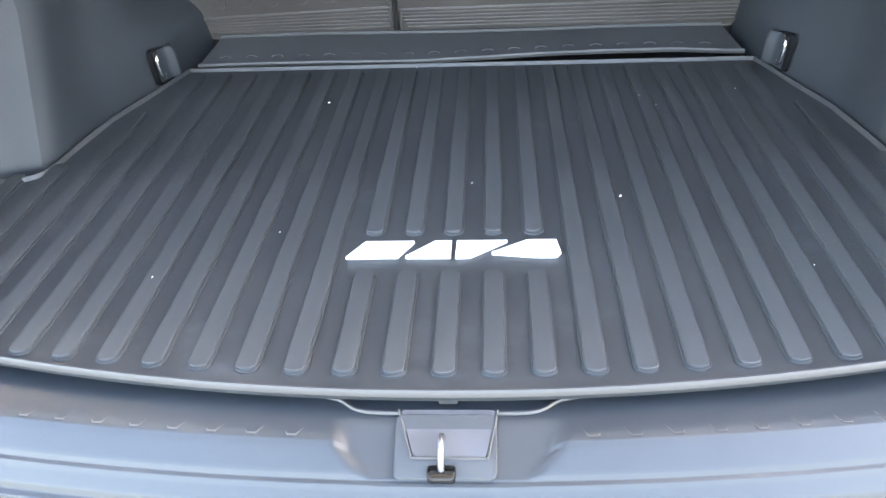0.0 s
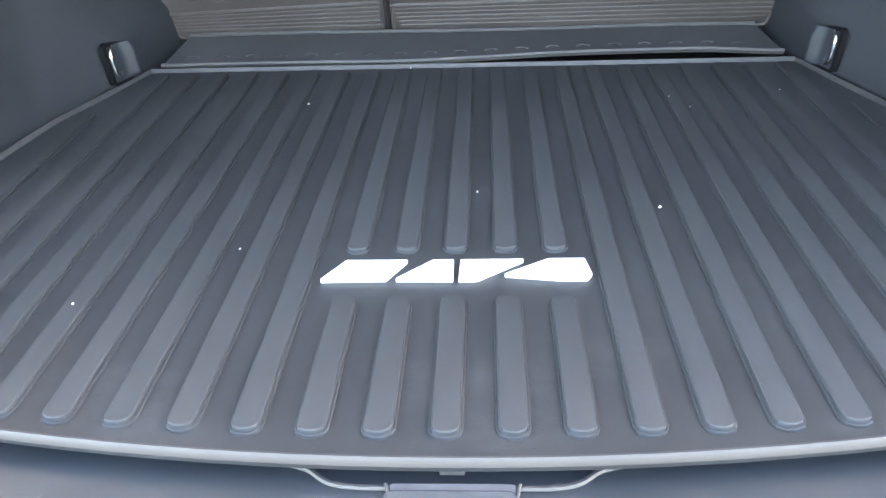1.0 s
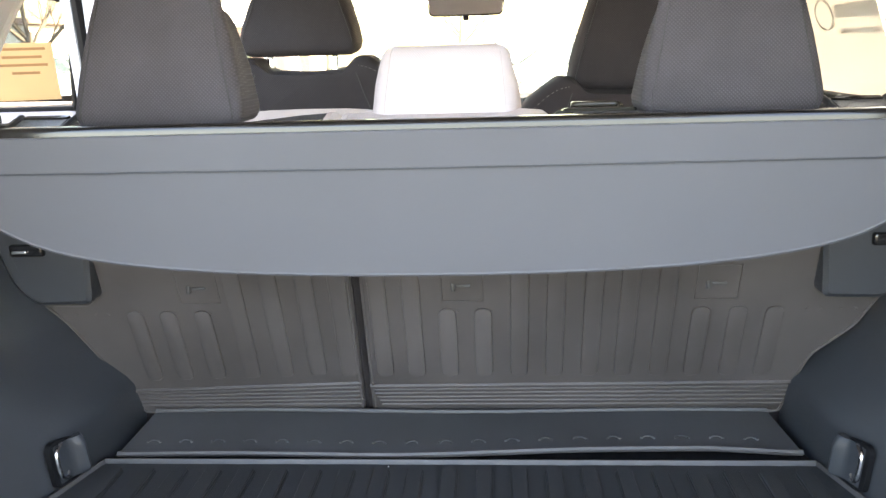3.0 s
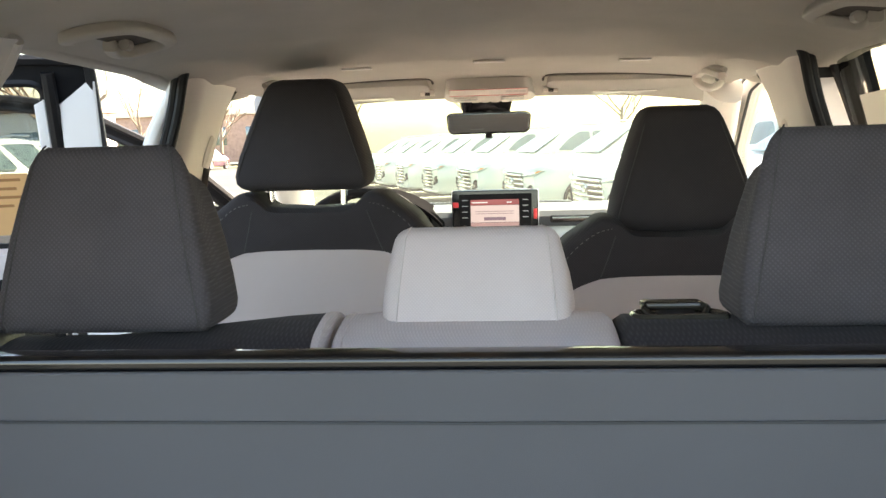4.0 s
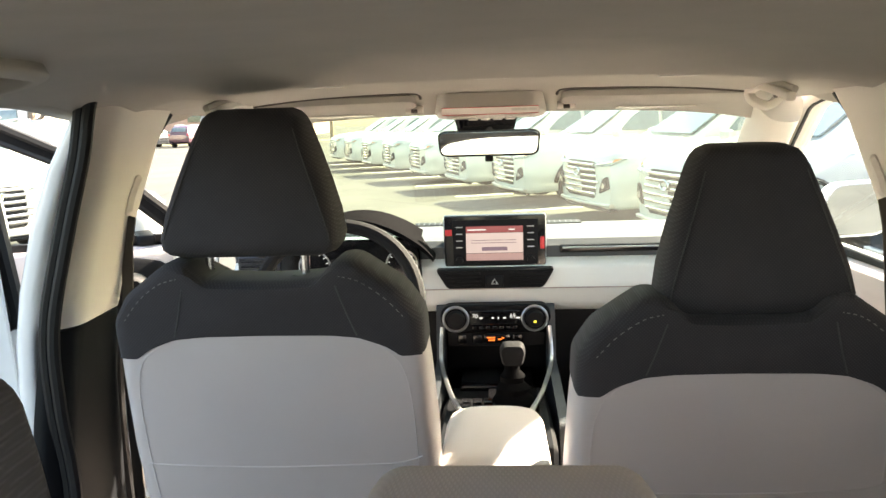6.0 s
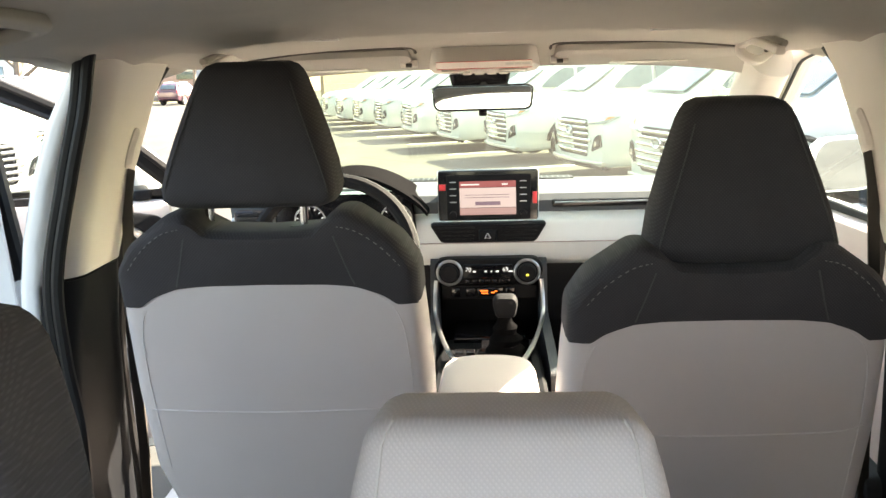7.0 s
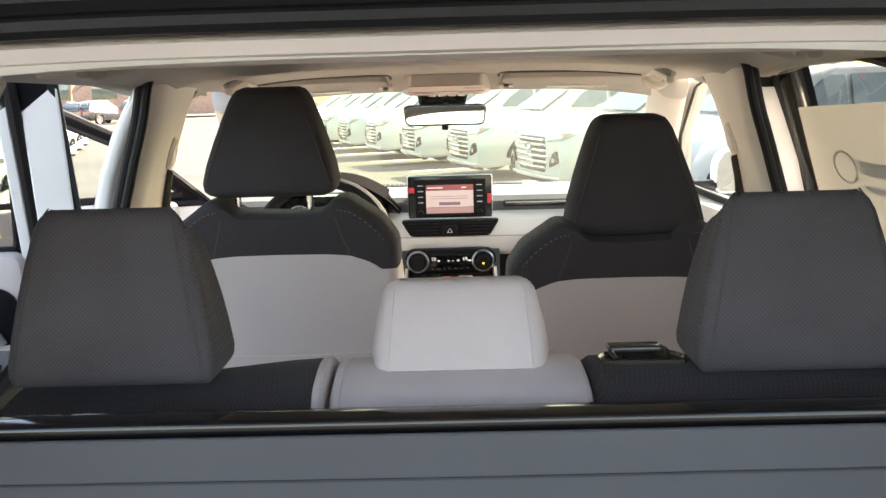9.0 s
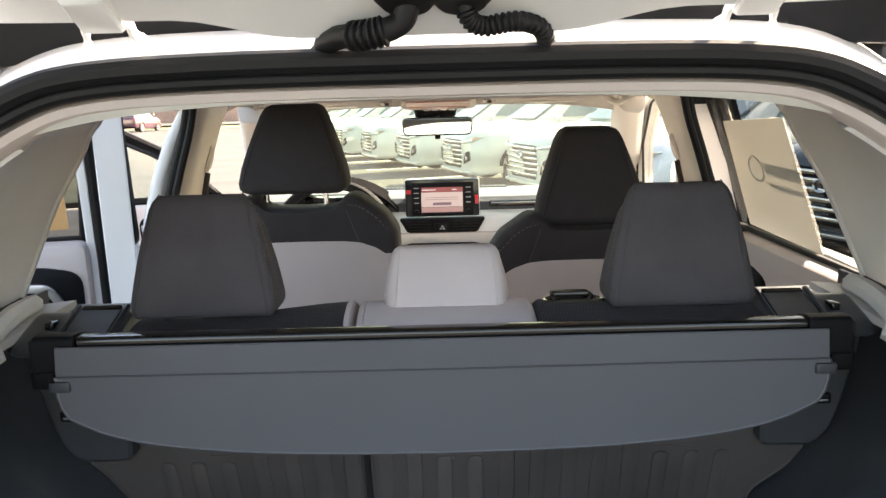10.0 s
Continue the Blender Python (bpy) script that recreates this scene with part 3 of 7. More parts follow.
def bench_back(x0, x1, label, outline, cushions):
    seat = thing("rear_bench_seat", label, "seat", "rear bench sections")
    # cover on the rear face
    bm = B()
    edge = rounded(outline, 0.012, 3)
    slab(bm, edge, 0.012, lambda u, v, d: (u, seat_y(v) + d, v), 0.003)
    part("back_cover", bm, M_SEATMAT, seat, "grey-brown ribbed rubber seat-back cover")
    bm = B()
    tube(bm, [(u, seat_y(v) - 0.0005, v) for u, v in inset(edge, 0.004)], 0.0022, 6, closed=True)
    part("cover_rim", bm, M_SEATMAT, seat)
    # foam body
    bm = B()
    o = rounded([(x0, 0.55), (x1, 0.55), (x1, 1.135), (x0, 1.135)], 0.02, 3)
    slab(bm, o, 0.13, lambda u, v, d: (u, seat_y(v) + 0.014 + d, v), 0.01)
    part("foam_body", bm, M_DARKSEAT, seat)
    for a, b, drop, mtl, lbl in cushions:
        bm = B()
        o = rounded([(0.712, 1.140), (0.92, 1.110), (0.915, 1.148), (0.878, 1.170), (0.845, 1.188), (0.80, 1.197), (0.738, 1.186)], 0.02, 4)
        def sag(x):
            if x < 0:
                return drop + min(0.022, 0.10 * max(0, -x - 0.135))
            return drop + 0.028 * max(0, x - 0.10)

        rings = []
        for x, i in [(a, 0.012), (a + 0.003, 0.005), (a + 0.010, 0.0)] + [(lerp(a, b, k / 8), -0.0015) for k in range(1, 8)] + [(b - 0.010, 0.0), (b - 0.003, 0.005), (b, 0.012)]:
            rings.append([(x, u, v - sag(x)) for u, v in inset(o, i)])
        loft(bm, rings)
        tc = part("top_cushion", bm, mtl, seat, lbl)
        for x in (a + 0.004, b - 0.004):
            if abs(x - X_SPLIT) < 0.02:
                bm = B()
                sg = 1 if x < X_SPLIT else -1
                loft(bm, [[(x + sg * dx, u, v - drop) for u, v in inset(o, i)] for dx, i in ((-0.006, 0.0), (-0.005, -0.0012), (0.001, -0.0008), (0.004, 0.003), (0.0055, 0.009))])
                part("end_piece", bm, M_LIGHTCLOTH, tc, "pale cloth end piece")
    # cushion to sit on
    bm = B()
    o = rounded([(x0, 1.0), (x1, 1.0), (x1, 1.44), (x0, 1.44)], 0.05, 4)
    pillow(bm, o, [(0.60, 0.02), (0.62, 0), (0.72, 0), (0.75, 0.02), (0.755, 0.05)], lambda u, v, d: (u, v, d))
    part("seat_cushion", bm, M_LIGHTCLOTH, seat)
    return seat


left_outline = [(X_GAP - 0.010, 0.716), (X_GAP - 0.003, 1.15), (-0.492, 1.15), (-0.498, 1.0), (-0.520, 0.923), (-0.597, 0.925), (-0.568, 0.885), (-0.542, 0.829), (-0.523, 0.785), (-0.516, 0.757), (-0.497, 0.712)]
right_outline = [(X_GAP + 0.002, 0.716), (X_GAP + 0.009, 1.15), (0.492, 1.15), (0.500, 1.0), (0.513, 0.931), (0.597, 0.934), (0.570, 0.873), (0.520, 0.822), (0.507, 0.774), (0.496, 0.714)]
bench_l = bench_back(-0.53, X_SPLIT - 0.002, "narrow dark cloth rear seat back with ribbed rubber cover", left_outline, [(-0.50, X_SPLIT - 0.004, 0.001, M_DARKSEAT, "dark woven cloth top")])
bench_r = bench_back(X_SPLIT + 0.002, 0.53, "wide rear seat back, light centre and dark side cloth", right_outline,
                     [(X_SPLIT + 0.004, 0.137, 0.003, M_LIGHTCLOTH, "pale grey cloth top"), (0.137, 0.50, 0.004, M_DARKSEAT, "dark woven cloth top")])


def cover_bar(seat, x, z0, z1, w=0.0125, name="cover_rib"):
    bm = B()
    o = rounded([(x - w, z0), (x + w, z0), (x + w, z1), (x - w, z1)], w * 0.95, 4)
    pillow(bm, o, [(0.001, -0.0006), (-0.0012, -0.0002), (-0.0028, 0.0004), (-0.0032, 0.0014)], lambda u, v, d: (u, seat_y(v) + d, v))
    part(name, bm, M_SEATMAT, seat)


ANCHORS = ((bench_l, -0.357), (bench_r, 0.020), (bench_r, 0.370))
RIBS = ((bench_l, (-0.460, -0.411, -0.360, -0.306, -0.254, -0.203, -0.156)), (bench_r, (-0.101, -0.053, -0.003, 0.048, 0.100, 0.151, 0.203, 0.252, 0.303, 0.353, 0.404, 0.454)))
for seat, places in RIBS:
    for x in places:
        short = any(abs(x - c) < 0.06 and x < c + 0.04 for _, c in ANCHORS)
        cover_bar(seat, x, 0.779 + 0.010 * min(1, (x + 0.5) / 0.3) if x < -0.2 else 0.787, 0.908 if short or abs(x) > 0.44 else 1.14)
# grooves along the foot
for seat, xa, xb in ((bench_l, -0.512, X_GAP - 0.010), (bench_r, X_GAP + 0.003, 0.503)):
    za, zb = (0.759, 0.774) if seat is bench_l else (0.768, 0.774)
    for k in range(6):
        bm = B()
        f = 1 - k * 0.15
        line = [(lerp(xa + 0.003 * k, xb, t), lerp(0.720, lerp(za, zb, t), f)) for t in (0, 0.25, 0.5, 0.75, 1)]
        tube(bm, [(x, seat_y(z) - 0.0006, z) for x, z in line], 0.0034 if k == 0 else 0.0016, 6)
        part("groove_bead", bm, M_SEATMAT, seat)
for seat, xn in ((bench_l, -0.556), (bench_l, -0.510), (bench_r, 0.506), (bench_r, 0.553), (bench_l, -0.408), (bench_l, -0.356), (bench_r, 0.002), (bench_r, 0.051), (bench_r, 0.355), (bench_r, 0.405)):
    bm = B()
    tube(bm, [(xn + 0.0115 * math.cos(a), seat_y(0.898) - 0.0018 + 0.0, 0.898 + 0.010 * math.sin(a)) for a in [math.pi * (0.12 + 0.76 * k / 8) for k in range(9)]], 0.0017, 5)
    part("cover_nub", bm, M_SEATMAT, seat)
for seat, xc in ANCHORS:
    bm = B()
    tube(bm, [(xc + a, seat_y(z) - 0.0006, z) for a, z in ((-0.029, 0.921), (0.029, 0.921), (0.029, 0.975), (-0.029, 0.975))], 0.0012, 5, closed=True)
    an = part("anchor_cover", bm, M_SEATMAT, seat, "moulded child-seat anchor cover")
    bm = B()
    box(bm, xc - 0.016, xc - 0.010, seat_y(0.945) - 0.004, seat_y(0.945) + 0.004, 0.938, 0.950, 0.0015)
    box(bm, xc - 0.008, xc + 0.012, seat_y(0.947) - 0.003, seat_y(0.947) + 0.004, 0.944, 0.948, 0.001)
    part("anchor_mark", bm, M_RIM, an, "pale moulded anchor mark")


def headrest(name_parent, xc, zb, zt, yb, yt, hb, ht, depth, flare, mtl, seam_mtl, lbl, posts=True, r=0.022, slope=0.22, narrow=0.0):
    """A cushion: rear half widths hb below and ht above, wider towards the front by flare."""
    n = 14
    rings = []
    H = zt - zb
    ends = [(0, 0.0125), (0.025, 0.007), (0.06, 0.003), (0.12, 0.0)]
    levels = ends + [(0.3, -0.002), (0.5, -0.003), (0.7, -0.002)] + [(1 - t, i) for t, i in reversed(ends)]
    for t, i in levels:
        h = lerp(hb, ht, t)
        y0, z, fl = lerp(yb, yt, t), zb + H * t, flare * (1 - t) - narrow * t
        o = rounded([(xc - h, y0), (xc + h, y0), (xc + h + fl, y0 + depth * 0.62), (xc + h + fl * 0.4, y0 + depth), (xc - h - fl * 0.4, y0 + depth), (xc - h - fl, y0 + depth * 0.62)],
                    [r * 0.8, r * 0.8, 0.045, 0.03, 0.03, 0.045], 7)
        rings.append([(u, v, z - slope * t * (v - y0)) for u, v in inset(o, i)])
    bm = B()
    loft(bm, rings)
    head = part("headrest", bm, mtl, name_parent, lbl, smooth=60)
    for sg in (-1, 1):
        bm = B()
        pts = []
        for t in [0.02, 0.06, 0.12, 0.2, 0.3, 0.4, 0.5, 0.6, 0.7, 0.8, 0.88, 0.94, 0.98]:
            ins = curve1(t, [(0, 0.012), (0.025, 0.007), (0.06, 0.003), (0.12, 0), (0.88, 0), (0.94, 0.003), (0.975, 0.007), (1, 0.012)])
            h, y0 = lerp(hb, ht, t), lerp(yb, yt, t)
            swell = curve1(t, [(0, 0), (0.12, 0), (0.3, 0.002), (0.5, 0.003), (0.7, 0.002), (0.88, 0), (1, 0)])
            pts.append((xc + sg * (h - 0.012 - ins * 0.5), y0 + ins - swell - 0.0004, zb + H * t))
        tube(bm, pts, 0.0009, 5)
        part("seam", bm, seam_mtl, head)
    if posts:
        for sg in (-1, 1):
            bm = B()
            x = xc + sg * min(0.07, hb * 0.6)
            tube(bm, [(x, yb + depth * 0.55, zb - 0.075), (x, yb + depth * 0.55, zb + 0.03)], 0.006, 10)
            part("post", bm, M_CHROME, head, "chrome post")
            bm = B()
            tube(bm, [(x, yb + depth * 0.55, zb - 0.062), (x, yb + depth * 0.55, zb - 0.050)], [0.015, 0.012], 12)
            part("post_collar", bm, M_BLACK, head)
    return head


headrest(bench_l, -0.344, 1.186, 1.366, 0.758, 0.800, 0.110, 0.076, 0.098, 0.002, M_DARKCLOTH_LIT, M_DKTHREAD, "dark woven cloth headrest", slope=0.46, narrow=0.017)
headrest(bench_r, 0.348, 1.186, 1.366, 0.758, 0.800, 0.110, 0.076, 0.098, 0.002, M_DARKCLOTH_LIT, M_DKTHREAD, "dark woven cloth headrest", slope=0.46, narrow=0.017)
headrest(bench_r, 0.008, 1.184, 1.275, 0.772, 0.826, 0.087, 0.079, 0.10, 0.012, M_LIGHTCLOTH, M_PALESEAM, "pale grey cloth centre headrest")
# belt guide with its handle, let into the top of the wide seat back
bm = B()
pillow(bm, rounded([(0.154, 0.787), (0.240, 0.787), (0.245, 0.812), (0.236, 0.838), (0.160, 0.838), (0.149, 0.812)], 0.012, 4), [(-0.010, 0.001), (0.001, 0.0), (0.0035, 0.0015), (0.0042, 0.004), (0.0022, 0.007)], lambda u, v, d: (u, v, 1.1885 - 0.10 * (v - 0.80) + d))
esc = part("belt_guide", bm, M_GUIDE, bench_r, "glossy black belt guide plate")
bm = B()
tube(bm, smooth_path([(0.170, 0.804, 1.189), (0.166, 0.814, 1.1935), (0.169, 0.826, 1.1955)], 5), 0.0035, 8)
part("guide_loop", bm, M_GUIDE, esc)
bm = B()
tube(bm, smooth_path([(0.220, 0.804, 1.189), (0.224, 0.814, 1.1935), (0.219, 0.826, 1.1955)], 5), 0.0035, 8)
part("guide_loop", bm, M_GUIDE, esc)
bm = B()
box(bm, 0.164, 0.222, 0.817, 0.837, 1.192, 1.1985, 0.003)
part("guide_handle", bm, M_GUIDE, esc)
bm = B()
box(bm, 0.178, 0.212, 0.791, 0.820, 1.1885, 1.1915, 0.001)
part("belt_stub", bm, M_CARPET, esc)

# ---- tonneau cover ----
cover = thing("tonneau_cover", "grey retracted boot cover with its end board hanging", "boot cover")
bm = B()
o = rounded([(0.644, 1.150), (0.700, 1.150), (0.700, 1.180), (0.689, 1.191), (0.668, 1.1966), (0.646, 1.1965)], 0.006, 4)
loft(bm, [[(x, u, v) for u, v in inset(o, i)] for x, i in ((-0.478, 0.004), (-0.474, 0), (0.474, 0), (0.478, 0.004))])
part("cassette", bm, M_CASSETTE, cover, "glossy black cassette tube")
for s in (-1, 1):
    bm = B()
    loft(bm, [[(s * x, u, v) for u, v in inset(o, i)] for x, i in ((0.478, 0.0), (0.480, -0.002), (0.532, -0.002), (0.540, 0.006))])
    part("cassette_end", bm, M_BLACK, cover)
    bm = B()
    box(bm, min(s * 0.512, s * 0.548), max(s * 0.512, s * 0.548), 0.655, 0.700, 1.122, 1.150, 0.006)
    part("end_bracket", bm, M_BLACK, cover)


def flap_edge(x):
    t = abs(x) / 0.505
    return 1.026 + 0.020 * t ** 2 + 0.030 * t ** 4 + 0.025 * t ** 14


bm = B()
o = [(-0.498, 1.187), (-0.503, 1.147)]
o += [(-0.503, 1.12), (-0.500, 1.103), (-0.492, 1.088)]
xs = [-0.478 + 0.956 * k / 40 for k in range(41)]
o += [(x, flap_edge(x)) for x in xs]
o += [(0.492, 1.088), (0.500, 1.103), (0.503, 1.12), (0.503, 1.147), (0.498, 1.187)]
slab(bm, o, 0.006, lambda u, v, d: (u, 0.634 + d + 0.012 * (1.18 - v) / 0.15, v), 0.0015)
part("end_board", bm, M_COVER, cover, "stiff grey vinyl end board")
bm = B()
tube(bm, [(u, 0.636 + 0.012 * (1.18 - v) / 0.15, v) for u, v in o[1:-1]], 0.0030, 6)
part("board_hem", bm, M_COVER, cover)
bm = B()
strip(bm, [(-0.500, 0.6362, 1.1472), (0, 0.6362, 1.1455), (0.500, 0.6362, 1.1472)], 0.003, 0.0022)
part("fold_line", bm, M_TRIM, cover)
for s in (-1, 1):
    bm = B()
    box(bm, min(s * 0.484, s * 0.512), max(s * 0.484, s * 0.512), 0.633, 0.644, 1.126, 1.141, 0.003)
    part("board_peg", bm, M_TRIM, cover)

# seat side latches by the cassette ends
for s in (-1, 1):
    lt = thing("seat_side_latch", "black plastic seat release housing beside the rear bench", "seat latch", "seat release housings")
    bm = B()
    o = rounded([(0.712, 1.15), (0.825, 1.15), (0.830, 1.180), (0.80, 1.193), (0.725, 1.170), (0.712, 1.160)], 0.012, 4)
    loft(bm, [[(s * x, u, v) for u, v in inset(o, i)] for x, i in ((0.452, 0.012), (0.456, 0.004), (0.464, 0), (0.592, 0), (0.60, 0.004), (0.606, 0.012))])
    part("housing", bm, M_SILL, lt)
    bm = B()
    slab(bm, rounded([(0.472, 0.730), (0.535, 0.730), (0.535, 0.806), (0.472, 0.806)], 0.008), 0.006, lambda u, v, d: (s * u, v, 1.1690 + d + 0.29 * (v - 0.730)), 0.002)
    part("release_lever", bm, M_SILL, lt)
    for a, b in ((0.464, 0.471), (0.536, 0.546)):
        bm = B()
        slab(bm, rounded([(a, 0.722), (b, 0.722), (b, 0.812), (a, 0.812)], 0.003), 0.010, lambda u, v, d: (s * u, v, 1.1675 + d + 0.29 * (v - 0.730)), 0.003)
        part("lever_bezel", bm, M_SILL, lt)
    bm = B()
    slab(bm, rounded([(0.474, 0.798), (0.533, 0.798), (0.533, 0.808), (0.474, 0.808)], 0.003), 0.006, lambda u, v, d: (s * u, v, 1.1705 + d + 0.29 * (v - 0.730)), 0.001)
    part("finger_slot", bm, M_GLOSS, lt)
    bm = B()
    box(bm, min(s * 0.555, s * 0.568), max(s * 0.555, s * 0.568), 0.752, 0.776, 1.176, 1.188, 0.002)
    part("lock_marker", bm, M_GLOSS, lt)
    bm = B()
    tube(bm, smooth_path([(s * 0.605, 0.68, 1.155), (s * 0.618, 0.70, 1.180), (s * 0.63, 0.78, 1.190), (s * 0.645, 0.88, 1.185)], 5), 0.016, 8)
    part("trim_bead", bm, M_QUARTER, lt)


# ---- roof lining and shell ----
def roof_z(y):
    return curve1(y, [(0.44, 1.488), (0.50, 1.499), (0.8, 1.534), (1.2, 1.553), (1.6, 1.543), (1.772, 1.518), (1.82, 1.520), (2.0, 1.508), (2.14, 1.494), (2.27, 1.450)])


def roof_w(y):
    return curve1(y, [(0.44, 0.44), (0.55, 0.52), (0.9, 0.60), (1.7, 0.625), (2.0, 0.60), (2.27, 0.545)])


ROOF_Y = [0.47 + 1.29 * k / 42 for k in range(43)] + [1.767, 1.772, 1.775, 1.779, 1.784, 1.79] + [1.80 + 0.47 * k / 16 for k in range(17)]


def lining_drop(c, y):
    """How far the lining curves down at c of its half width."""
    return (0.048 * c ** 4 + 0.008 * c * c) * curve1(y, [(0.5, 0.75), (0.9, 1.0), (1.75, 1.0), (1.95, 0.75), (2.2, 0.5)])


def lining_z(x, y):
    return roof_z(y) - lining_drop(x / roof_w(y), y)


def roof_pt(u, v):
    y = ROOF_Y[round(v * (len(ROOF_Y) - 1))]
    c = 2 * u - 1
    # pressed lip across the front of the lining, recessed ahead of it
    lip = curve1(y, [(1.66, 0.0), (1.767, -0.010), (1.774, -0.009), (1.784, 0.010), (1.85, 0.008), (1.95, 0.0)]) * (1 - ease((abs(c) - 0.74) / 0.08))
    return (c * roof_w(y), y, roof_z(y) + lip - lining_drop(c, y))


lining = thing("headliner", "beige cloth roof lining", "headliner", kind="structure")
bm = B()
sheet(bm, roof_pt, 40, len(ROOF_Y) - 1, (0, 0, 0.012))
part("lining_sheet", bm, M_HEADLINER, lining)
# rounded rear edge of the lining along the tailgate opening


def hatch(a, grow=0.0, back=0.0):
    """The tailgate opening, a from -1 (left foot) over 0 (top) to 1 (right foot)."""
    s, t = (1 if a > 0 else -1), abs(a)
    pts = [(0.0, 1.490, 0.47), (0.22, 1.489, 0.472), (0.35, 1.482, 0.470), (0.412, 1.463, 0.465), (0.468, 1.426, 0.45), (0.525, 1.37, 0.42), (0.575, 1.30, 0.37), (0.61, 1.20, 0.31), (0.635, 1.05, 0.21), (0.64, 0.90, 0.12), (0.645, 0.72, 0.03)]
    q = smooth_path([(p[0], p[2], p[1]) for p in pts], 6)
    k = t * (len(q) - 1)
    i = min(int(k), len(q) - 2)
    p = q[i].lerp(q[i + 1], k - i)
    d = (q[i + 1] - q[i]).normalized()
    nx, nz = -d.z, d.x
    return Vector((s * (p.x + nx * grow), p.y - back, p.z + nz * grow))


HA = [-1 + 2 * k / 120 for k in range(121)]
bm = B()
loft(bm, [[hatch(a, 0.006, -0.04), hatch(a, 0.001, -0.025), hatch(a, 0.001, -0.008), hatch(a, 0.006, 0.004), hatch(a, 0.014, 0.008), hatch(a, 0.020, 0.0), hatch(a, 0.018, -0.04)] for a in HA])
part("rear_edge_trim", bm, M_EDGE, lining, "pinkish beige rear edge trim")
seal = thing("tailgate_seal", "black double-lip rubber seal round the tailgate opening", "rubber seal", kind="structure")
bm = B()
tube(bm, [hatch(a, 0.026, 0.014) for a in HA], 0.0085, 10)
part("inner_lip", bm, M_SEAL, seal)
bm = B()
tube(bm, [hatch(a, 0.042, 0.020) for a in HA], 0.0125, 10)
part("outer_bulb", bm, M_SEAL, seal)
shell = thing("car_shell", "white painted car body shell round the cabin", "car body", kind="structure")
bm = B()
loft(bm, [[hatch(a, 0.020, 0.0), hatch(a, 0.052, 0.010), hatch(a, 0.062, 0.008), hatch(a, 0.068, -0.004), hatch(a, 0.074, -0.03), hatch(a, 0.10, -0.10), hatch(a, 0.10, -0.18), hatch(a, 0.02, -0.08)] for a in HA])
part("hatch_flange", bm, M_PAINT, shell)
bm = B()
sheet(bm, lambda u, v: ((2 * u - 1) * (roof_w(lerp(0.58, 2.27, v)) + 0.06), lerp(0.58, 2.27, v), roof_z(lerp(0.58, 2.27, v)) + 0.085 - 0.07 * abs(2 * u - 1) ** 4), 24, 24, (0, 0, 0.004))
part("roof_panel", bm, M_PAINT, shell)


# side frame: cant rails, pillars, rockers
def rail(s, y):
    return Vector((s * (roof_w(y) + 0.012), y, roof_z(y) - 0.046))


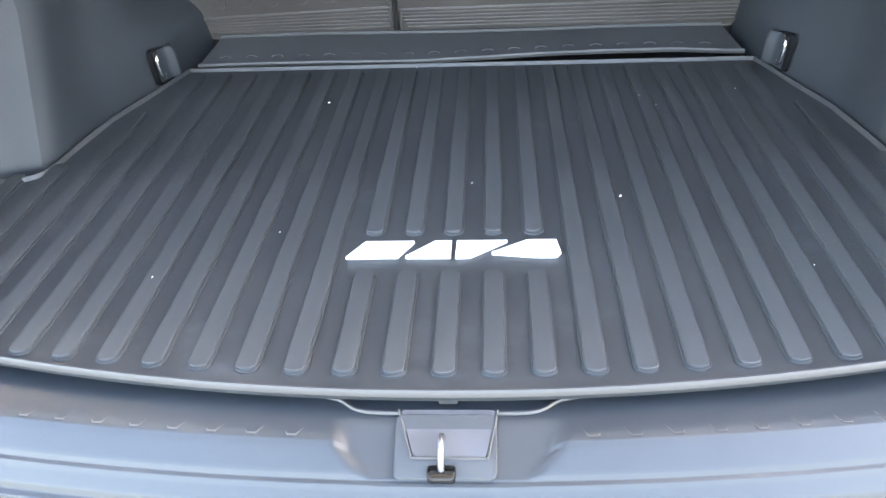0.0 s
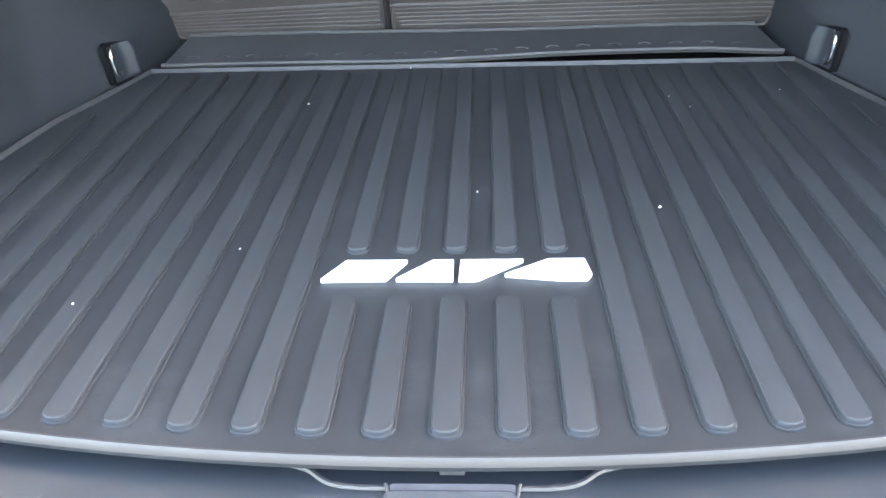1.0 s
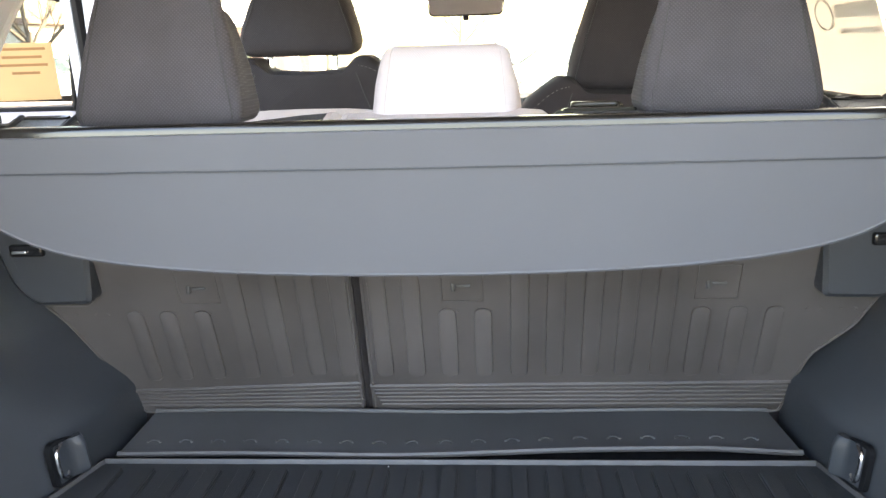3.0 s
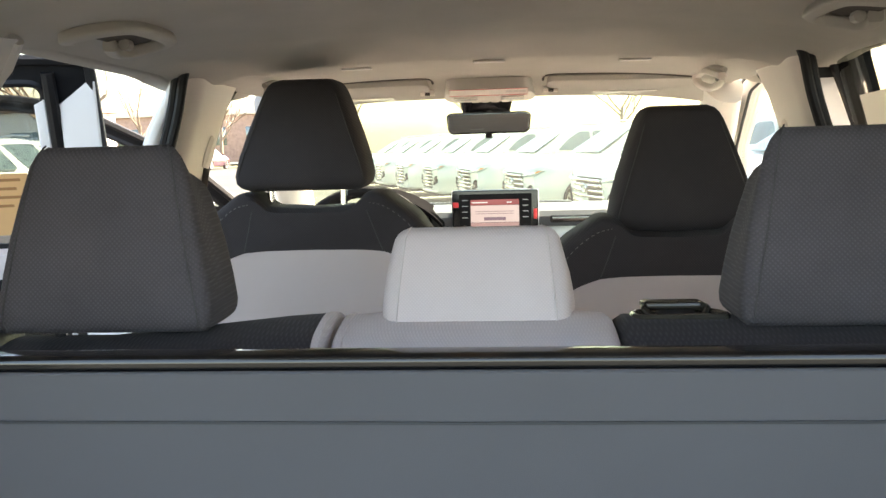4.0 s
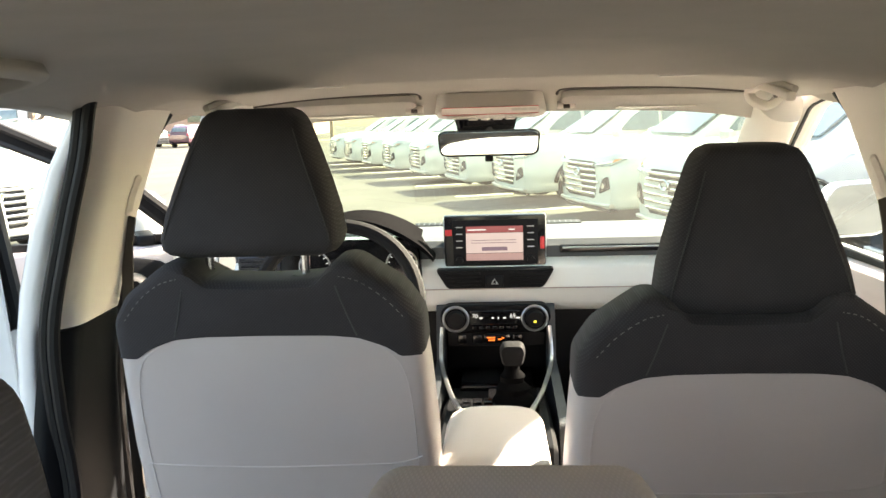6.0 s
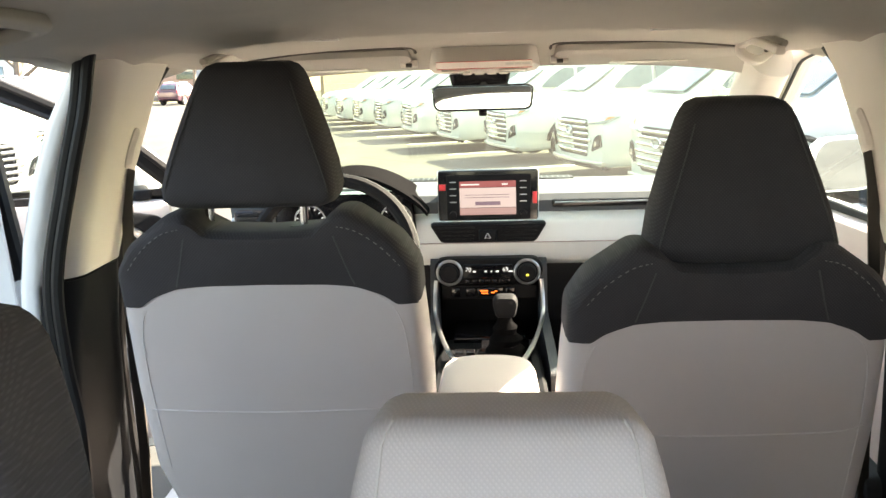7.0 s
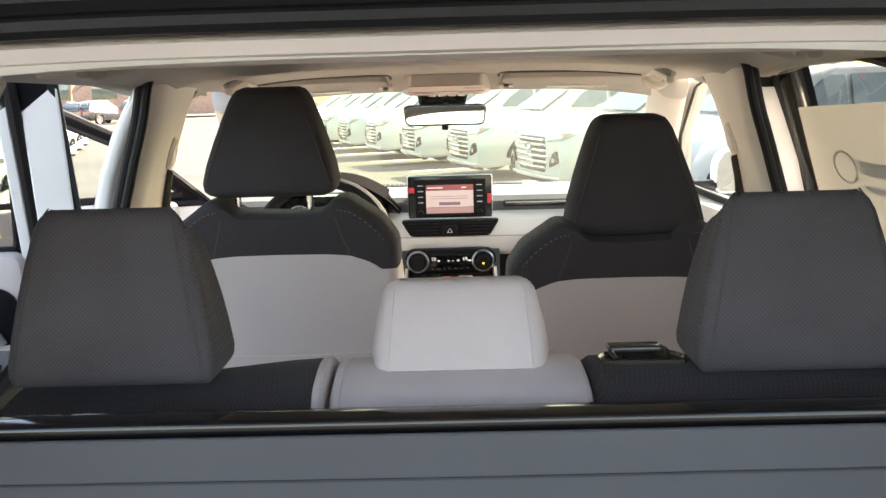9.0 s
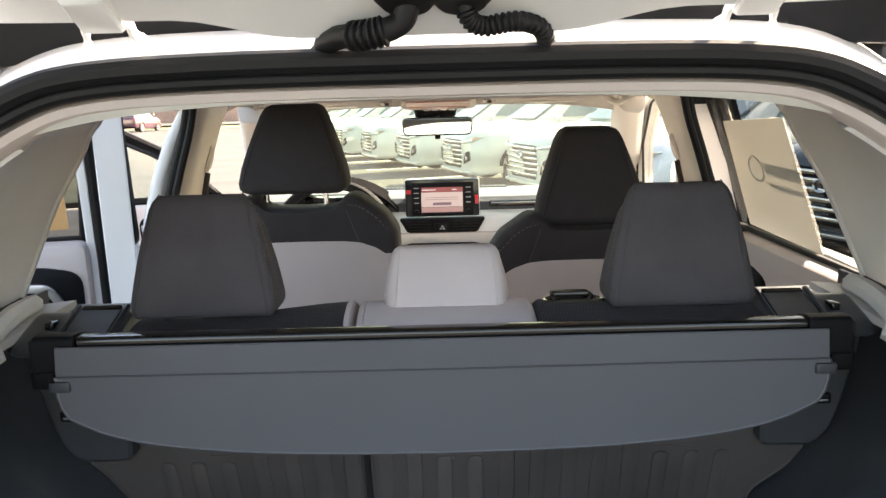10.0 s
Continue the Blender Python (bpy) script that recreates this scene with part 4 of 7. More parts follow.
for s in (-1, 1):
    bm = B()
    ys = [0.60 + 1.62 * k / 30 for k in range(31)]
    rings = []
    for y in ys:
        p = rail(s, y)
        o = rounded([(-0.035, 0.028), (0.0, -0.012), (0.05, -0.012), (0.085, 0.03), (0.06, 0.10), (0.0, 0.085)], 0.012, 3)
        e = 1 - 0.85 * ease((y - 1.98) / 0.22)
        rings.append([(p.x + s * (0.02 + (a - 0.02) * e), y, p.z + 0.045 + (b - 0.045) * e) for a, b in o])
    loft(bm, rings)
    part("cant_rail", bm, M_HEADLINER, shell)
    # windscreen pillar
    bm = B()
    a, b = Vector((s * 0.575, 2.20, 1.462)), Vector((s * 0.735, 3.02, 1.07))
    rings = []
    for k in range(11):
        t = k / 10
        p = a.lerp(b, t)
        p.z += 0.035 * math.sin(math.pi * t)
        w = lerp(0.055, 0.075, t)
        o = rounded([(-w, 0.0), (-w * 0.3, -0.045), (w * 0.7, -0.05), (w, 0.0), (w * 0.3, 0.04)], 0.018, 3)
        rings.append([(p.x + s * u, p.y + v * 0.6, p.z + v) for u, v in o])
    loft(bm, rings)
    part("windscreen_pillar", bm, M_PILLAR, shell)
    # centre pillar
    bm = B()
    rings = []
    for z, x, y0, y1 in ((1.52, 0.565, 1.65, 2.00), (1.47, 0.580, 1.68, 1.955), (1.42, 0.597, 1.685, 1.93), (1.36, 0.614, 1.683, 1.915), (1.30, 0.632, 1.68, 1.90), (1.20, 0.658, 1.672, 1.885), (1.14, 0.672, 1.668, 1.875)):
        w = 0.045 if s < 0 else 0.028
        o = rounded([(0.0, y0 + 0.03), (0.0, y1 - 0.03), (w * 0.75, y1), (w, y1), (w, y0), (w * 0.65, y0)], [0.018, 0.018, 0.010, 0.004, 0.004, 0.010] if s > 0 else [0.025, 0.025, 0.02, 0.004, 0.004, 0.02], 4)
        rings.append([(s * (x + a), b, z) for a, b in o])
    loft(bm, rings)
    part("centre_pillar", bm, M_PILLAR, shell)
    bm = B()
    rings = []
    for z, x, y0, y1 in ((1.136, 0.673, 1.666, 1.874), (1.0, 0.69, 1.65, 1.88), (0.80, 0.70, 1.61, 1.89), (0.45, 0.715, 1.52, 1.92), (0.36, 0.715, 1.5, 1.95)):
        o = rounded([(0.0, y0 + 0.03), (0.0, y1 - 0.03), (0.035, y1), (0.050, y1), (0.050, y0), (0.030, y0)], [0.025, 0.025, 0.02, 0.004, 0.004, 0.02], 4)
        rings.append([(s * (x + a), b, z) for a, b in o])
    loft(bm, rings)
    part("lower_pillar_trim", bm, M_BLACK, shell)
    # painted outer skin of the pillar
    bm = B()
    rings = []
    for z, x in (((1.52, 0.590), (1.475, 0.606), (1.39, 0.656), (1.30, 0.693), (1.2, 0.723), (1.12, 0.738), (0.94, 0.750), (0.40, 0.745)) if s < 0 else ((1.52, 0.596), (1.46, 0.616), (1.35, 0.651), (1.2, 0.686), (1.1, 0.701), (0.40, 0.73))):
        fr = 0.0 if s < 0 else 0.088
        o = rounded([(0.0, 1.672 + fr), (0.022, 1.668 + fr), (0.034, 1.680 + fr), (0.034, 1.86), (0.022, 1.87), (0.0, 1.865)], 0.008, 3)
        rings.append([(s * (x + a), b, z) for a, b in o])
    loft(bm, rings)
    part("pillar_skin", bm, M_PAINT, shell)
    # double-lobed seal of the rear door opening
    line = smooth_path([(s * x - (0.010 if s > 0 else 0), y, z) for x, y, z in ((0.590, 1.648, 1.512), (0.6055, 1.656, 1.482), (0.624, 1.660, 1.41), (0.659, 1.660, 1.30), (0.700, 1.658, 1.147), (0.7025, 1.656, 1.017), (0.693, 1.656, 0.863), (0.69, 1.62, 0.60))], 6)
    bm = B()
    for dx, dy, r in ((-0.0085, -0.004, 0.0098), (0.0085, 0.002, 0.0098)) if s < 0 else ((-0.007, -0.003, 0.0095), (0.006, 0.003, 0.0095)):
        tube(bm, [p + Vector((s * dx, dy, 0)) for p in line], r, 9)
    part("rear_door_seal", bm, M_SEAL, shell)
    bm = B()
    tube(bm, smooth_path([(s * x, y, z) for x, y, z in ((0.600, 1.955, 1.475), (0.640, 1.930, 1.40), (0.672, 1.905, 1.28), (0.700, 1.892, 1.12), (0.730, 1.915, 0.9), (0.742, 1.957, 0.55))], 5), 0.012, 9)
    part("front_door_seal", bm, M_SEAL, shell)
    # sill under the doors
    bm = B()
    box(bm, min(s * 0.70, s * 0.84), max(s * 0.70, s * 0.84), 0.80, 2.95, 0.28, 0.42, 0.02)
    part("rocker", bm, M_PAINT, shell)
    # outer quarter panel behind the rear door
    bm = B()
    sheet(bm, lambda u, v: (s * curve1(lerp(0.25, 1.6, v), [(0.25, 0.86), (0.9, 0.88), (1.15, 0.85), (1.6, 0.70)]), lerp(0.0, lerp(0.95, 0.80, v), u) + 0.55 * max(0, lerp(0.25, 1.6, v) - 1.05) * (1 - u), lerp(0.25, 1.6, v)), 12, 16, (s * 0.004, 0, 0))
    part("quarter_panel", bm, M_PAINT, shell)

    # quarter trim between the rear door and the tailgate
    def quarter(u, v, s=s):
        # u: rear edge to front edge, v: roof to belt
        z = lerp(1.492, 1.185, v)
        rear = hatch(s * curve1(v, [(0, 0.33), (1, 0.72)]), -0.004, -0.02)
        front = Vector((s * curve1(v, [(0, 0.555), (0.15, 0.60), (0.5, 0.645), (1, 0.69)]), curve1(v, [(0, 1.03), (0.10, 1.05), (0.25, 1.048), (0.6, 0.984), (1, 0.93)]), z))
        p = rear.lerp(front, u)
        p.x += s * 0.022 * math.sin(math.pi * u)
        return p

    bm = B()
    sheet(bm, quarter, 24, 24, (s * 0.012, 0, 0.002))
    qt = part("quarter_trim", bm, M_QUARTER, shell)
    bm = B()
    tube(bm, [quarter(1.0, k / 30) + Vector((s * 0.006, 0.004, 0)) for k in range(31)], 0.010, 8)
    part("quarter_trim_edge", bm, M_QUARTER, qt)
    bm = B()
    sheet(bm, lambda u, v: (s * lerp(0.60, 0.70, v), lerp(0.30, 0.93, u), 1.178 - 0.01 * v), 10, 3, (0, 0, -0.012))
    part("belt_ledge", bm, M_QUARTER, shell)
# floor and firewall
bm = B()
box(bm, -0.80, 0.80, 0.95, 3.1, 0.30, 0.36, 0.02)
part("cabin_floor", bm, M_CARPET, shell)
bm = B()
box(bm, -0.80, 0.80, 3.05, 3.10, 0.30, 1.06, 0.02)
part("firewall", bm, M_CARPET, shell)
# bonnet and front wings
bm = B()
sheet(bm, lambda u, v: ((2 * u - 1) * lerp(0.80, 0.72, v), lerp(3.12, 4.0, v), lerp(1.045, 0.95, v) - 0.05 * abs(2 * u - 1) ** 3 - 0.05 * v * v), 16, 10, (0, 0, -0.01))
part("bonnet", bm, M_PAINT, shell)

# ---- windscreen ----
screen = thing("windscreen", "clear windscreen with dark frit edge", "windscreen", kind="structure")


def ws(u, v):
    y = lerp(2.245, 3.12, v)
    c = 2 * u - 1
    return (c * lerp(0.565, 0.70, v), y - 0.05 * c * c, lerp(1.512, 1.065, v) + 0.03 * math.sin(math.pi * v) - 0.02 * c * c)


bm = B()
vs = [[bm.verts.new(ws(i / 16, j / 10)) for j in range(11)] for i in range(17)]
for i in range(16):
    for j in range(10):
        bm.faces.new((vs[i][j], vs[i + 1][j], vs[i + 1][j + 1], vs[i][j + 1]))
pane = part("pane", bm, M_GLASS, screen)
pane.visible_shadow = False
bm = B()
strip(bm, [Vector(ws(k / 20, 0.985)) + Vector((0, -0.004, -0.004)) for k in range(21)], 0.004, 0.03)
part("frit_band", bm, M_GLOSS, screen)

# ---- front seats ----


def front_seat(xc, dy, dz, head_dz, low, label):
    seat = thing("front_seat", label, "seat", "front seats")
    Y = 1.615 + dy

    def put(u, v, d):
        return (xc + u, Y + d - 0.24 * (v - 1.13), v + dz)

    inner = 1 if xc < 0 else -1
    mid = [(0.205, 1.125), (0.165, 1.137), (0.10, 1.141), (0.0, 1.142), (-0.10, 1.141), (-0.165, 1.137), (-0.205, 1.125)]
    # lower, pale part
    o = rounded([(-0.205, 0.66), (0.205, 0.66), (0.242, 0.80), (0.243, 0.95), (0.236, 1.08), (0.230, 1.150), (0.205, 1.165)] + [(x, z + 0.035) for x, z in mid[1:-1]] + [(-0.205, 1.165), (-0.230, 1.150), (-0.236, 1.08), (-0.243, 0.95), (-0.242, 0.80)], 0.007, 3)
    bm = B()
    pillow(bm, o, [(-0.0048, 0.05), (-0.0040, 0.024), (-0.0028, 0.014), (0.0025, 0.007), (0.013, 0.001), (0.03, -0.001), (0.10, 0.0), (0.15, 0.012), (0.17, 0.04)], put)
    part("backrest_lower", bm, M_LIGHTVINYL, seat, "pale grey lower back panel")
    # upper, dark part
    o = rounded([(-0.2350, 1.104), (-0.205, 1.124)] + [(x, z) for x, z in reversed(mid[1:-1])] + [(0.205, 1.124), (0.2350, 1.104), (0.233, 1.165), (0.205, 1.210), (0.138, 1.258), (0.110, 1.256), (0.084, 1.228), (0.0, 1.224), (-0.084, 1.228), (-0.110, 1.256), (-0.138, 1.258), (-0.205, 1.210), (-0.233, 1.165)], 0.012, 3)
    bm = B()
    rings = []
    for dd, i in ((-0.0062, 0.030), (-0.0056, 0.022), (-0.0040, 0.013), (0.0015, 0.006), (0.012, 0.0008), (0.03, -0.0006), (0.10, 0.0), (0.13, 0.012), (0.145, 0.03)):
        # the lower edge keeps its line, so that it lies flush on the pale panel
        rings.append([put(u, v - max(0, v - p[1]) * max(0, min(1, (1.165 - p[1]) / 0.03)), dd) for (u, v), p in zip(inset(o, i), o)])
    loft(bm, rings)
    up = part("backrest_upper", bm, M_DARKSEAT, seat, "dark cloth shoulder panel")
    for sg in (-1, 1):
        bm = B()
        tube(bm, [put(sg * a, b, -0.0056) for a, b in ((0.137, 1.143), (0.126, 1.175), (0.112, 1.222))], 0.0016, 5)
        part("seam", bm, M_DKTHREAD, up)
        # pale stitching along the shoulder
        bm = B()
        line = smooth_path([put(sg * a, b, d) for a, b, d in ((0.118, 1.236, -0.0054), (0.146, 1.228, -0.0060), (0.180, 1.203, -0.0060), (0.207, 1.172, -0.0056))], 7)
        for a, b in zip(line[::2], line[1::2]):
            tube(bm, [a, b], 0.0008, 4)
        part("stitching", bm, M_STITCH, up)
    # crease of the map pocket and side piping
    bm = B()
    tube(bm, smooth_path([put(a, b + (0.027 if xc > 0 else 0), -0.0040 - 0.0012 * (abs(a) < 0.2)) for a, b in ((-0.222, 0.920), (-0.17, 0.917), (-0.10, 0.914), (0.0, 0.913), (0.10, 0.916), (0.17, 0.919), (0.200, 0.924), (0.222, 0.932))], 5), 0.0016, 5)
    part("pocket_crease", bm, M_PALESEAM, seat)
    for sg in (-1, 1):
        bm = B()
        tube(bm, smooth_path([put(sg * a, b, -0.0040) for a, b in ((0.165, 1.128), (0.195, 1.100), (0.209, 1.05), (0.214, 0.95), (0.212, 0.80))], 5), 0.0013, 5)
        part("side_piping", bm, M_PALESEAM, seat)
    # headrest
    zb, zt, hx = 1.258 + head_dz - low, 1.475 + head_dz, 0.363 * (1 if xc > 0 else -1)
    rings = []
    for t, i in ((0, 0.032), (0.03, 0.015), (0.07, 0.006), (0.14, 0.0), (0.3, -0.003), (0.5, -0.004), (0.7, -0.003), (0.88, -0.001), (0.94, 0.002), (0.975, 0.007), (1.0, 0.018)):
        h = curve1(t, [(0, 0.142), (0.2, 0.134), (1, 0.072)])
        y0, z = Y - 0.012 + 0.055 * t, lerp(zb, zt, t)
        o = rounded([(-h + 0.008, y0), (h - 0.008, y0), (h, y0 + 0.03), (h, y0 + 0.085), (h - 0.02, y0 + 0.12), (-h + 0.02, y0 + 0.12), (-h, y0 + 0.085), (-h, y0 + 0.03)], 0.018, 4)
        rings.append([(hx + u, v, z) for u, v in inset(o, i)])
    bm = B()
    loft(bm, rings)
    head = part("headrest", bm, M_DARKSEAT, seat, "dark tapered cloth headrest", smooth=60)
    for sg in (-1, 1):
        bm = B()
        tube(bm, [(hx + sg * (curve1(t, [(0, 0.142), (0.2, 0.134), (1, 0.072)]) - 0.012 - 0.6 * curve1(t, [(0, .03), (.1, .003), (.9, .003), (1, .02)])), Y - 0.012 + 0.055 * t + curve1(t, [(0, .03), (.1, .003), (.3, -.003), (.5, -.004), (.7, -.003), (.9, .003), (1, .02)]) - 0.0005, lerp(zb, zt, t)) for t in (0.04, 0.08, 0.15, 0.3, 0.5, 0.7, 0.85, 0.93, 0.97)], 0.0011, 5)
        part("seam", bm, M_DKTHREAD, head)
        x = hx + sg * 0.074
        bm = B()
        tube(bm, [(x, Y + 0.045, 1.20 + dz), (x, Y + 0.050, zb + 0.03)], 0.0068, 10)
        part("post", bm, M_CHROME, head, "chrome post")
        bm = B()
        slab(bm, rounded([(x - 0.02, Y + 0.022), (x + 0.02, Y + 0.022), (x + 0.02, Y + 0.068), (x - 0.02, Y + 0.068)], 0.01), 0.007, lambda u, v, d: (u, v, 1.220 + dz + d), 0.002)
        part("post_collar", bm, M_BLACK, head)
    # seat cushion and base
    bm = B()
    o = rounded([(-0.25, Y + 0.08), (0.25, Y + 0.08), (0.24, Y + 0.58), (-0.24, Y + 0.58)], 0.06, 4)
    pillow(bm, o, [(0.48, 0.02), (0.50, 0), (0.60, 0), (0.635, 0.015), (0.645, 0.05)], lambda u, v, d: (xc + u, v, d))
    part("seat_cushion", bm, M_LIGHTCLOTH, seat)
    bm = B()
    box(bm, xc - 0.22, xc + 0.22, Y + 0.1, Y + 0.5, 0.361, 0.48, 0.02)
    part("seat_base", bm, M_BLACK, seat)
    return seat


front_seat(-0.343, 0.0, 0.0, 0.0, 0.0, "driver's seat, pale back and dark shoulders, headrest raised")
front_seat(0.344, -0.03, -0.056, -0.074, 0.020, "passenger seat, pale back and dark shoulders, headrest lowered")

# ---- dashboard ----
dash = thing("dashboard", "grey dashboard with pale padded panel and dark centre", "dashboard")
DP = [(3.08, 1.085), (2.95, 1.110), (2.80, 1.118), (2.70, 1.116), (2.655, 1.108), (2.64, 1.092)]
bm = B()
n = len(DP)


def dash_x(u):
    return lerp(-0.72, 0.72, u)


def dash_top(u, v):
    k = min(int(v * (n - 1)), n - 2)
    f = v * (n - 1) - k
    return (dash_x(u), lerp(DP[k][0], DP[k + 1][0], f), lerp(DP[k][1], DP[k + 1][1], f))


sheet(bm, dash_top, 24, (n - 1) * 3, (0, 0.004, -0.02))
part("dash_top", bm, M_DASH, dash, "grey padded dash top")
# defroster outlets
for a, b in ((-0.25, -0.012), (0.012, 0.25)):
    bm = B()
    box(bm, a, b, 2.90, 2.965, 1.105, 1.1155, 0.002)
    dv = part("defroster_outlet", bm, M_BLACK, dash)
    for k in range(14):
        bm = B()
        x = lerp(a + 0.012, b - 0.012, k / 13)
        box(bm, x - 0.002, x + 0.002, 2.906, 2.960, 1.110, 1.1160, 0.001)
        part("outlet_fin", bm, M_TRIM, dv)
bm = B()
o = rounded([(2.636, 1.050), (2.648, 1.062), (2.70, 1.062), (2.74, 0.9), (2.70, 0.88), (2.62, 0.93), (2.607, 0.985), (2.622, 1.04)], 0.014, 4)
loft(bm, [[(x, u, v) for u, v in o] for x in (-0.72, -0.3, 0.0, 0.3, 0.72)])
part("pale_panel", bm, M_DASHLIGHT, dash, "pale padded panel")
bm = B()
o = rounded([(2.646, 1.058), (2.643, 1.088), (2.652, 1.100), (2.72, 1.100), (2.72, 1.055)], 0.006, 3)
loft(bm, [[(x, u, v) for u, v in o] for x in (-0.72, -0.3, 0.0, 0.3, 0.72)])
part("dash_band", bm, M_DASH, dash, "blue-grey padded band")
bm = B()
tube(bm, [(-0.72, 2.6075, 0.984), (0.72, 2.6075, 0.984)], 0.0018, 5)
part("panel_stitch", bm, M_LTHREAD, dash)
bm = B()
o = rounded([(2.70, 0.96), (2.64, 0.93), (2.66, 0.75), (2.75, 0.60), (2.95, 0.5), (2.95, 0.96)], 0.02, 3)
loft(bm, [[(x, u, v) for u, v in o] for x in (-0.72, 0.0, 0.72)])
part("lower_dash", bm, M_BLACK, dash)
# slim vent on the passenger side
bm = B()
box(bm, 0.165, 0.66, 2.630, 2.66, 1.074, 1.094, 0.003)
part("slim_vent", bm, M_GLOSS, dash)
bm = B()
tube(bm, [(0.172, 2.629, 1.0875), (0.655, 2.629, 1.0875)], 0.0028, 6)
part("vent_strip", bm, M_SILVER, dash, "silver vent strip")
# centre vents
bm = B()
slab(bm, rounded([(-0.167, 1.040), (0.150, 1.040), (0.119, 0.985), (-0.136, 0.985)], 0.012), 0.05, lambda u, v, d: (u, 2.598 + d + 0.15 * (1.03 - v), v), 0.004)
part("centre_vent", bm, M_BLACK, dash)
for sx0, sx1 in ((-0.142, -0.046), (0.030, 0.128)):
    for k in range(4):
        bm = B()
        z = 0.994 + 0.011 * k
        box(bm, sx0 + 0.004 * (3 - k) * (sx0 < 0), sx1 - 0.004 * (3 - k) * (sx0 > 0), 2.594 + 0.15 * (1.03 - z), 2.606 + 0.15 * (1.03 - z), z, z + 0.003, 0.001)
        part("vent_slat", bm, M_BLACK, dash)
bm = B()
box(bm, -0.034, 0.014, 2.592, 2.612, 0.991, 1.022, 0.003)
hz = part("hazard_button", bm, M_BLACK, dash)
bm = B()
tri = [(-0.010 + 0.009 * math.sin(a), 1.005 + 0.009 * math.cos(a), ) for a in (0, 2.094, 4.189)]
tube(bm, [(x, 2.591, z) for x, z in tri], 0.0013, 4, closed=True)
part("hazard_mark", bm, M_WHITE, hz)
# display
bm = B()
o = rounded([(-0.141, 1.034), (0.127, 1.034), (0.128, 1.177), (-0.142, 1.177)], 0.006)
slab(bm, o, 0.026, lambda u, v, d: (u, 2.632 + d - 0.08 * (1.11 - v), v), 0.003)
disp = part("display_unit", bm, M_GLOSS, dash, "glossy black touchscreen unit")
bm = B()
tube(bm, [(u, 2.640 - 0.08 * (1.11 - v), v) for u, v in o], 0.0026, 5, closed=True)
part("display_bezel", bm, M_SILVER, disp)
bm = B()
slab(bm, rounded([(-0.118, 1.046), (0.106, 1.046), (0.108, 1.166), (-0.120, 1.166)], 0.004), 0.004, lambda u, v, d: (u, 2.629 + d - 0.08 * (1.11 - v), v), 0.001)
part("display_face", bm, M_BLACK, disp)


def screen_bit(name, u0, u1, v0, v1, mtl, d0):
    bm = B()
    slab(bm, [(u0, v0), (u1, v0), (u1, v1), (u0, v1)], 0.0015, lambda u, v, d: (u, d0 + d - 0.08 * (1.11 - v), v), 0.0003)
    return part(name, bm, mtl, disp, smooth=0)


screen_bit("screen_header", -0.084, 0.068, 1.132, 1.149, M_SCREENBAND, 2.6275)
screen_bit("screen_picture", -0.084, 0.068, 1.078, 1.131, M_SCREEN, 2.6275)
screen_bit("screen_footer", -0.084, 0.068, 1.058, 1.077, glow("screen_foot", (0.55, 0.36, 0.36), 0.05), 2.6275)
screen_bit("screen_key", -0.042, 0.026, 1.084, 1.094, M_SCREENBTN, 2.6262)
for a, b, z in ((-0.08, -0.03, 1.140), (0.03, 0.046, 1.140)):
    screen_bit("screen_line", a, b, z - 0.0015, z + 0.0015, M_WHITEGLOW, 2.6264)
for z in (1.112, 1.105):
    screen_bit("screen_line", -0.07, 0.05, z - 0.0007, z + 0.0007, M_SCREENBTN, 2.6264)
for sx in (-0.102, 0.088):
    for k in range(4):
        screen_bit("side_key", sx - 0.009, sx + 0.009, 1.092 + 0.018 * k, 1.0945 + 0.018 * k, M_SILVER, 2.6275)
    bm = B()
    tube(bm, [(sx, 2.630, 1.060), (sx, 2.612, 1.060)], [0.010, 0.009], 14)
    part("dial", bm, M_BLACK, disp)
# red protective tabs on the display edge
bm = B()
box(bm, -0.1395, -0.1215, 2.6285, 2.6315, 1.125, 1.142, 0.0008)
part("red_tab", bm, M_RED, disp)
bm = B()
box(bm, 0.113, 0.124, 2.6290, 2.6315, 1.086, 1.118, 0.0008)
part("red_tab", bm, M_RED, disp)
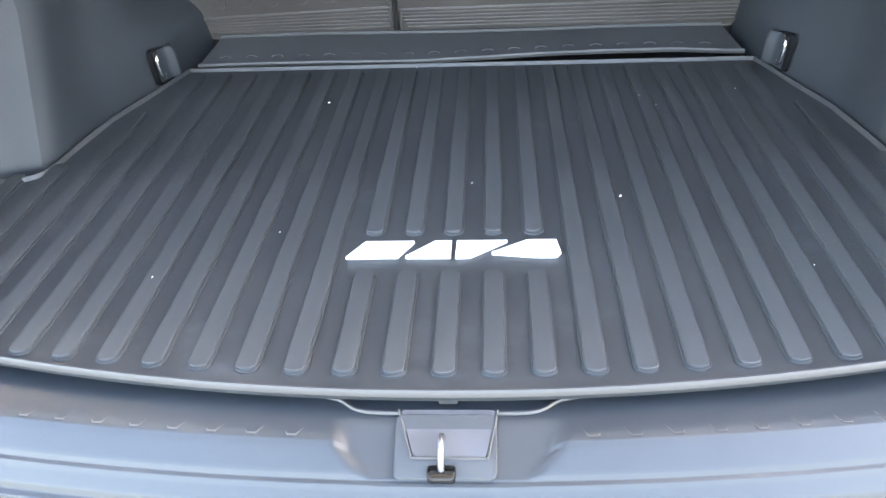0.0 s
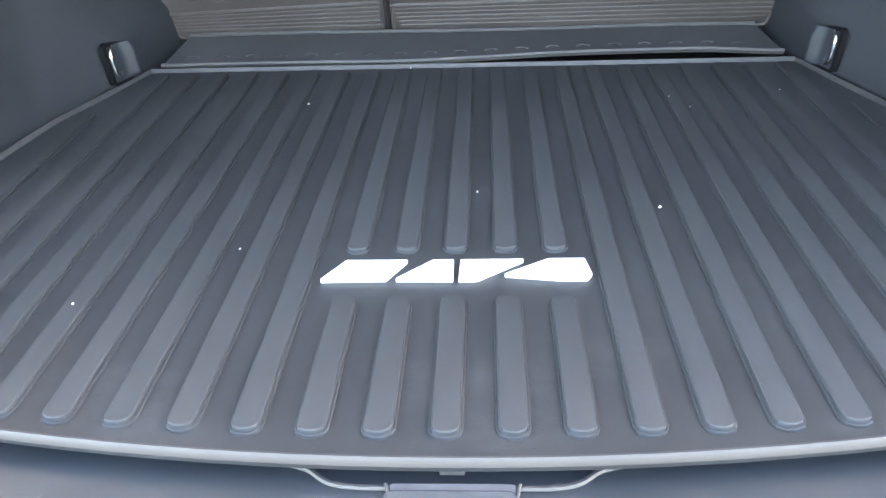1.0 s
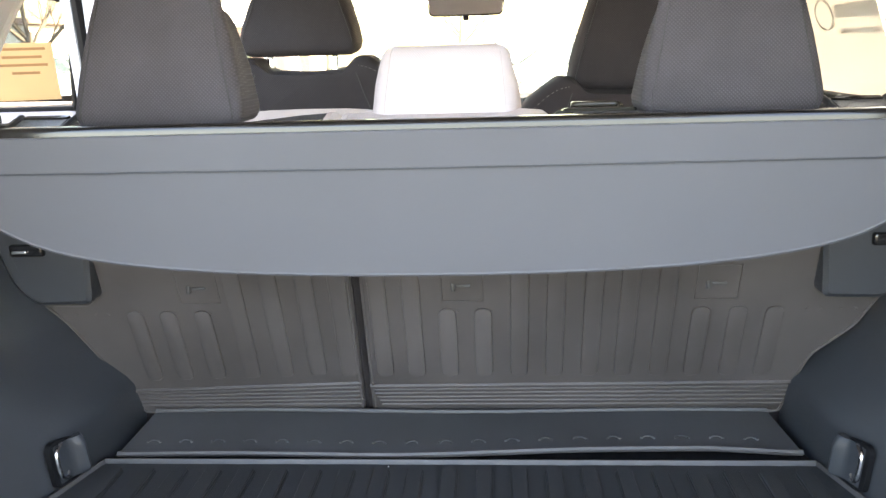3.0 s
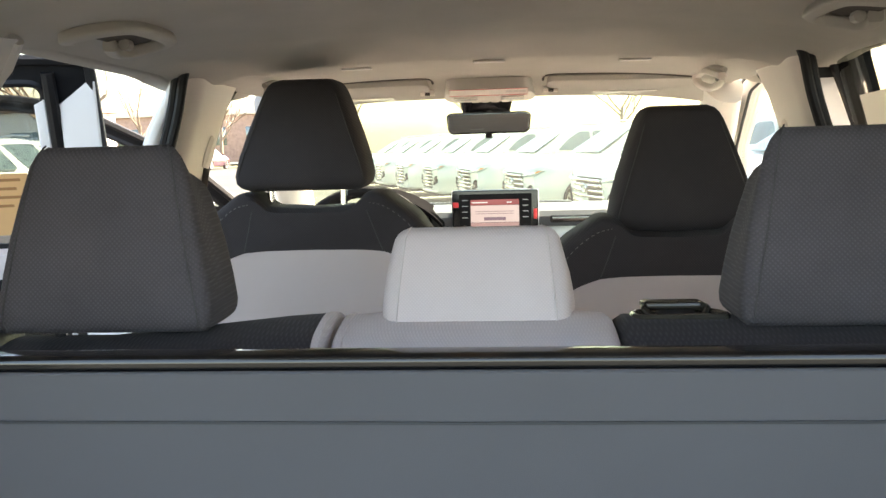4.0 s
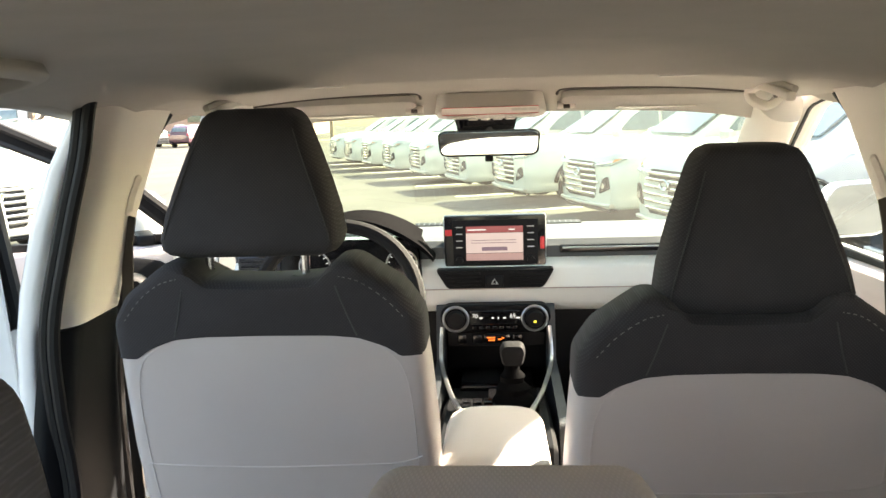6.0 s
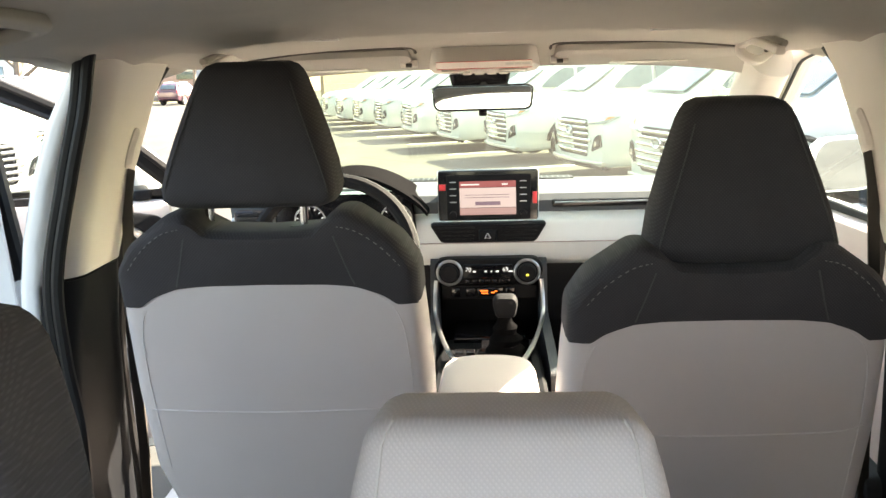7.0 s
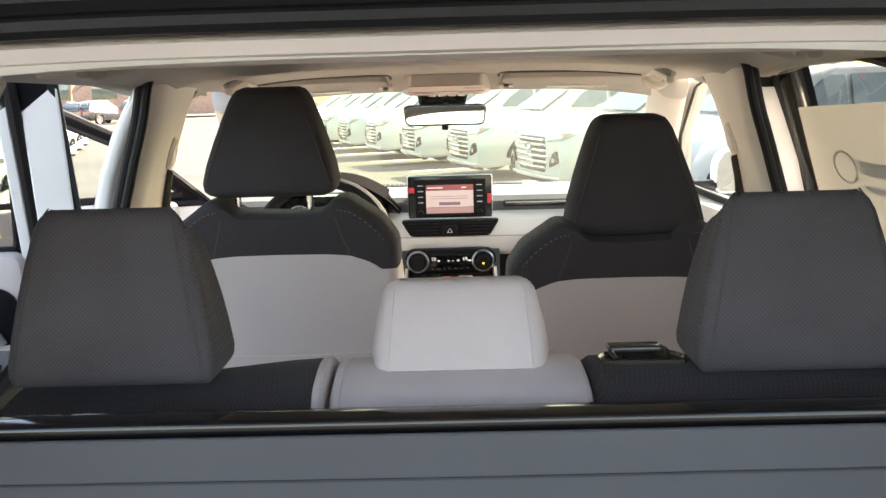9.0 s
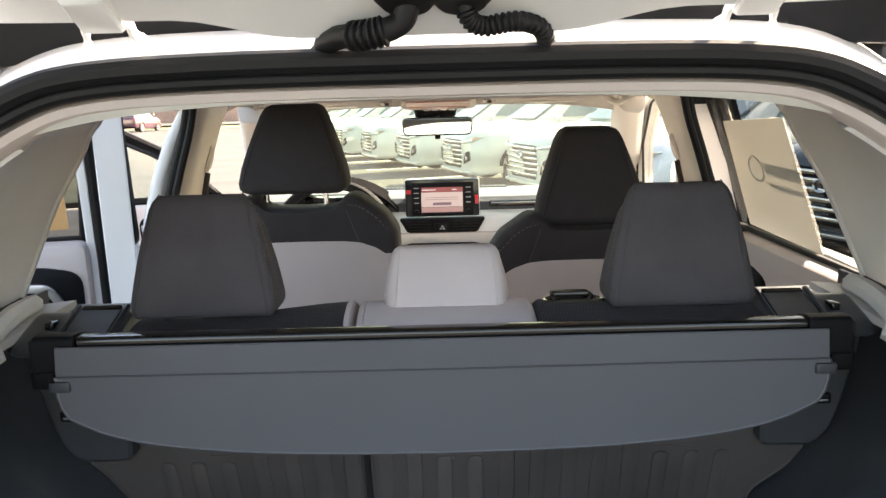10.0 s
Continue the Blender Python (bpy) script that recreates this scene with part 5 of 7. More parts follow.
# climate panel
bm = B()
slab(bm, rounded([(-0.156, 0.946), (0.136, 0.946), (0.136, 0.872), (-0.156, 0.872)], 0.034, 6), 0.06, lambda u, v, d: (u, 2.585 + d + 0.1 * (0.94 - v), v), 0.004)
clim = part("climate_panel", bm, M_BLACK, dash)
for cx in (-0.115, 0.094):
    bm = B()
    rings = []
    for d, r in ((0.0, 0.034), (-0.006, 0.034), (-0.010, 0.031), (-0.011, 0.028)):
        rings.append([(cx + r * math.cos(a), 2.588 + d, 0.909 + r * math.sin(a)) for a in [2 * math.pi * k / 28 for k in range(28)]])
    loft(bm, rings)
    kn = part("knob", bm, M_BLACK, clim, "chrome-ringed climate knob")
    bm = B()
    tube(bm, [(cx + 0.0325 * math.cos(a), 2.578, 0.909 + 0.0325 * math.sin(a)) for a in [2 * math.pi * k / 32 for k in range(32)]], 0.0042, 6, closed=True)
    part("knob_ring", bm, M_SILVER, kn, "chrome ring")
    bm = B()
    rings = []
    for d, r in ((-0.010, 0.025), (-0.026, 0.0235), (-0.029, 0.021)):
        rings.append([(cx + r * math.cos(a), 2.588 + d, 0.909 + r * math.sin(a)) for a in [2 * math.pi * k / 28 for k in range(28)]])
    loft(bm, rings)
    part("knob_cap", bm, M_BLACK, kn)
    if cx > 0:
        bm = B()
        box(bm, cx - 0.004, cx + 0.004, 2.556, 2.559, 0.902, 0.908, 0.001)
        part("knob_mark", bm, M_YELLOWGLOW, kn)
bm = B()
slab(bm, rounded([(-0.078, 0.892), (0.056, 0.892), (0.056, 0.930), (-0.078, 0.930)], 0.004), 0.004, lambda u, v, d: (u, 2.580 + d, v), 0.001)
part("climate_display", bm, M_GLOSS, clim)


def words(text, size, at, mtl, parent, name):
    """Text on an upright face that looks towards -y."""
    c = bpy.data.curves.new(name, "FONT")
    c.body, c.size, c.extrude, c.align_x, c.align_y = text, size, 0.0003, "CENTER", "CENTER"
    tmp = bpy.data.objects.new(name, c)
    scene.collection.objects.link(tmp)
    me = bpy.data.meshes.new_from_object(tmp.evaluated_get(bpy.context.evaluated_depsgraph_get()))
    bpy.data.objects.remove(tmp)
    me.materials.clear()
    me.materials.append(mtl)
    ob = new(name, me)
    ob.parent = parent
    ob.matrix_basis = pose(*at, 90, 0, 0)
    return ob


words("70", 0.016, (-0.064, 2.5785, 0.916), M_WHITEGLOW, clim, "digits")
words("69", 0.016, (0.036, 2.5785, 0.916), M_WHITEGLOW, clim, "digits")
for a, b in ((-0.052, -0.044), (-0.02, -0.014), (-0.004, 0.0), (0.010, 0.018), (0.044, 0.056)):
    bm = B()
    box(bm, a, b, 2.5775, 2.580, 0.909, 0.913, 0.0003)
    part("display_bar", bm, M_WHITEGLOW, clim)
for k in range(7):
    bm = B()
    box(bm, -0.072 + 0.018 * k, -0.060 + 0.018 * k, 2.577, 2.584, 0.880, 0.889, 0.001)
    part("climate_key", bm, M_GLOSS, clim)
bm = B()
slab(bm, rounded([(-0.142, 0.868), (0.122, 0.868), (0.118, 0.828), (-0.138, 0.828)], 0.006), 0.04, lambda u, v, d: (u, 2.600 + d, v), 0.002)
row = part("switch_panel", bm, M_BLACK, dash)
for a, b in ((-0.112, -0.088), (-0.072, -0.046), (0.036, 0.062)):
    bm = B()
    box(bm, a, b, 2.594, 2.602, 0.836, 0.861, 0.003)
    part("switch", bm, M_GLOSS, row)
bm = B()
box(bm, -0.042, 0.030, 2.594, 2.602, 0.838, 0.861, 0.002)
part("lamp_window", bm, M_GLOSS, row)
for a, b, z in ((-0.034, -0.012, 0.853), (-0.030, -0.012, 0.846), (-0.004, 0.006, 0.848), (0.006, 0.012, 0.852)):
    bm = B()
    box(bm, a, b, 2.592, 2.5945, z - 0.0016, z + 0.0016, 0.0003)
    part("amber_bar", bm, M_AMBERGLOW, row)
# driver's side: cluster hood, gauges, outer vent
bm = B()
sheet(bm, lambda u, v: (lerp(-0.61, -0.168, u), lerp(2.56, 2.80, v), 1.080 + 0.105 * max(0, math.sin(math.pi * u)) ** 0.8 - 0.004 * v), 24, 6, (0, 0, -0.012))
part("cluster_hood", bm, M_HOOD, dash)
bm = B()
slab(bm, rounded([(-0.59, 1.0), (-0.20, 1.0), (-0.21, 1.125), (-0.58, 1.125)], 0.03), 0.06, lambda u, v, d: (u, 2.60 + d, v), 0.004)
part("cluster_face", bm, M_GLOSS, dash)
for gx in (-0.255, -0.49):
    bm = B()
    tube(bm, [(gx + 0.042 * math.cos(a), 2.597, 1.055 + 0.042 * math.sin(a)) for a in [2 * math.pi * k / 24 for k in range(24)]], 0.002, 5, closed=True)
    g = part("gauge_ring", bm, M_SILVER, dash)
    for k in range(11):
        a = math.pi * (1.2 - 1.4 * k / 10)
        bm = B()
        tube(bm, [(gx + r * math.cos(a), 2.5965, 1.055 + r * math.sin(a)) for r in (0.032, 0.039)], 0.0012, 4)
        part("gauge_tick", bm, M_WHITEGLOW, g)
bm = B()
slab(bm, rounded([(-0.70, 1.03), (-0.60, 1.03), (-0.60, 1.085), (-0.70, 1.085)], 0.01), 0.03, lambda u, v, d: (u, 2.60 + d, v), 0.004)
part("outer_vent", bm, M_GLOSS, dash)
for k in range(3):
    bm = B()
    box(bm, -0.69, -0.61, 2.594, 2.606, 1.042 + 0.014 * k, 1.046 + 0.014 * k, 0.001)
    part("vent_slat", bm, M_BLACK, dash)
bm = B()
box(bm, -0.69, -0.615, 2.592, 2.60, 1.030, 1.034, 0.001)
part("vent_chrome", bm, M_SILVER, dash)

# steering wheel
wheel = thing("steering_wheel", "black three-spoke steering wheel with silver trim", "steering wheel", at=pose(-0.362, 2.23, 1.035, 66, 0, 0))
R = 0.186
bm = B()
rings = []
fr = [(R * math.cos(2 * math.pi * k / 48), R * math.sin(2 * math.pi * k / 48)) for k in range(48)]
tube(bm, [(a, b, 0) for a, b in fr], 0.0165, 10, closed=True)
part("rim", bm, M_LEATHER, wheel, "leather-grained black rim")
bm = B()
pillow(bm, rounded([(-0.085, -0.06), (0.085, -0.06), (0.095, 0.03), (0.06, 0.065), (-0.06, 0.065), (-0.095, 0.03)], 0.03), [(-0.03, 0.01), (0.0, 0), (0.03, 0.008), (0.04, 0.03)], lambda u, v, d: (u, v, d))
part("hub", bm, M_BLACK, wheel)
for pts in ([(0.07, 0.0, 0), (0.13, 0.005, 0), (0.18, 0.02, 0)], [(-0.07, 0.0, 0), (-0.13, 0.005, 0), (-0.18, 0.02, 0)], [(0.0, -0.05, 0), (0.0, -0.12, 0), (0.0, -0.18, 0)]):
    bm = B()
    strip(bm, pts, 0.035, 0.018)
    part("spoke", bm, M_BLACK, wheel)
col = thing("steering_column", "black steering column shroud with stalks", "steering column")
bm = B()
tube(bm, [(-0.362, 2.27, 1.02), (-0.362, 2.42, 0.98), (-0.362, 2.66, 0.94)], [0.05, 0.06, 0.07], 14)
part("shroud", bm, M_BLACK, col)
for sg in (-1, 1):
    bm = B()
    tube(bm, [(-0.362 + sg * 0.05, 2.33, 1.02), (-0.362 + sg * 0.13, 2.31, 1.03), (-0.362 + sg * 0.175, 2.30, 1.035)], [0.008, 0.009, 0.013], 8)
    part("stalk", bm, M_BLACK, col)

# ---- centre console ----
cons = thing("centre_console", "black centre console with silver side bars", "console")
bm = B()
o = rounded([(2.0, 0.40), (2.70, 0.40), (2.70, 0.60), (2.58, 0.72), (2.30, 0.775), (2.02, 0.79)], 0.02, 3)
loft(bm, [[(x, u, v) for u, v in inset(o, i)] for x, i in ((-0.135, 0.012), (-0.125, 0), (0.105, 0), (0.115, 0.012))])
part("console_body", bm, M_BLACK, cons)
bm = B()
o = rounded([(1.70, 0.40), (2.04, 0.40), (2.04, 0.80), (2.0, 0.842), (1.72, 0.842)], 0.02, 3)
loft(bm, [[(x, u, v) for u, v in inset(o, i)] for x, i in ((-0.105, 0.012), (-0.095, 0), (0.075, 0), (0.085, 0.012))])
part("storage_box", bm, M_BLACK, cons)
bm = B()
o = rounded([(-0.105, 1.715), (0.085, 1.715), (0.080, 2.01), (-0.100, 2.01)], [0.02, 0.02, 0.075, 0.075], 7)
pillow(bm, o, [(0.844, 0.006), (0.848, 0.0), (0.872, 0), (0.883, 0.006), (0.888, 0.018), (0.890, 0.05)], lambda u, v, d: (u, v, d))
part("armrest_lid", bm, M_LIGHTVINYL, cons, "pale padded armrest lid")
for sg, xt, xb in ((-1, -0.150, -0.071), (1, 0.130, 0.049)):
    bm = B()
    strip(bm, smooth_path([(xt, 2.572, 0.890), (xt + sg * 0.003, 2.555, 0.84), (xt - sg * 0.002, 2.50, 0.800), (lerp(xt, xb, 0.45), 2.30, 0.797), (xb, 2.12, 0.803)], 6), 0.011, 0.014)
    part("side_bar", bm, M_SILVER, cons, "satin silver side bar")
    bm = B()
    o = rounded([(2.60, 0.94), (2.57, 0.80), (2.14, 0.79), (2.10, 0.55), (2.70, 0.55), (2.70, 0.94)], 0.02, 3)
    loft(bm, [[(xt + sg * 0.008 + (a - 0.012) * sg, u, v) for u, v in o] for a in (0.0, 0.022)])
    part("side_wing", bm, M_TRIM, cons)
bm = B()
box(bm, -0.105, 0.085, 2.50, 2.66, 0.735, 0.75, 0.004)
part("tray", bm, M_GLOSS, cons)
for k in range(3):
    for j in range(2):
        bm = B()
        box(bm, -0.092 + 0.026 * k, -0.070 + 0.026 * k, 2.26 + 0.035 * j, 2.285 + 0.035 * j, 0.772, 0.784, 0.002)
        part("console_key", bm, M_GLOSS, cons)
bm = B()
box(bm, -0.09, -0.015, 2.10, 2.24, 0.775, 0.784, 0.004)
part("switch_plate", bm, M_TRIM, cons)
lever = thing("gear_lever", "black gear lever with gathered leather boot", "gear lever")
bm = B()
rings = []
for k, (z, r, dx) in enumerate(((0.775, 0.050, 0), (0.79, 0.044, 0.002), (0.80, 0.036, -0.003), (0.815, 0.040, 0.003), (0.828, 0.026, 0), (0.842, 0.029, 0.002), (0.855, 0.018, 0), (0.875, 0.016, 0))):
    rings.append([(0.028 + dx + r * math.cos(a) * (1 + 0.08 * math.sin(5 * a + k)), 2.31 + 0.9 * r * math.sin(a), z) for a in [2 * math.pi * j / 20 for j in range(20)]])
loft(bm, rings)
part("boot", bm, M_HOOD, lever, "gathered black leather boot")
bm = B()
o = rounded([(-0.023, 0.868), (0.023, 0.868), (0.031, 0.905), (0.022, 0.922), (-0.022, 0.922), (-0.031, 0.905)], 0.012, 4)
pillow(bm, o, [(-0.026, 0.014), (-0.022, 0.004), (-0.01, 0), (0.012, 0), (0.024, 0.004), (0.028, 0.014)], lambda u, v, d: (0.030 + u, 2.31 + d, v))
part("knob", bm, M_LEATHER, lever)
bm = B()
box(bm, -0.03, 0.09, 2.20, 2.40, 0.772, 0.780, 0.003)
part("gate_plate", bm, M_GLOSS, lever)

# ---- roof fittings ----
mir = thing("rear_view_mirror", "black-framed interior rear-view mirror", "mirror", at=pose(-0.014, 2.305, 1.384, 0, 0, -3))
o = rounded([(-0.110, -0.029), (0.110, -0.029), (0.115, 0.022), (0.102, 0.029), (-0.102, 0.029), (-0.115, 0.022)], 0.018, 5)
bm = B()
pillow(bm, o, [(0.0, 0.0025), (0.002, 0), (0.018, 0.003), (0.032, 0.02)], lambda u, v, d: (u, d + 0.046 * v, v))
part("mirror_shell", bm, M_BLACK, mir)
bm = B()
slab(bm, inset(o, 0.0045), 0.002, lambda u, v, d: (u, d - 0.0015 + 0.046 * v, v), 0.0004)
part("mirror_glass", bm, M_MIRROR, mir, "reflecting mirror glass", smooth=0)
bm = B()
box(bm, -0.009, 0.009, -0.004, 0.014, -0.041, -0.027, 0.003)
part("dip_tab", bm, M_BLACK, mir)
bm = B()
tube(bm, [(0.0, 0.03, 0.005), (0.0, 0.05, 0.04), (0.0, 0.06, 0.07)], [0.014, 0.016, 0.02], 10)
part("mirror_arm", bm, M_BLACK, mir)
cam_box = thing("sensor_cover", "black plastic sensor cover above the mirror", "sensor cover")
bm = B()
o = rounded([(-0.098, 1.470), (0.058, 1.470), (0.042, 1.404), (-0.082, 1.404)], 0.012)
pillow(bm, o, [(2.335, 0.012), (2.34, 0), (2.42, 0), (2.43, 0.01)], lambda u, v, d: (u, d, v))
part("cover_body", bm, M_GLOSS, cam_box)
oc = thing("overhead_console", "beige overhead console with reading lamps", "overhead console")
bm = B()
o = rounded([(-0.112, 2.13), (0.096, 2.13), (0.115, 2.28), (-0.131, 2.28)], 0.03)
pillow(bm, o, [(1.448, 0.025), (1.452, 0.008), (1.460, 0), (1.495, 0)], lambda u, v, d: (u, v, d - 0.06 * (v - 2.1)))
part("console_shell", bm, M_PILLAR, oc)
for sg in (-1, 1):
    bm = B()
    slab(bm, rounded([(sg * 0.030 - 0.008, 2.14), (sg * 0.088 - 0.008, 2.14), (sg * 0.088 - 0.008, 2.19), (sg * 0.030 - 0.008, 2.19)], 0.008), 0.004, lambda u, v, d: (u, v, 1.4455 + d - 0.06 * (v - 2.1)), 0.001)
    part("reading_lamp", bm, M_LENS, oc, "clear reading lamp lens")
for k in range(4):
    bm = B()
    box(bm, -0.055 + 0.026 * k, -0.035 + 0.026 * k, 2.225, 2.245, 1.436, 1.446, 0.002)
    part("console_button", bm, M_LENS, oc)
warn = thing("warning_label", "white warning label with thin red border on the roof", "label")
bm = B()
sheet(bm, lambda u, v: (lerp(-0.104, 0.088, u), lerp(2.108, 2.122, v), 1.4505 + 0.014 * (1 - v)), 2, 2, (0, 0.001, 0.001))
part("label_sheet", bm, M_PILLAR, warn)
bm = B()
tube(bm, [(-0.104, 2.108, 1.464), (0.088, 2.108, 1.464), (0.088, 2.122, 1.450), (-0.104, 2.122, 1.450)], 0.0006, 4, closed=True)
part("label_border", bm, M_RED, warn)
for x0, x1 in ((0.035, 0.052), (0.054, 0.066), (0.068, 0.084)):
    bm = B()
    sheet(bm, lambda u, v: (lerp(x0, x1, u), lerp(2.112, 2.116, v), 1.4495 + 0.014 * (1 - (lerp(2.112, 2.116, v) - 2.108) / 0.014)), 1, 1, (0, 0.0005, 0.0005))
    part("print_bar", bm, M_FILMINK, warn)
for s, x0, x1 in ((-1, -0.52, -0.160), (1, 0.138, 0.52)):
    vis = thing("sun_visor", "beige cloth sun visor folded against the roof", "sun visor", "sun visors")
    a, b = min(x0, x1), max(x0, x1)
    bm = B()
    o = rounded([(a, 2.12), (b, 2.12), (b, 2.275), (a, 2.275)], 0.025)
    pillow(bm, o, [(1.468, 0.01), (1.472, 0), (1.484, 0), (1.488, 0.01)], lambda u, v, d: (u, v, d + 0.008 - 0.17 * (v - 2.12) - 0.02 * abs(u) ** 2))
    part("visor_board", bm, M_HEADLINER, vis)
    xe = -0.168 if s < 0 else 0.146
    bm = B()
    tube(bm, [(xe - 0.016, 2.19, 1.463), (xe + 0.020, 2.19, 1.463)], 0.008, 10)
    vc = part("visor_clip", bm, M_PILLAR, vis)
    bm = B()
    tube(bm, [(xe - 0.004, 2.1825, 1.460), (xe + 0.009, 2.1825, 1.460)], 0.0042, 8)
    part("clip_slot", bm, M_WEBBING_SHADE, vc, "dark clip slot")
    # dark bead on the lining, painted shadow along the visor's edge
    bm = B()
    xo = 0.50 * s
    tube(bm, smooth_path([(x, y, lining_z(x, y) + 0.0005) for x, y in ((xo, 2.113), (xe + s * 0.20, 2.112), (xe + s * 0.03, 2.112), (xe - s * 0.004, 2.120), (xe - s * 0.016, 2.140), (xe - s * 0.018, 2.165))], 6), 0.0035, 6)
    part("recess_shade", bm, M_WEBBING_SHADE, vis, "dark line standing for the shadow gap round the visor")
    bm = B()
    slab(bm, rounded([(a + 0.12, 2.22), (b - 0.1, 2.22), (b - 0.1, 2.262), (a + 0.12, 2.262)], 0.004), 0.002, lambda u, v, d: (u, v, 1.4655 + d - 0.10 * (v - 2.12) - 0.02 * abs(u) ** 2), 0.0005)
    part("visor_label", bm, M_LENS, vis, "pale visor label")


def grab(sg, x0, x1, y0, y1, label):
    """A folding roof grab handle: a chunky loop close to the lining, hinged on its outer side, with a dark sheet in it
    as painted shade.
    """
    g = thing("grab_handle", label, "grab handle", "roof grab handles")
    L = y1 - y0

    def at(k, i, off):
        # k: along the roof, i: 0 at the hinged side, 1 at the grip, off: below the lining
        x, y = sg * lerp(x1, x0, i), y0 + L * k
        return Vector((x, y, lining_z(x, y) - off))

    bm = B()
    loop = smooth_path([at(0.12, 0.06, 0.006), at(0.03, 0.14, 0.007), at(0.0, 0.38, 0.008), at(0.08, 0.72, 0.008), at(0.25, 0.96, 0.007), at(0.45, 1.0, 0.007), at(0.72, 1.0, 0.007), at(0.90, 0.96, 0.008), at(0.99, 0.74, 0.009), at(0.98, 0.42, 0.010), at(0.92, 0.12, 0.011), at(0.78, 0.04, 0.011), at(0.60, 0.16, 0.009)], 5)
    strip(bm, loop, 0.020, 0.018, 4)
    grip = part("grip", bm, M_GRIP_SHADED, g)
    # dark sheet as painted shade behind the grip, and the spring barrel in it
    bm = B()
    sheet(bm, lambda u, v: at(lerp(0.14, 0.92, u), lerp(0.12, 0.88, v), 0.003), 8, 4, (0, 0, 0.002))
    part("grip_shade", bm, M_WEBBING_SHADE, g, "dark sheet standing for the shade behind the grip")
    bm = B()
    tube(bm, [at(0.66, 0.35, 0.010), at(0.74, 0.35, 0.010)], 0.009, 8)
    part("pivot", bm, M_GRIP_SHADED, g)




def front_grab(sg, label):
    """A hook-shaped handle above a front door: a bar along the roof that curls down and outward at its front end."""
    g = thing("grab_handle", label, "grab handle", "roof grab handles")
    bar = [(0.500, 1.895, 1.466), (0.492, 1.955, 1.479), (0.493, 2.02, 1.486), (0.496, 2.065, 1.487), (0.490, 2.098, 1.477), (0.494, 2.090, 1.461), (0.516, 2.092, 1.450), (0.538, 2.110, 1.453), (0.556, 2.125, 1.466)]
    bm = B()
    strip(bm, smooth_path([(sg * x, y, z) for x, y, z in bar], 6), 0.017, 0.015, 4)
    part("grip", bm, M_PILLAR, g)
    # added darker bar above the grip, painted in for its shade on the lining
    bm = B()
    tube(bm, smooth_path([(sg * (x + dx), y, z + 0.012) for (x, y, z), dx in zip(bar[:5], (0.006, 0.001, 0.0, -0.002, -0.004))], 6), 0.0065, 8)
    part("grip_shade", bm, M_GRIP_SHADED, g, "darker bar standing for the shade behind the grip")
    bm = B()
    tube(bm, [(sg * 0.522, 2.02, 1.478), (sg * 0.536, 2.085, 1.468)], 0.005, 6)
    part("pivot", bm, M_WEBBING_SHADE, g)


front_grab(-1, "beige grab handle above the driver's door")
front_grab(1, "beige grab handle above the passenger door")
grab(-1, 0.478, 0.560, 1.125, 1.335, "beige grab handle above the open rear door")
grab(1, 0.478, 0.560, 1.125, 1.335, "beige grab handle above the closed rear door")
for x, y in ((-0.30, 1.925), (0.0, 1.91), (0.32, 1.925), (-0.28, 0.70), (0.02, 0.68)):
    vent = thing("roof_clip", "small dark slot cover in the roof lining", "clip", "roof slot covers")
    bm = B()
    z = lining_z(x, y)
    slab(bm, rounded([(x - 0.035, y - 0.012), (x + 0.035, y - 0.012), (x + 0.035, y + 0.012), (x - 0.035, y + 0.012)], 0.009), 0.004, lambda u, v, d: (u, v, z - 0.0015 + d), 0.001)
    part("slot_cover", bm, M_QUARTER, vent)

# roof lamp over the rear bench, switched on
dome = thing("dome_lamp", "rectangular roof lamp with warm glowing ribbed lens", "roof lamp")
bm = B()
box(bm, -0.039, 0.033, 0.686, 0.774, 1.517, 1.531, 0.006)
part("lamp_frame", bm, M_PILLAR, dome)
bm = B()
box(bm, -0.033, 0.027, 0.694, 0.7680, 1.5115, 1.522, 0.004)
lens = part("lens", bm, M_DOME, dome, "warm glowing lens")
for k in range(9):
    bm = B()
    box(bm, -0.027 + 0.006 * k - 0.0012, -0.027 + 0.006 * k + 0.0012, 0.700, 0.7625, 1.5115, 1.5140, 0.0008)
    part("lens_rib", bm, M_DOME, lens)
bm = B()
box(bm, -0.002, 0.008, 0.769, 0.777, 1.511, 1.518, 0.002)
part("switch", bm, M_PILLAR, dome)

# seat belts on the centre pillars
for s in (-1, 1):
    belt = thing("seat_belt", "front seat belt hanging from its pillar guide", "seat belt", "front seat belts")
    bm = B()
    pillow(bm, rounded([(1.756, 1.256), (1.794, 1.256), (1.802, 1.29), (1.786, 1.325), (1.770, 1.325), (1.756, 1.29)], 0.012), [(0.0, 0.004), (0.004, 0), (0.018, 0), (0.026, 0.008)], lambda u, v, d: (s * (0.636 - d * 0.8 - 0.30 * (v - 1.28)), u + 0.050, v + 0.045))
    part("belt_guide", bm, M_PILLAR, belt)
    bm = B()
    strip(bm, [(s * 0.628, 1.822, 1.300), (s * 0.640, 1.826, 1.25), (s * 0.668, 1.84, 1.0), (s * 0.672, 1.845, 0.75), (s * 0.68, 1.83, 0.5)], 0.003, 0.024)
    part("webbing", bm, M_WEBBING_SHADE, belt)


# ---- doors ----
def door_x(z):
    """Inner half width of the doors at height z."""
    return curve1(z, [(0.35, 0.775), (0.9, 0.755), (1.13, 0.735), (1.2, 0.720), (1.47, 0.636), (1.52, 0.62)])


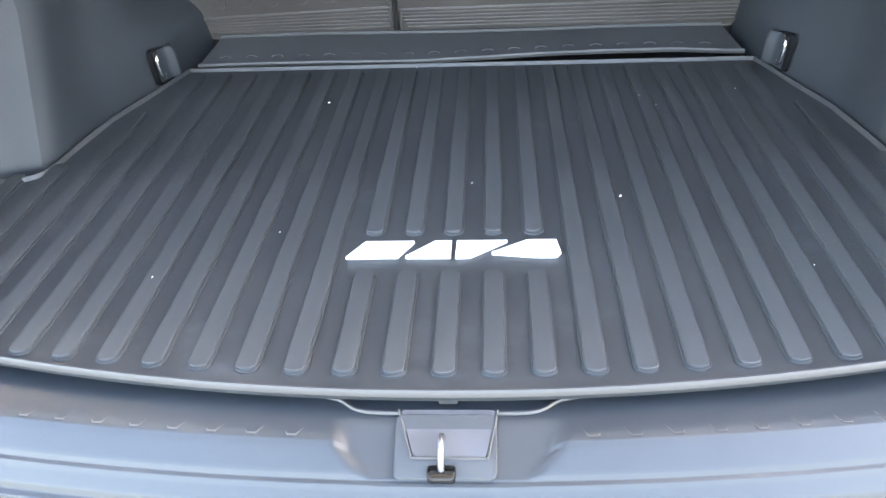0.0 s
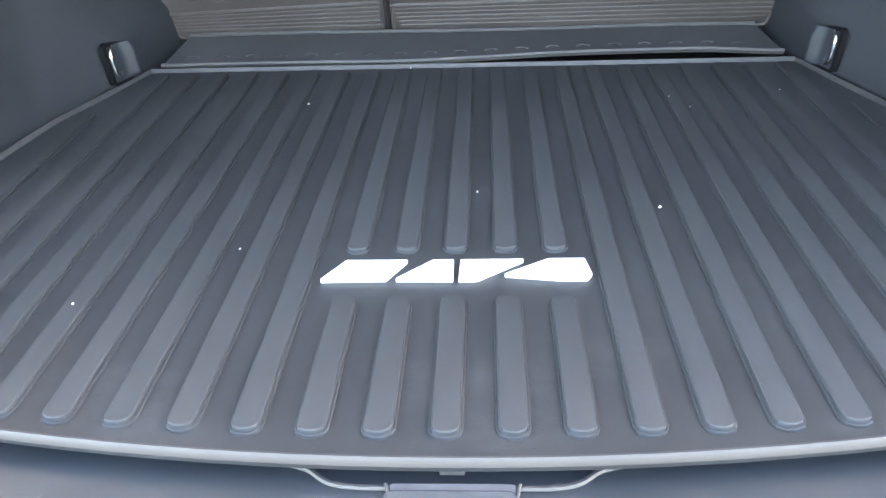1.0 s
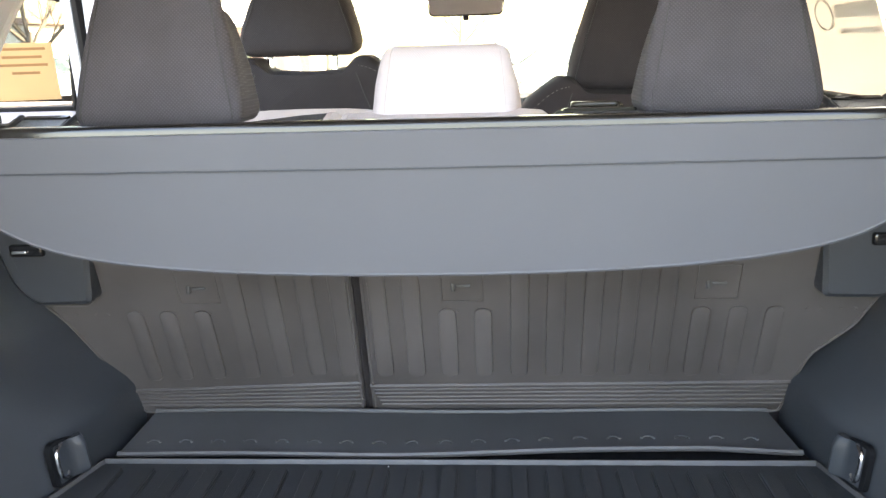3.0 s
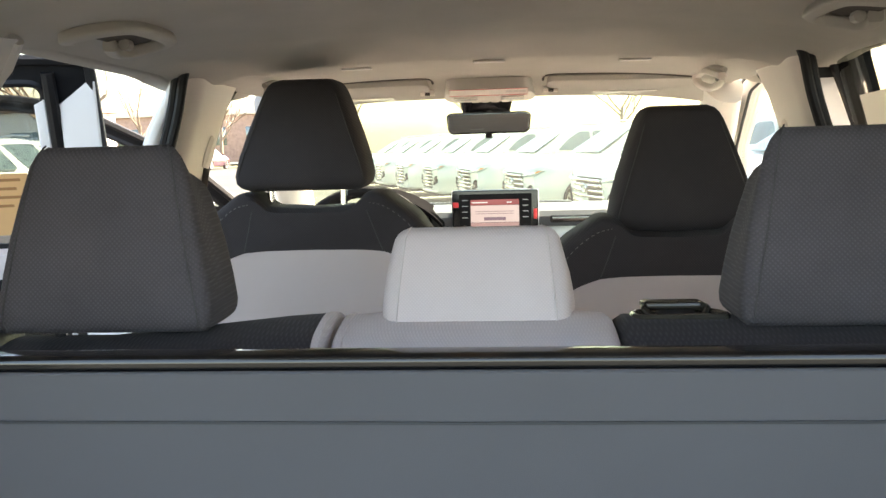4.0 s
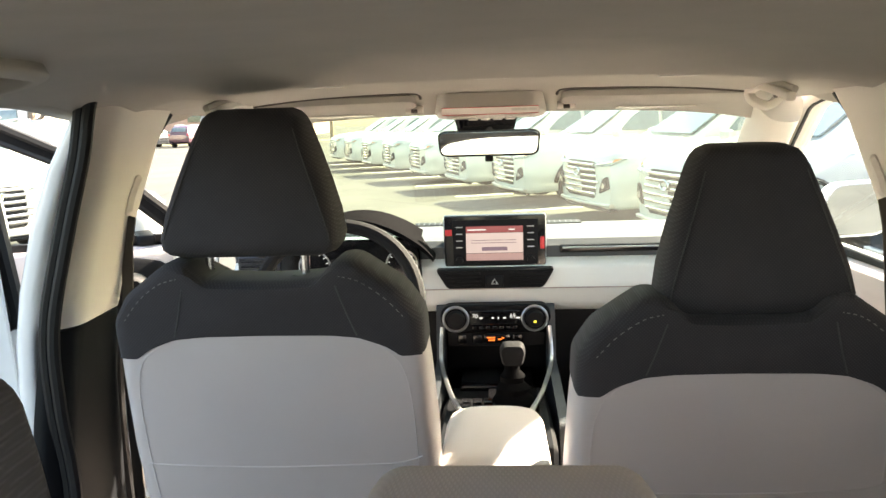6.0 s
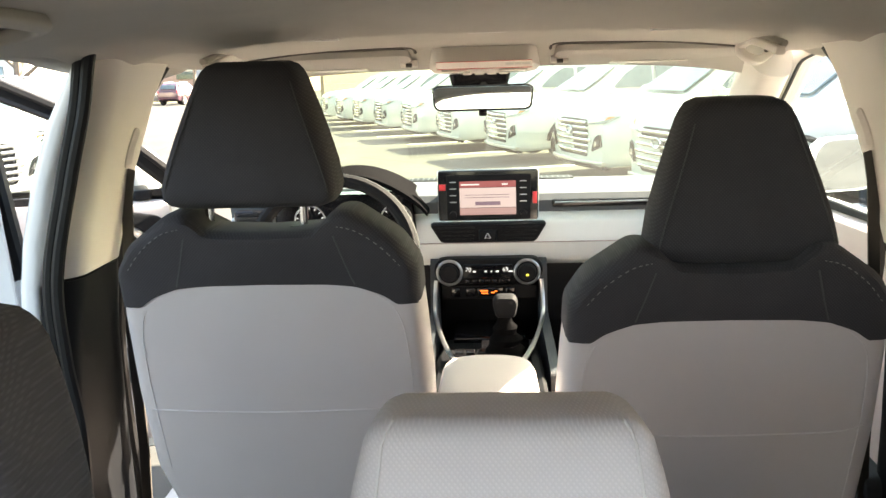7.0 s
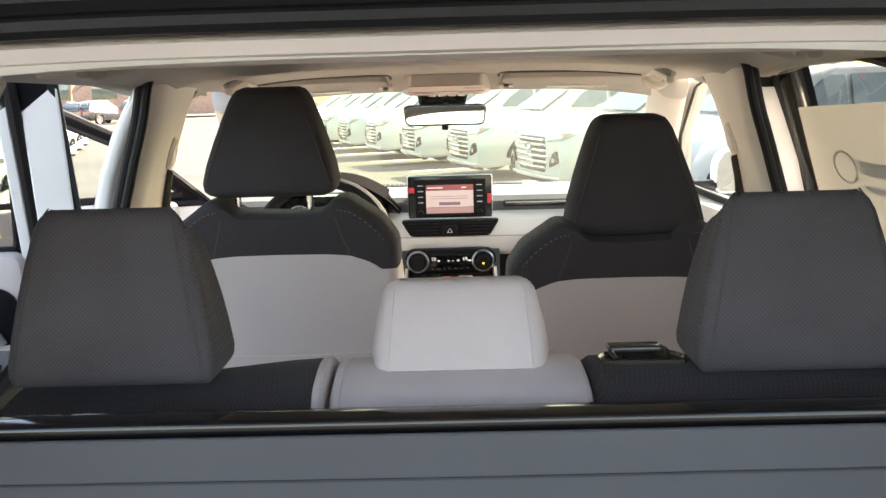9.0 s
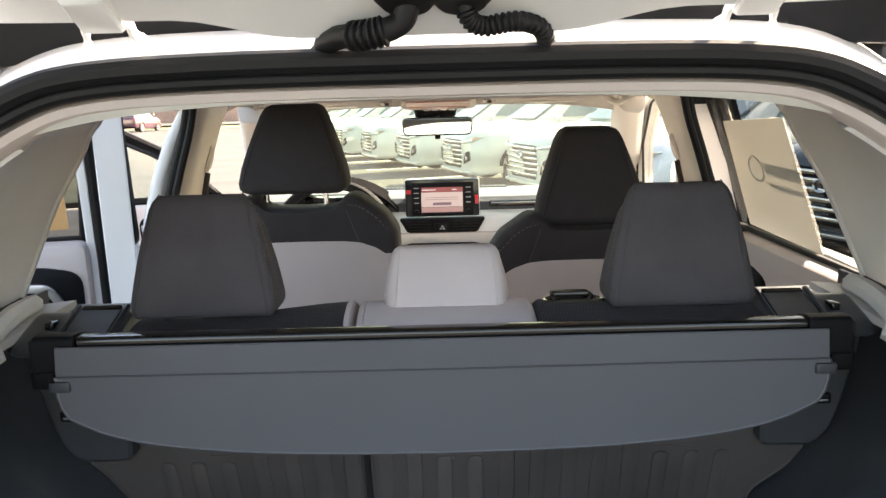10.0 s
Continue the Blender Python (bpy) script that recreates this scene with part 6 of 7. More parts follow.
def ring_part(bm, outer, inner, put, d0, d1):
    loops = [[put(u, v, d) for u, v in o] for o, d in ((outer, d0), (outer, d1), (inner, d1), (inner, d0))]
    return loft(bm, loops + [loops[0]], caps=False)


def car_door(s, hinge_y, angle, front, label, hinge_x=0.822):
    hinge = Vector((s * hinge_x, hinge_y, 0.0))
    d = thing("car_door", label, "car door", "car doors", at=Matrix.Translation(hinge) @ Matrix.Rotation(radians(angle), 4, "Z"))

    def put(u, v, depth):
        # u: distance behind the hinge, v: height, depth: outwards
        return (s * (door_x(v) + depth) - hinge.x, -u, v)

    if front:
        low = [(0.02, 0.36), (1.02, 0.36), (1.07, 0.60), (1.07, 1.135), (0.02, 1.10)]
        out = [(0.02, 1.09), (1.075, 1.125), (1.06, 1.495), (0.72, 1.500), (0.56, 1.475), (0.25, 1.31)]
        inn = [(0.12, 1.125), (1.015, 1.135), (1.005, 1.465), (0.74, 1.468), (0.60, 1.445), (0.29, 1.290)]
    else:
        low = [(0.02, 0.36), (0.62, 0.36), (0.72, 0.60), (0.86, 0.85), (0.86, 1.15), (0.02, 1.135)]
        top = 0.0 if s < 0 else 0.022
        out = [(0.02 if s < 0 else 0.036, 1.12), (0.87, 1.13), (0.80, 1.26), (0.62, 1.50 + top), (0.40, 1.532 + top * 0.6), (0.03 if s < 0 else 0.036, 1.532 + top * 0.6)]
        inn = [(0.155 if s < 0 else 0.064, 1.14), (0.80, 1.15), (0.735, 1.26), (0.58, 1.455 + top), (0.40, 1.482 + top), (0.125 if s < 0 else 0.060, 1.482 + top)]
    def put_frame(u, v, depth):
        # the closed rear door's frame steps outward beside the centre pillar
        return put(u, v, depth + (0.040 * (1 - ease((u - 0.065) / 0.12)) if s > 0 and not front else 0))

    # painted steel frame and skin
    bm = B()
    slab(bm, rounded(low, 0.03), 0.105, put, 0.008)
    part("door_skin", bm, M_PAINT, d, "white painted door skin")
    bm = B()
    ring_part(bm, rounded(out, 0.03), rounded(inn, 0.03), put_frame, 0.006, 0.045)
    part("window_frame", bm, M_PILLAR if front and s > 0 else M_BLACK, d, "beige window frame trim" if front and s > 0 else "black window frame")
    if not front:
        if s < 0:
            bm = B()
            slab(bm, [(0.028, 0.70), (0.100, 0.70), (0.100, 1.440), (0.028, 1.492)], 0.010, lambda u, v, dd: put(u, v, -0.004 + dd), 0.003)
            part("hinge_face", bm, M_PAINT, d, "white painted hinge-side face")
            bm = B()
            tube(bm, [put(0.112, v, -0.004) for v in (0.70, 0.9, 1.1, 1.3, 1.50)], 0.013, 8)
            part("weatherstrip", bm, M_SEAL, d, "thick black weatherstrip")
            bm = B()
            slab(bm, [(0.124, 1.10), (0.146, 1.10), (0.146, 1.440), (0.124, 1.45)], 0.010, lambda u, v, dd: put(u, v, -0.004 + dd), 0.003)
            part("sash_strip", bm, M_PAINT, d, "white sash strip")
        else:
            # the closed door shows the painted end of its frame, and a black strip before the glass
            bm = B()
            loft(bm, [[put(u, z, k * e) for u, k in ((-0.004, -0.014), (0.003, 0.040), (-0.012, 0.040), (-0.020, -0.014))] for z, e in ((0.95, 1.0), (1.1, 1.0), (1.3, 1.0), (1.38, 0.85), (1.452, 0.7))])
            part("hinge_face", bm, M_PAINT, d, "white painted hinge-side face")
            bm = B()
            loft(bm, [[put(u, z, k) for u, k in ((0.006, -0.020), (0.012, 0.030), (-0.012, 0.040), (-0.026, -0.020))] for z in (1.447, 1.47, 1.50, 1.54)])
            part("frame_corner", bm, M_SEAL, d, "black corner of the window frame")
            bm = B()
            tube(bm, [put(0.025, v, k) for v, k in ((0.95, 0.043), (1.1, 0.043), (1.3, 0.042), (1.40, 0.036), (1.50, 0.028))], 0.011, 8)
            part("weatherstrip", bm, M_SEAL, d, "thick black weatherstrip")
    bm = B()
    tube(bm, [put_frame(u, v, 0.010) for u, v in rounded(inn, 0.03)], 0.0045 if front and s > 0 else 0.0085, 6, closed=True)
    part("glass_run", bm, M_SEAL, d)
    bm = B()
    tube(bm, [put_frame(u, v, 0.004) for u, v in inset(rounded(out, 0.03), 0.007)], 0.0045 if front and s > 0 else 0.011, 6, closed=True)
    part("frame_seal", bm, M_SEAL, d)
    bm = B()
    o = inset(rounded(inn, 0.03), -0.004)
    f = bm.faces.new([bm.verts.new(put(u, v, 0.022)) for u, v in o])
    g = part("window_pane", bm, M_TINT if front else M_PRIVACY, d, smooth=0)
    g.visible_shadow = False
    # inner panel
    low_in = [(low[0][0] + 0.12, 0.40)] + [(u - 0.035, max(v, 0.40)) for u, v in low[1:-1]] + [(low[-1][0] + 0.12, low[-1][1] + 0.012)]
    low_in[-2] = (low_in[-2][0], low[-2][1] + 0.010)
    bm = B()
    pillow(bm, rounded(low_in, 0.03), [(0.0, 0.0), (-0.022, 0.002), (-0.034, 0.010), (-0.040, 0.03)], put)
    part("inner_panel", bm, M_LIGHTVINYL, d, "pale padded inner panel")
    L = low[1][0]
    bm = B()
    slab(bm, [(inn[0][0] + 0.004, inn[0][1] - 0.004), (inn[1][0] - 0.02, inn[1][1] - 0.004), (inn[1][0] - 0.03, inn[1][1] + 0.018), (inn[0][0] + 0.004, inn[0][1] + 0.018)], 0.014, lambda u, v, dd: put(u, v, -0.002 + dd), 0.003)
    part("belt_weatherstrip", bm, M_SEAL, d)
    bm = B()
    pillow(bm, rounded([(0.22, 0.60), (L - 0.02, 0.64), (L - 0.02, 0.70), (0.20, 0.70)], 0.03), [(-0.03, 0.0), (-0.085, 0.003), (-0.095, 0.015)], put)
    part("armrest", bm, M_DASH, d, "dark padded armrest")
    bm = B()
    tube(bm, [put(u, v, -0.040) for u, v in ((0.11, 0.905), (L * 0.5, 0.915), (L - 0.02, 0.93))], 0.0025, 5)
    part("panel_stitch", bm, M_LTHREAD, d)
    bm = B()
    pillow(bm, rounded([(0.16, 0.945), (0.37, 0.965), (0.38, 1.075), (0.27, 1.095), (0.16, 1.07)], 0.04), [(-0.030, 0.0), (-0.048, 0.002), (-0.054, 0.012)], put)
    hb = part("handle_bowl", bm, M_BLACK, d, "black inner handle surround")
    bm = B()
    strip(bm, smooth_path([put(u, v, -0.060) for u, v in ((0.37, 1.040), (0.27, 1.040), (0.235, 1.025), (0.20, 0.955))], 5), 0.012, 0.022)
    part("inner_handle", bm, M_SILVER, hb, "satin silver handle bow")
    bm = B()
    strip(bm, [put(u, v, 0.112) for u, v in ((L - 0.22, 0.98), (L - 0.12, 0.985), (L - 0.03, 0.985))], 0.016, 0.03)
    part("outer_handle", bm, M_PAINT, d)
    for z in (0.62, 0.98):
        bm = B()
        box(bm, -0.03, 0.03, -0.05, 0.02, z - 0.03, z + 0.03, 0.006)
        part("hinge", bm, M_PAINT, d)
    bm = B()
    x, y, z = put(0.075, 1.185 if not front else 1.05, 0.001 if front else -0.006)
    rings = [[(x + s * dd, y + r * math.cos(a), z + r * math.sin(a)) for a in [2 * math.pi * k / 16 for k in range(16)]] for dd, r in ((0.006, 0.011), (-0.002, 0.011), (-0.003, 0.008))]
    loft(bm, rings)
    part("grommet", bm, M_SEAL, d, "black rubber plug")
    if front:
        bm = B()
        o = rounded([(0.0, -0.075), (0.17, -0.07), (0.19, 0.03), (0.15, 0.075), (0.03, 0.07), (0.0, 0.03)], 0.04, 5)
        base = put(0.24, 1.175, 0.10)
        pillow(bm, o, [(0.0, 0.002), (0.012, 0), (0.06, 0.006), (0.09, 0.035)], lambda u, v, dd: (base[0] + s * u, base[1] + dd + 0.12 * u, base[2] + v))
        mh = part("wing_mirror", bm, M_PAINT, d, "white wing mirror housing")
        bm = B()
        slab(bm, inset(o, 0.008), 0.003, lambda u, v, dd: (base[0] + s * u, base[1] - 0.001 + 0.12 * u - dd, base[2] + v), 0.0005)
        part("wing_mirror_glass", bm, M_MIRROR, mh, "mirror glass", smooth=0)
        bm = B()
        box(bm, min(base[0] - s * 0.11, base[0] + s * 0.02), max(base[0] - s * 0.11, base[0] + s * 0.02), base[1] - 0.0, base[1] + 0.05, base[2] - 0.06, base[2] - 0.03, 0.008)
        part("mirror_foot", bm, M_BLACK, mh)
    return d, put


LD_REAR, put_lr = car_door(-1, 1.815, -72, False, "open white rear door with pale inner panel", 0.800)
LD_FRONT, put_lf = car_door(-1, 2.83, -62, True, "open white driver's door with pale inner panel")
RD_REAR, put_rr = car_door(1, 1.735, 0, False, "closed white rear door with pale inner panel")
RD_FRONT, put_rf = car_door(1, 2.83, 0, True, "closed white passenger door with pale inner panel")
# kraft-coloured sticker on the open rear door's pane
stick = thing("window_sticker", "brown paper sticker on the open rear door glass", "sticker", at=LD_REAR.matrix_world.copy())
bm = B()
slab(bm, [(0.185, 1.175), (0.325, 1.175), (0.325, 1.305), (0.185, 1.305)], 0.001, lambda u, v, d: put_lr(u, v, 0.020 - d), 0.0002)
part("sticker_sheet", bm, M_KRAFT, stick, smooth=0)
for k, (a, b) in enumerate(((0.20, 0.31), (0.21, 0.295), (0.20, 0.305), (0.22, 0.28), (0.20, 0.31), (0.205, 0.29))):
    bm = B()
    z = 1.292 - 0.018 * k
    slab(bm, [(a, z - 0.003), (b, z - 0.003), (b, z + 0.003), (a, z + 0.003)], 0.0008, lambda u, v, d: put_lr(u, v, 0.0184 - d), 0.0001)
    part("print_bar", bm, M_KRAFTINK, stick, smooth=0)
# translucent film on the closed rear window
film = thing("window_film_sheet", "translucent white protective film on the rear side window", "film sheet", at=RD_REAR.matrix_world.copy())
bm = B()
slab(bm, [(0.130, 1.160), (0.525, 1.160), (0.490, 1.429), (0.122, 1.408)], 0.001, lambda u, v, d: put_rr(u, v, 0.020 - d), 0.0002)
fs = part("film", bm, M_FILM, film, smooth=0)
for u0, u1, z0, z1 in ((0.325, 0.505, 1.300, 1.325), (0.330, 0.500, 1.272, 1.282)):
    bm = B()
    slab(bm, [(u0, z0), (u1, z0), (u1, z1), (u0, z1)], 0.0008, lambda u, v, d: put_rr(u, v, 0.0184 - d), 0.0001)
    part("print_bar", bm, M_FILMINK, film, smooth=0)
bm = B()
tube(bm, [Vector(put_rr(0.270 + 0.042 * math.cos(a), 1.308 + 0.028 * math.sin(a), 0.018)) for a in [2 * math.pi * k / 24 for k in range(24)]], 0.0028, 5, closed=True)
part("print_ring", bm, M_FILMINK, film)

# ---- tailgate, hinges and wiring ----
gate = thing("tailgate", "white open tailgate raised above the boot", "tailgate")


def gate_pt(u, v):
    c = 2 * u - 1
    y = lerp(0.44, -0.78, v)
    side = 0.020 * ease((abs(c) - 0.20) / 0.22) + 0.02 * abs(c) ** 6
    # the glass half rises, the lower half kinks down again
    rise = curve1(y, [(-0.78, 0.30), (-0.62, 0.40), (-0.45, 0.43), (-0.30, 0.37), (0.44, 0.0)])
    z = 1.554 + rise + side * (1 - ease((v - 0.02) / 0.12)) + 0.010 * ease((v - 0.01) / 0.03)
    return (c * lerp(0.60, 0.66, min(1, v * 2)), y, z)


bm = B()
sheet(bm, gate_pt, 48, 40, (0, 0.015, 0.05))
part("inner_panel", bm, M_PAINT, gate)
bm = B()
sheet(bm, lambda u, v: (lerp(-0.62, 0.62, u), lerp(0.53, 0.50, v), lerp(1.550, 1.600, v) - 0.05 * lerp(-0.62, 0.62, u) ** 2), 20, 2, (0, 0.02, 0.0))
part("spoiler_gap", bm, M_BLACK, gate)
for x in (-0.10, 0.10):
    p = Vector(gate_pt(0.5 + x / 1.2, 0.055))
    bm = B()
    tube(bm, [p + Vector((0, 0, 0.02)), p + Vector((0, -0.003, -0.004))], [0.026, 0.022], 16)
    part("grommet", bm, M_SEAL, gate, "black rubber grommet")
for s in (-1, 1):
    x = s * 0.318
    bm = B()
    slab(bm, rounded([(x - 0.021, 0.395), (x + 0.021, 0.395), (x + 0.022, 0.450), (x - 0.022, 0.450)], 0.006), 0.014, lambda u, v, d: (u, v, 1.563 + d + 0.46 * (0.450 - v)), 0.003)
    hg = part("hinge", bm, M_PAINT, gate)
    for dx in (-0.026, 0.026):
        bm = B()
        strip(bm, smooth_path([(x + dx * 1.12, 0.482, 1.5525), (x + dx * 1.10, 0.474, 1.559), (x + dx * 0.92, 0.464, 1.563), (x + dx * 0.88, 0.455, 1.572), (x + dx * 0.72, 0.444, 1.578)], 4), 0.006, 0.011)
        part("hinge_arm", bm, M_PAINT, hg)
    bm = B()
    box(bm, x - 0.034, x + 0.034, 0.472, 0.512, 1.546, 1.553, 0.002)
    part("hinge_foot", bm, M_PAINT, hg)
    for dx in (-0.012, 0.012):
        bm = B()
        tube(bm, [(x + dx, 0.486, 1.552), (x + dx, 0.486, 1.5565)], [0.006, 0.005], 6)
        part("hinge_bolt", bm, M_PAINT, hg)


def loom(pts, r, rib_from, rib_to, ribs, label):
    lm = thing("wiring_boot", label, "wiring boot", "tailgate wiring boots")
    q = smooth_path(pts, 8)
    n = len(q)
    bm = B()
    tube(bm, q, [r * (1.25 if k < 3 or k > n - 4 else 1.0) for k in range(n)], 12)
    part("rubber_tube", bm, M_SEAL, lm)
    for k in range(ribs):
        t = lerp(rib_from, rib_to, k / (ribs - 1)) * (n - 1)
        i = min(int(t), n - 2)
        p, d = q[i].lerp(q[i + 1], t - i), (q[i + 1] - q[i]).normalized()
        bm = B()
        tube(bm, [p - d * 0.0035, p - d * 0.001, p + d * 0.001, p + d * 0.0035], [r * 0.9, r * 1.28, r * 1.28, r * 0.9], 12)
        part("bellows_ring", bm, M_SEAL, lm)
    bm = B()
    f = q[0]
    slab(bm, rounded([(f.x - 0.03, f.y - 0.018), (f.x + 0.03, f.y - 0.018), (f.x + 0.03, f.y + 0.02), (f.x - 0.03, f.y + 0.02)], 0.008), 0.009, lambda u, v, d: (u, v, f.z - 0.012 + d), 0.002)
    part("tube_foot", bm, M_SEAL, lm)
    return q[-1]


for pts, r, a, b, n, side in (
        ([(-0.105, 0.464, 1.541), (-0.101, 0.450, 1.549), (-0.084, 0.425, 1.553), (-0.062, 0.407, 1.553), (-0.042, 0.400, 1.5555), (-0.026, 0.400, 1.562), (-0.019, 0.398, 1.573), (-0.018, 0.395, 1.600)], 0.0115, 0.38, 0.58, 6, "left"),
        ([(0.117, 0.464, 1.540), (0.115, 0.450, 1.548), (0.106, 0.425, 1.557), (0.087, 0.405, 1.5615), (0.069, 0.400, 1.560), (0.053, 0.400, 1.5575), (0.041, 0.400, 1.562), (0.035, 0.398, 1.574), (0.032, 0.395, 1.600)], 0.0075, 0.10, 0.84, 20, "right")):
    e = loom(pts, r, a, b, n, "black corrugated rubber wiring boot to the tailgate")
    bm = B()
    p = Vector((e.x, e.y - 0.002, 1.586))
    tube(bm, [p + Vector((0, 0, 0.03)), p + Vector((0, 0, -0.004)), p + Vector((0, -0.002, -0.010))], [0.032, 0.030, 0.022], 16)
    part("grommet", bm, M_SEAL, gate, "black rubber grommet")


# ---- outside ----
SLOPE = -0.018


def ground_z(y):
    return SLOPE * (y - 1.5)


ground = thing("ground", "worn grey asphalt car park in sun", "ground", kind="structure")
bm = B()
vs = [bm.verts.new((x, y, ground_z(y))) for x, y in ((-400, -400), (400, -400), (400, 400), (-400, 400))]
bm.faces.new(vs)
part("asphalt", bm, M_ASPHALT, ground, smooth=0)
marks = thing("parking_lines", "faded white parking bay lines on the asphalt", "road marking", kind="structure")


def line(x0, y0, x1, y1, w=0.11):
    a, b = Vector((x0, y0, 0)), Vector((x1, y1, 0))
    n = (b - a).normalized().cross(Vector((0, 0, 1))) * w / 2
    bm = B()
    bm.faces.new([bm.verts.new((p.x, p.y, ground_z(p.y) + 0.006)) for p in (a - n, b - n, b + n, a + n)])
    part("bay_line", bm, M_LINE, marks, smooth=0)


def suv(paint, label, group, at):
    """A parked sport-utility car, nose towards local -y."""
    car = thing("parked_suv", label, "car", group, at=at)
    # lower body
    bm = B()
    st = [(-2.38, 0.50, 0.30, 0.80), (-2.36, 0.64, 0.25, 0.87), (-2.32, 0.80, 0.22, 0.92), (-2.20, 0.89, 0.21, 0.985), (-1.95, 0.93, 0.22, 1.04), (-1.5, 0.95, 0.25, 1.09), (-1.0, 0.96, 0.27, 1.14), (0.0, 0.94, 0.27, 1.13), (1.2, 0.94, 0.27, 1.16), (2.0, 0.92, 0.32, 1.16), (2.28, 0.84, 0.40, 1.10), (2.34, 0.70, 0.46, 1.0)]
    loft(bm, [[(u, y, v) for u, v in rounded([(-w * 0.94, z0), (w * 0.94, z0), (w, lerp(z0, z1, 0.45)), (w * 0.97, lerp(z0, z1, 0.8)), (w * 0.84, z1), (-w * 0.84, z1), (-w * 0.97, lerp(z0, z1, 0.8)), (-w, lerp(z0, z1, 0.45))], 0.07, 3)] for y, w, z0, z1 in st])
    part("body", bm, paint, car)
    # cabin
    bm = B()
    st = [(-1.10, 0.80, 1.06, 1.09), (-0.80, 0.78, 1.08, 1.27), (-0.28, 0.74, 1.10, 1.59), (0.1, 0.73, 1.10, 1.68), (1.0, 0.73, 1.12, 1.70), (1.7, 0.71, 1.12, 1.64), (2.0, 0.72, 1.12, 1.45), (2.22, 0.74, 1.10, 1.15)]
    loft(bm, [[(u, y, v) for u, v in rounded([(-w, z0), (w, z0), (w * lerp(1, 0.82, (z1 - z0) / 0.58), z1), (-w * lerp(1, 0.82, (z1 - z0) / 0.58), z1)], 0.05, 3)] for y, w, z0, z1 in st])
    part("cabin", bm, paint, car)

    def nose_y(u):
        return -2.375 + 0.055 * (max(0, u - 0.50) / 0.30) ** 3

    def cab_x(z):
        return lerp(0.755, 0.625, (z - 1.12) / 0.55)

    # windows
    bm = B()
    slab(bm, rounded([(-0.60, 1.16), (0.60, 1.16), (0.52, 1.56), (-0.52, 1.56)], 0.05), 0.02, lambda u, v, d: (u, -1.00 + (v - 1.16) * 1.60 - d * 1.2, v + d), 0.004)
    part("front_window", bm, M_DKGLASS, car)
    bm = B()
    slab(bm, rounded([(-0.56, 1.22), (0.56, 1.22), (0.52, 1.52), (-0.52, 1.52)], 0.05), 0.02, lambda u, v, d: (u, 2.20 - (v - 1.22) * 0.62 + d, v), 0.004)
    part("rear_window", bm, M_DKGLASS, car)
    for s in (-1, 1):
        for o in ([(-0.55, 1.20), (0.20, 1.20), (0.20, 1.58), (-0.02, 1.58), (-0.30, 1.42)], [(0.28, 1.20), (1.10, 1.20), (1.10, 1.59), (0.28, 1.59)], [(1.18, 1.22), (1.85, 1.25), (1.60, 1.56), (1.18, 1.585)]):
            bm = B()
            slab(bm, rounded(o, 0.05), 0.02, lambda u, v, d: (s * (cab_x(v) - 0.006 + d), u, v), 0.004)
            part("side_window", bm, M_DKGLASS, car)
        # lamps
        bm = B()
        slab(bm, rounded([(0.45, 0.77), (0.78, 0.80), (0.905, 0.90), (0.66, 0.895), (0.46, 0.84)], 0.02), 0.07, lambda u, v, d: (s * u, nose_y(u) + 0.9 * max(0, v - 0.80) - d + 0.045, v), 0.008)
        lamp = part("headlight", bm, M_HEADLAMP, car, "clear headlight")
        bm = B()
        strip(bm, [(s * u, nose_y(u) - 0.028 + 0.9 * max(0, v - 0.80), v) for u, v in ((0.50, 0.80), (0.66, 0.825), (0.80, 0.855))], 0.01, 0.022)
        part("lamp_strip", bm, M_CHROME, lamp)
        bm = B()
        slab(bm, rounded([(0.80, 0.845), (0.86, 0.875), (0.89, 0.895), (0.80, 0.885)], 0.006), 0.075, lambda u, v, d: (s * u, nose_y(u) + 0.9 * max(0, v - 0.80) - d + 0.045, v), 0.004)
        part("indicator", bm, M_AMBER, lamp)
        bm = B()
        slab(bm, rounded([(0.58, 0.42), (0.78, 0.50), (0.74, 0.66), (0.66, 0.62), (0.60, 0.50)], 0.02), 0.05, lambda u, v, d: (s * u, nose_y(u) + 0.03 - d, v), 0.006)
        part("fog_surround", bm, M_BLACK, car)
        bm = B()
        tube(bm, [(s * 0.67, -2.30, 0.53), (s * 0.67, -2.385, 0.53)], [0.045, 0.04], 12)
        part("fog_lamp", bm, M_CHROME, car)
        bm = B()
        pillow(bm, rounded([(0.0, -0.07), (0.2, -0.06), (0.2, 0.06), (0.02, 0.08)], 0.03), [(0, 0), (0.06, 0), (0.1, 0.03)], lambda u, v, d: (s * (0.86 + u), -0.68 - d, 1.16 + v))
        part("wing_mirror", bm, paint, car)
        for y in (-1.40, 1.40):
            bm = B()
            rings = []
            for x, r in ((0.72, 0.33), (0.74, 0.36), (0.90, 0.36), (0.93, 0.33), (0.935, 0.26)):
                rings.append([(s * x, y + r * math.cos(a), 0.36 + r * math.sin(a)) for a in [2 * math.pi * k / 24 for k in range(24)]])
            loft(bm, rings)
            wh = part("tyre", bm, M_TYRE, car)
            bm = B()
            rings = []
            for x, r in ((0.925, 0.255), (0.940, 0.25), (0.938, 0.235), (0.915, 0.20), (0.92, 0.06), (0.935, 0.05)):
                rings.append([(s * x, y + r * math.cos(a), 0.36 + r * math.sin(a)) for a in [2 * math.pi * k / 20 for k in range(20)]])
            loft(bm, rings)
            part("rim", bm, M_SILVER, wh)
            for k in range(5):
                bm = B()
                a = 2 * math.pi * k / 5
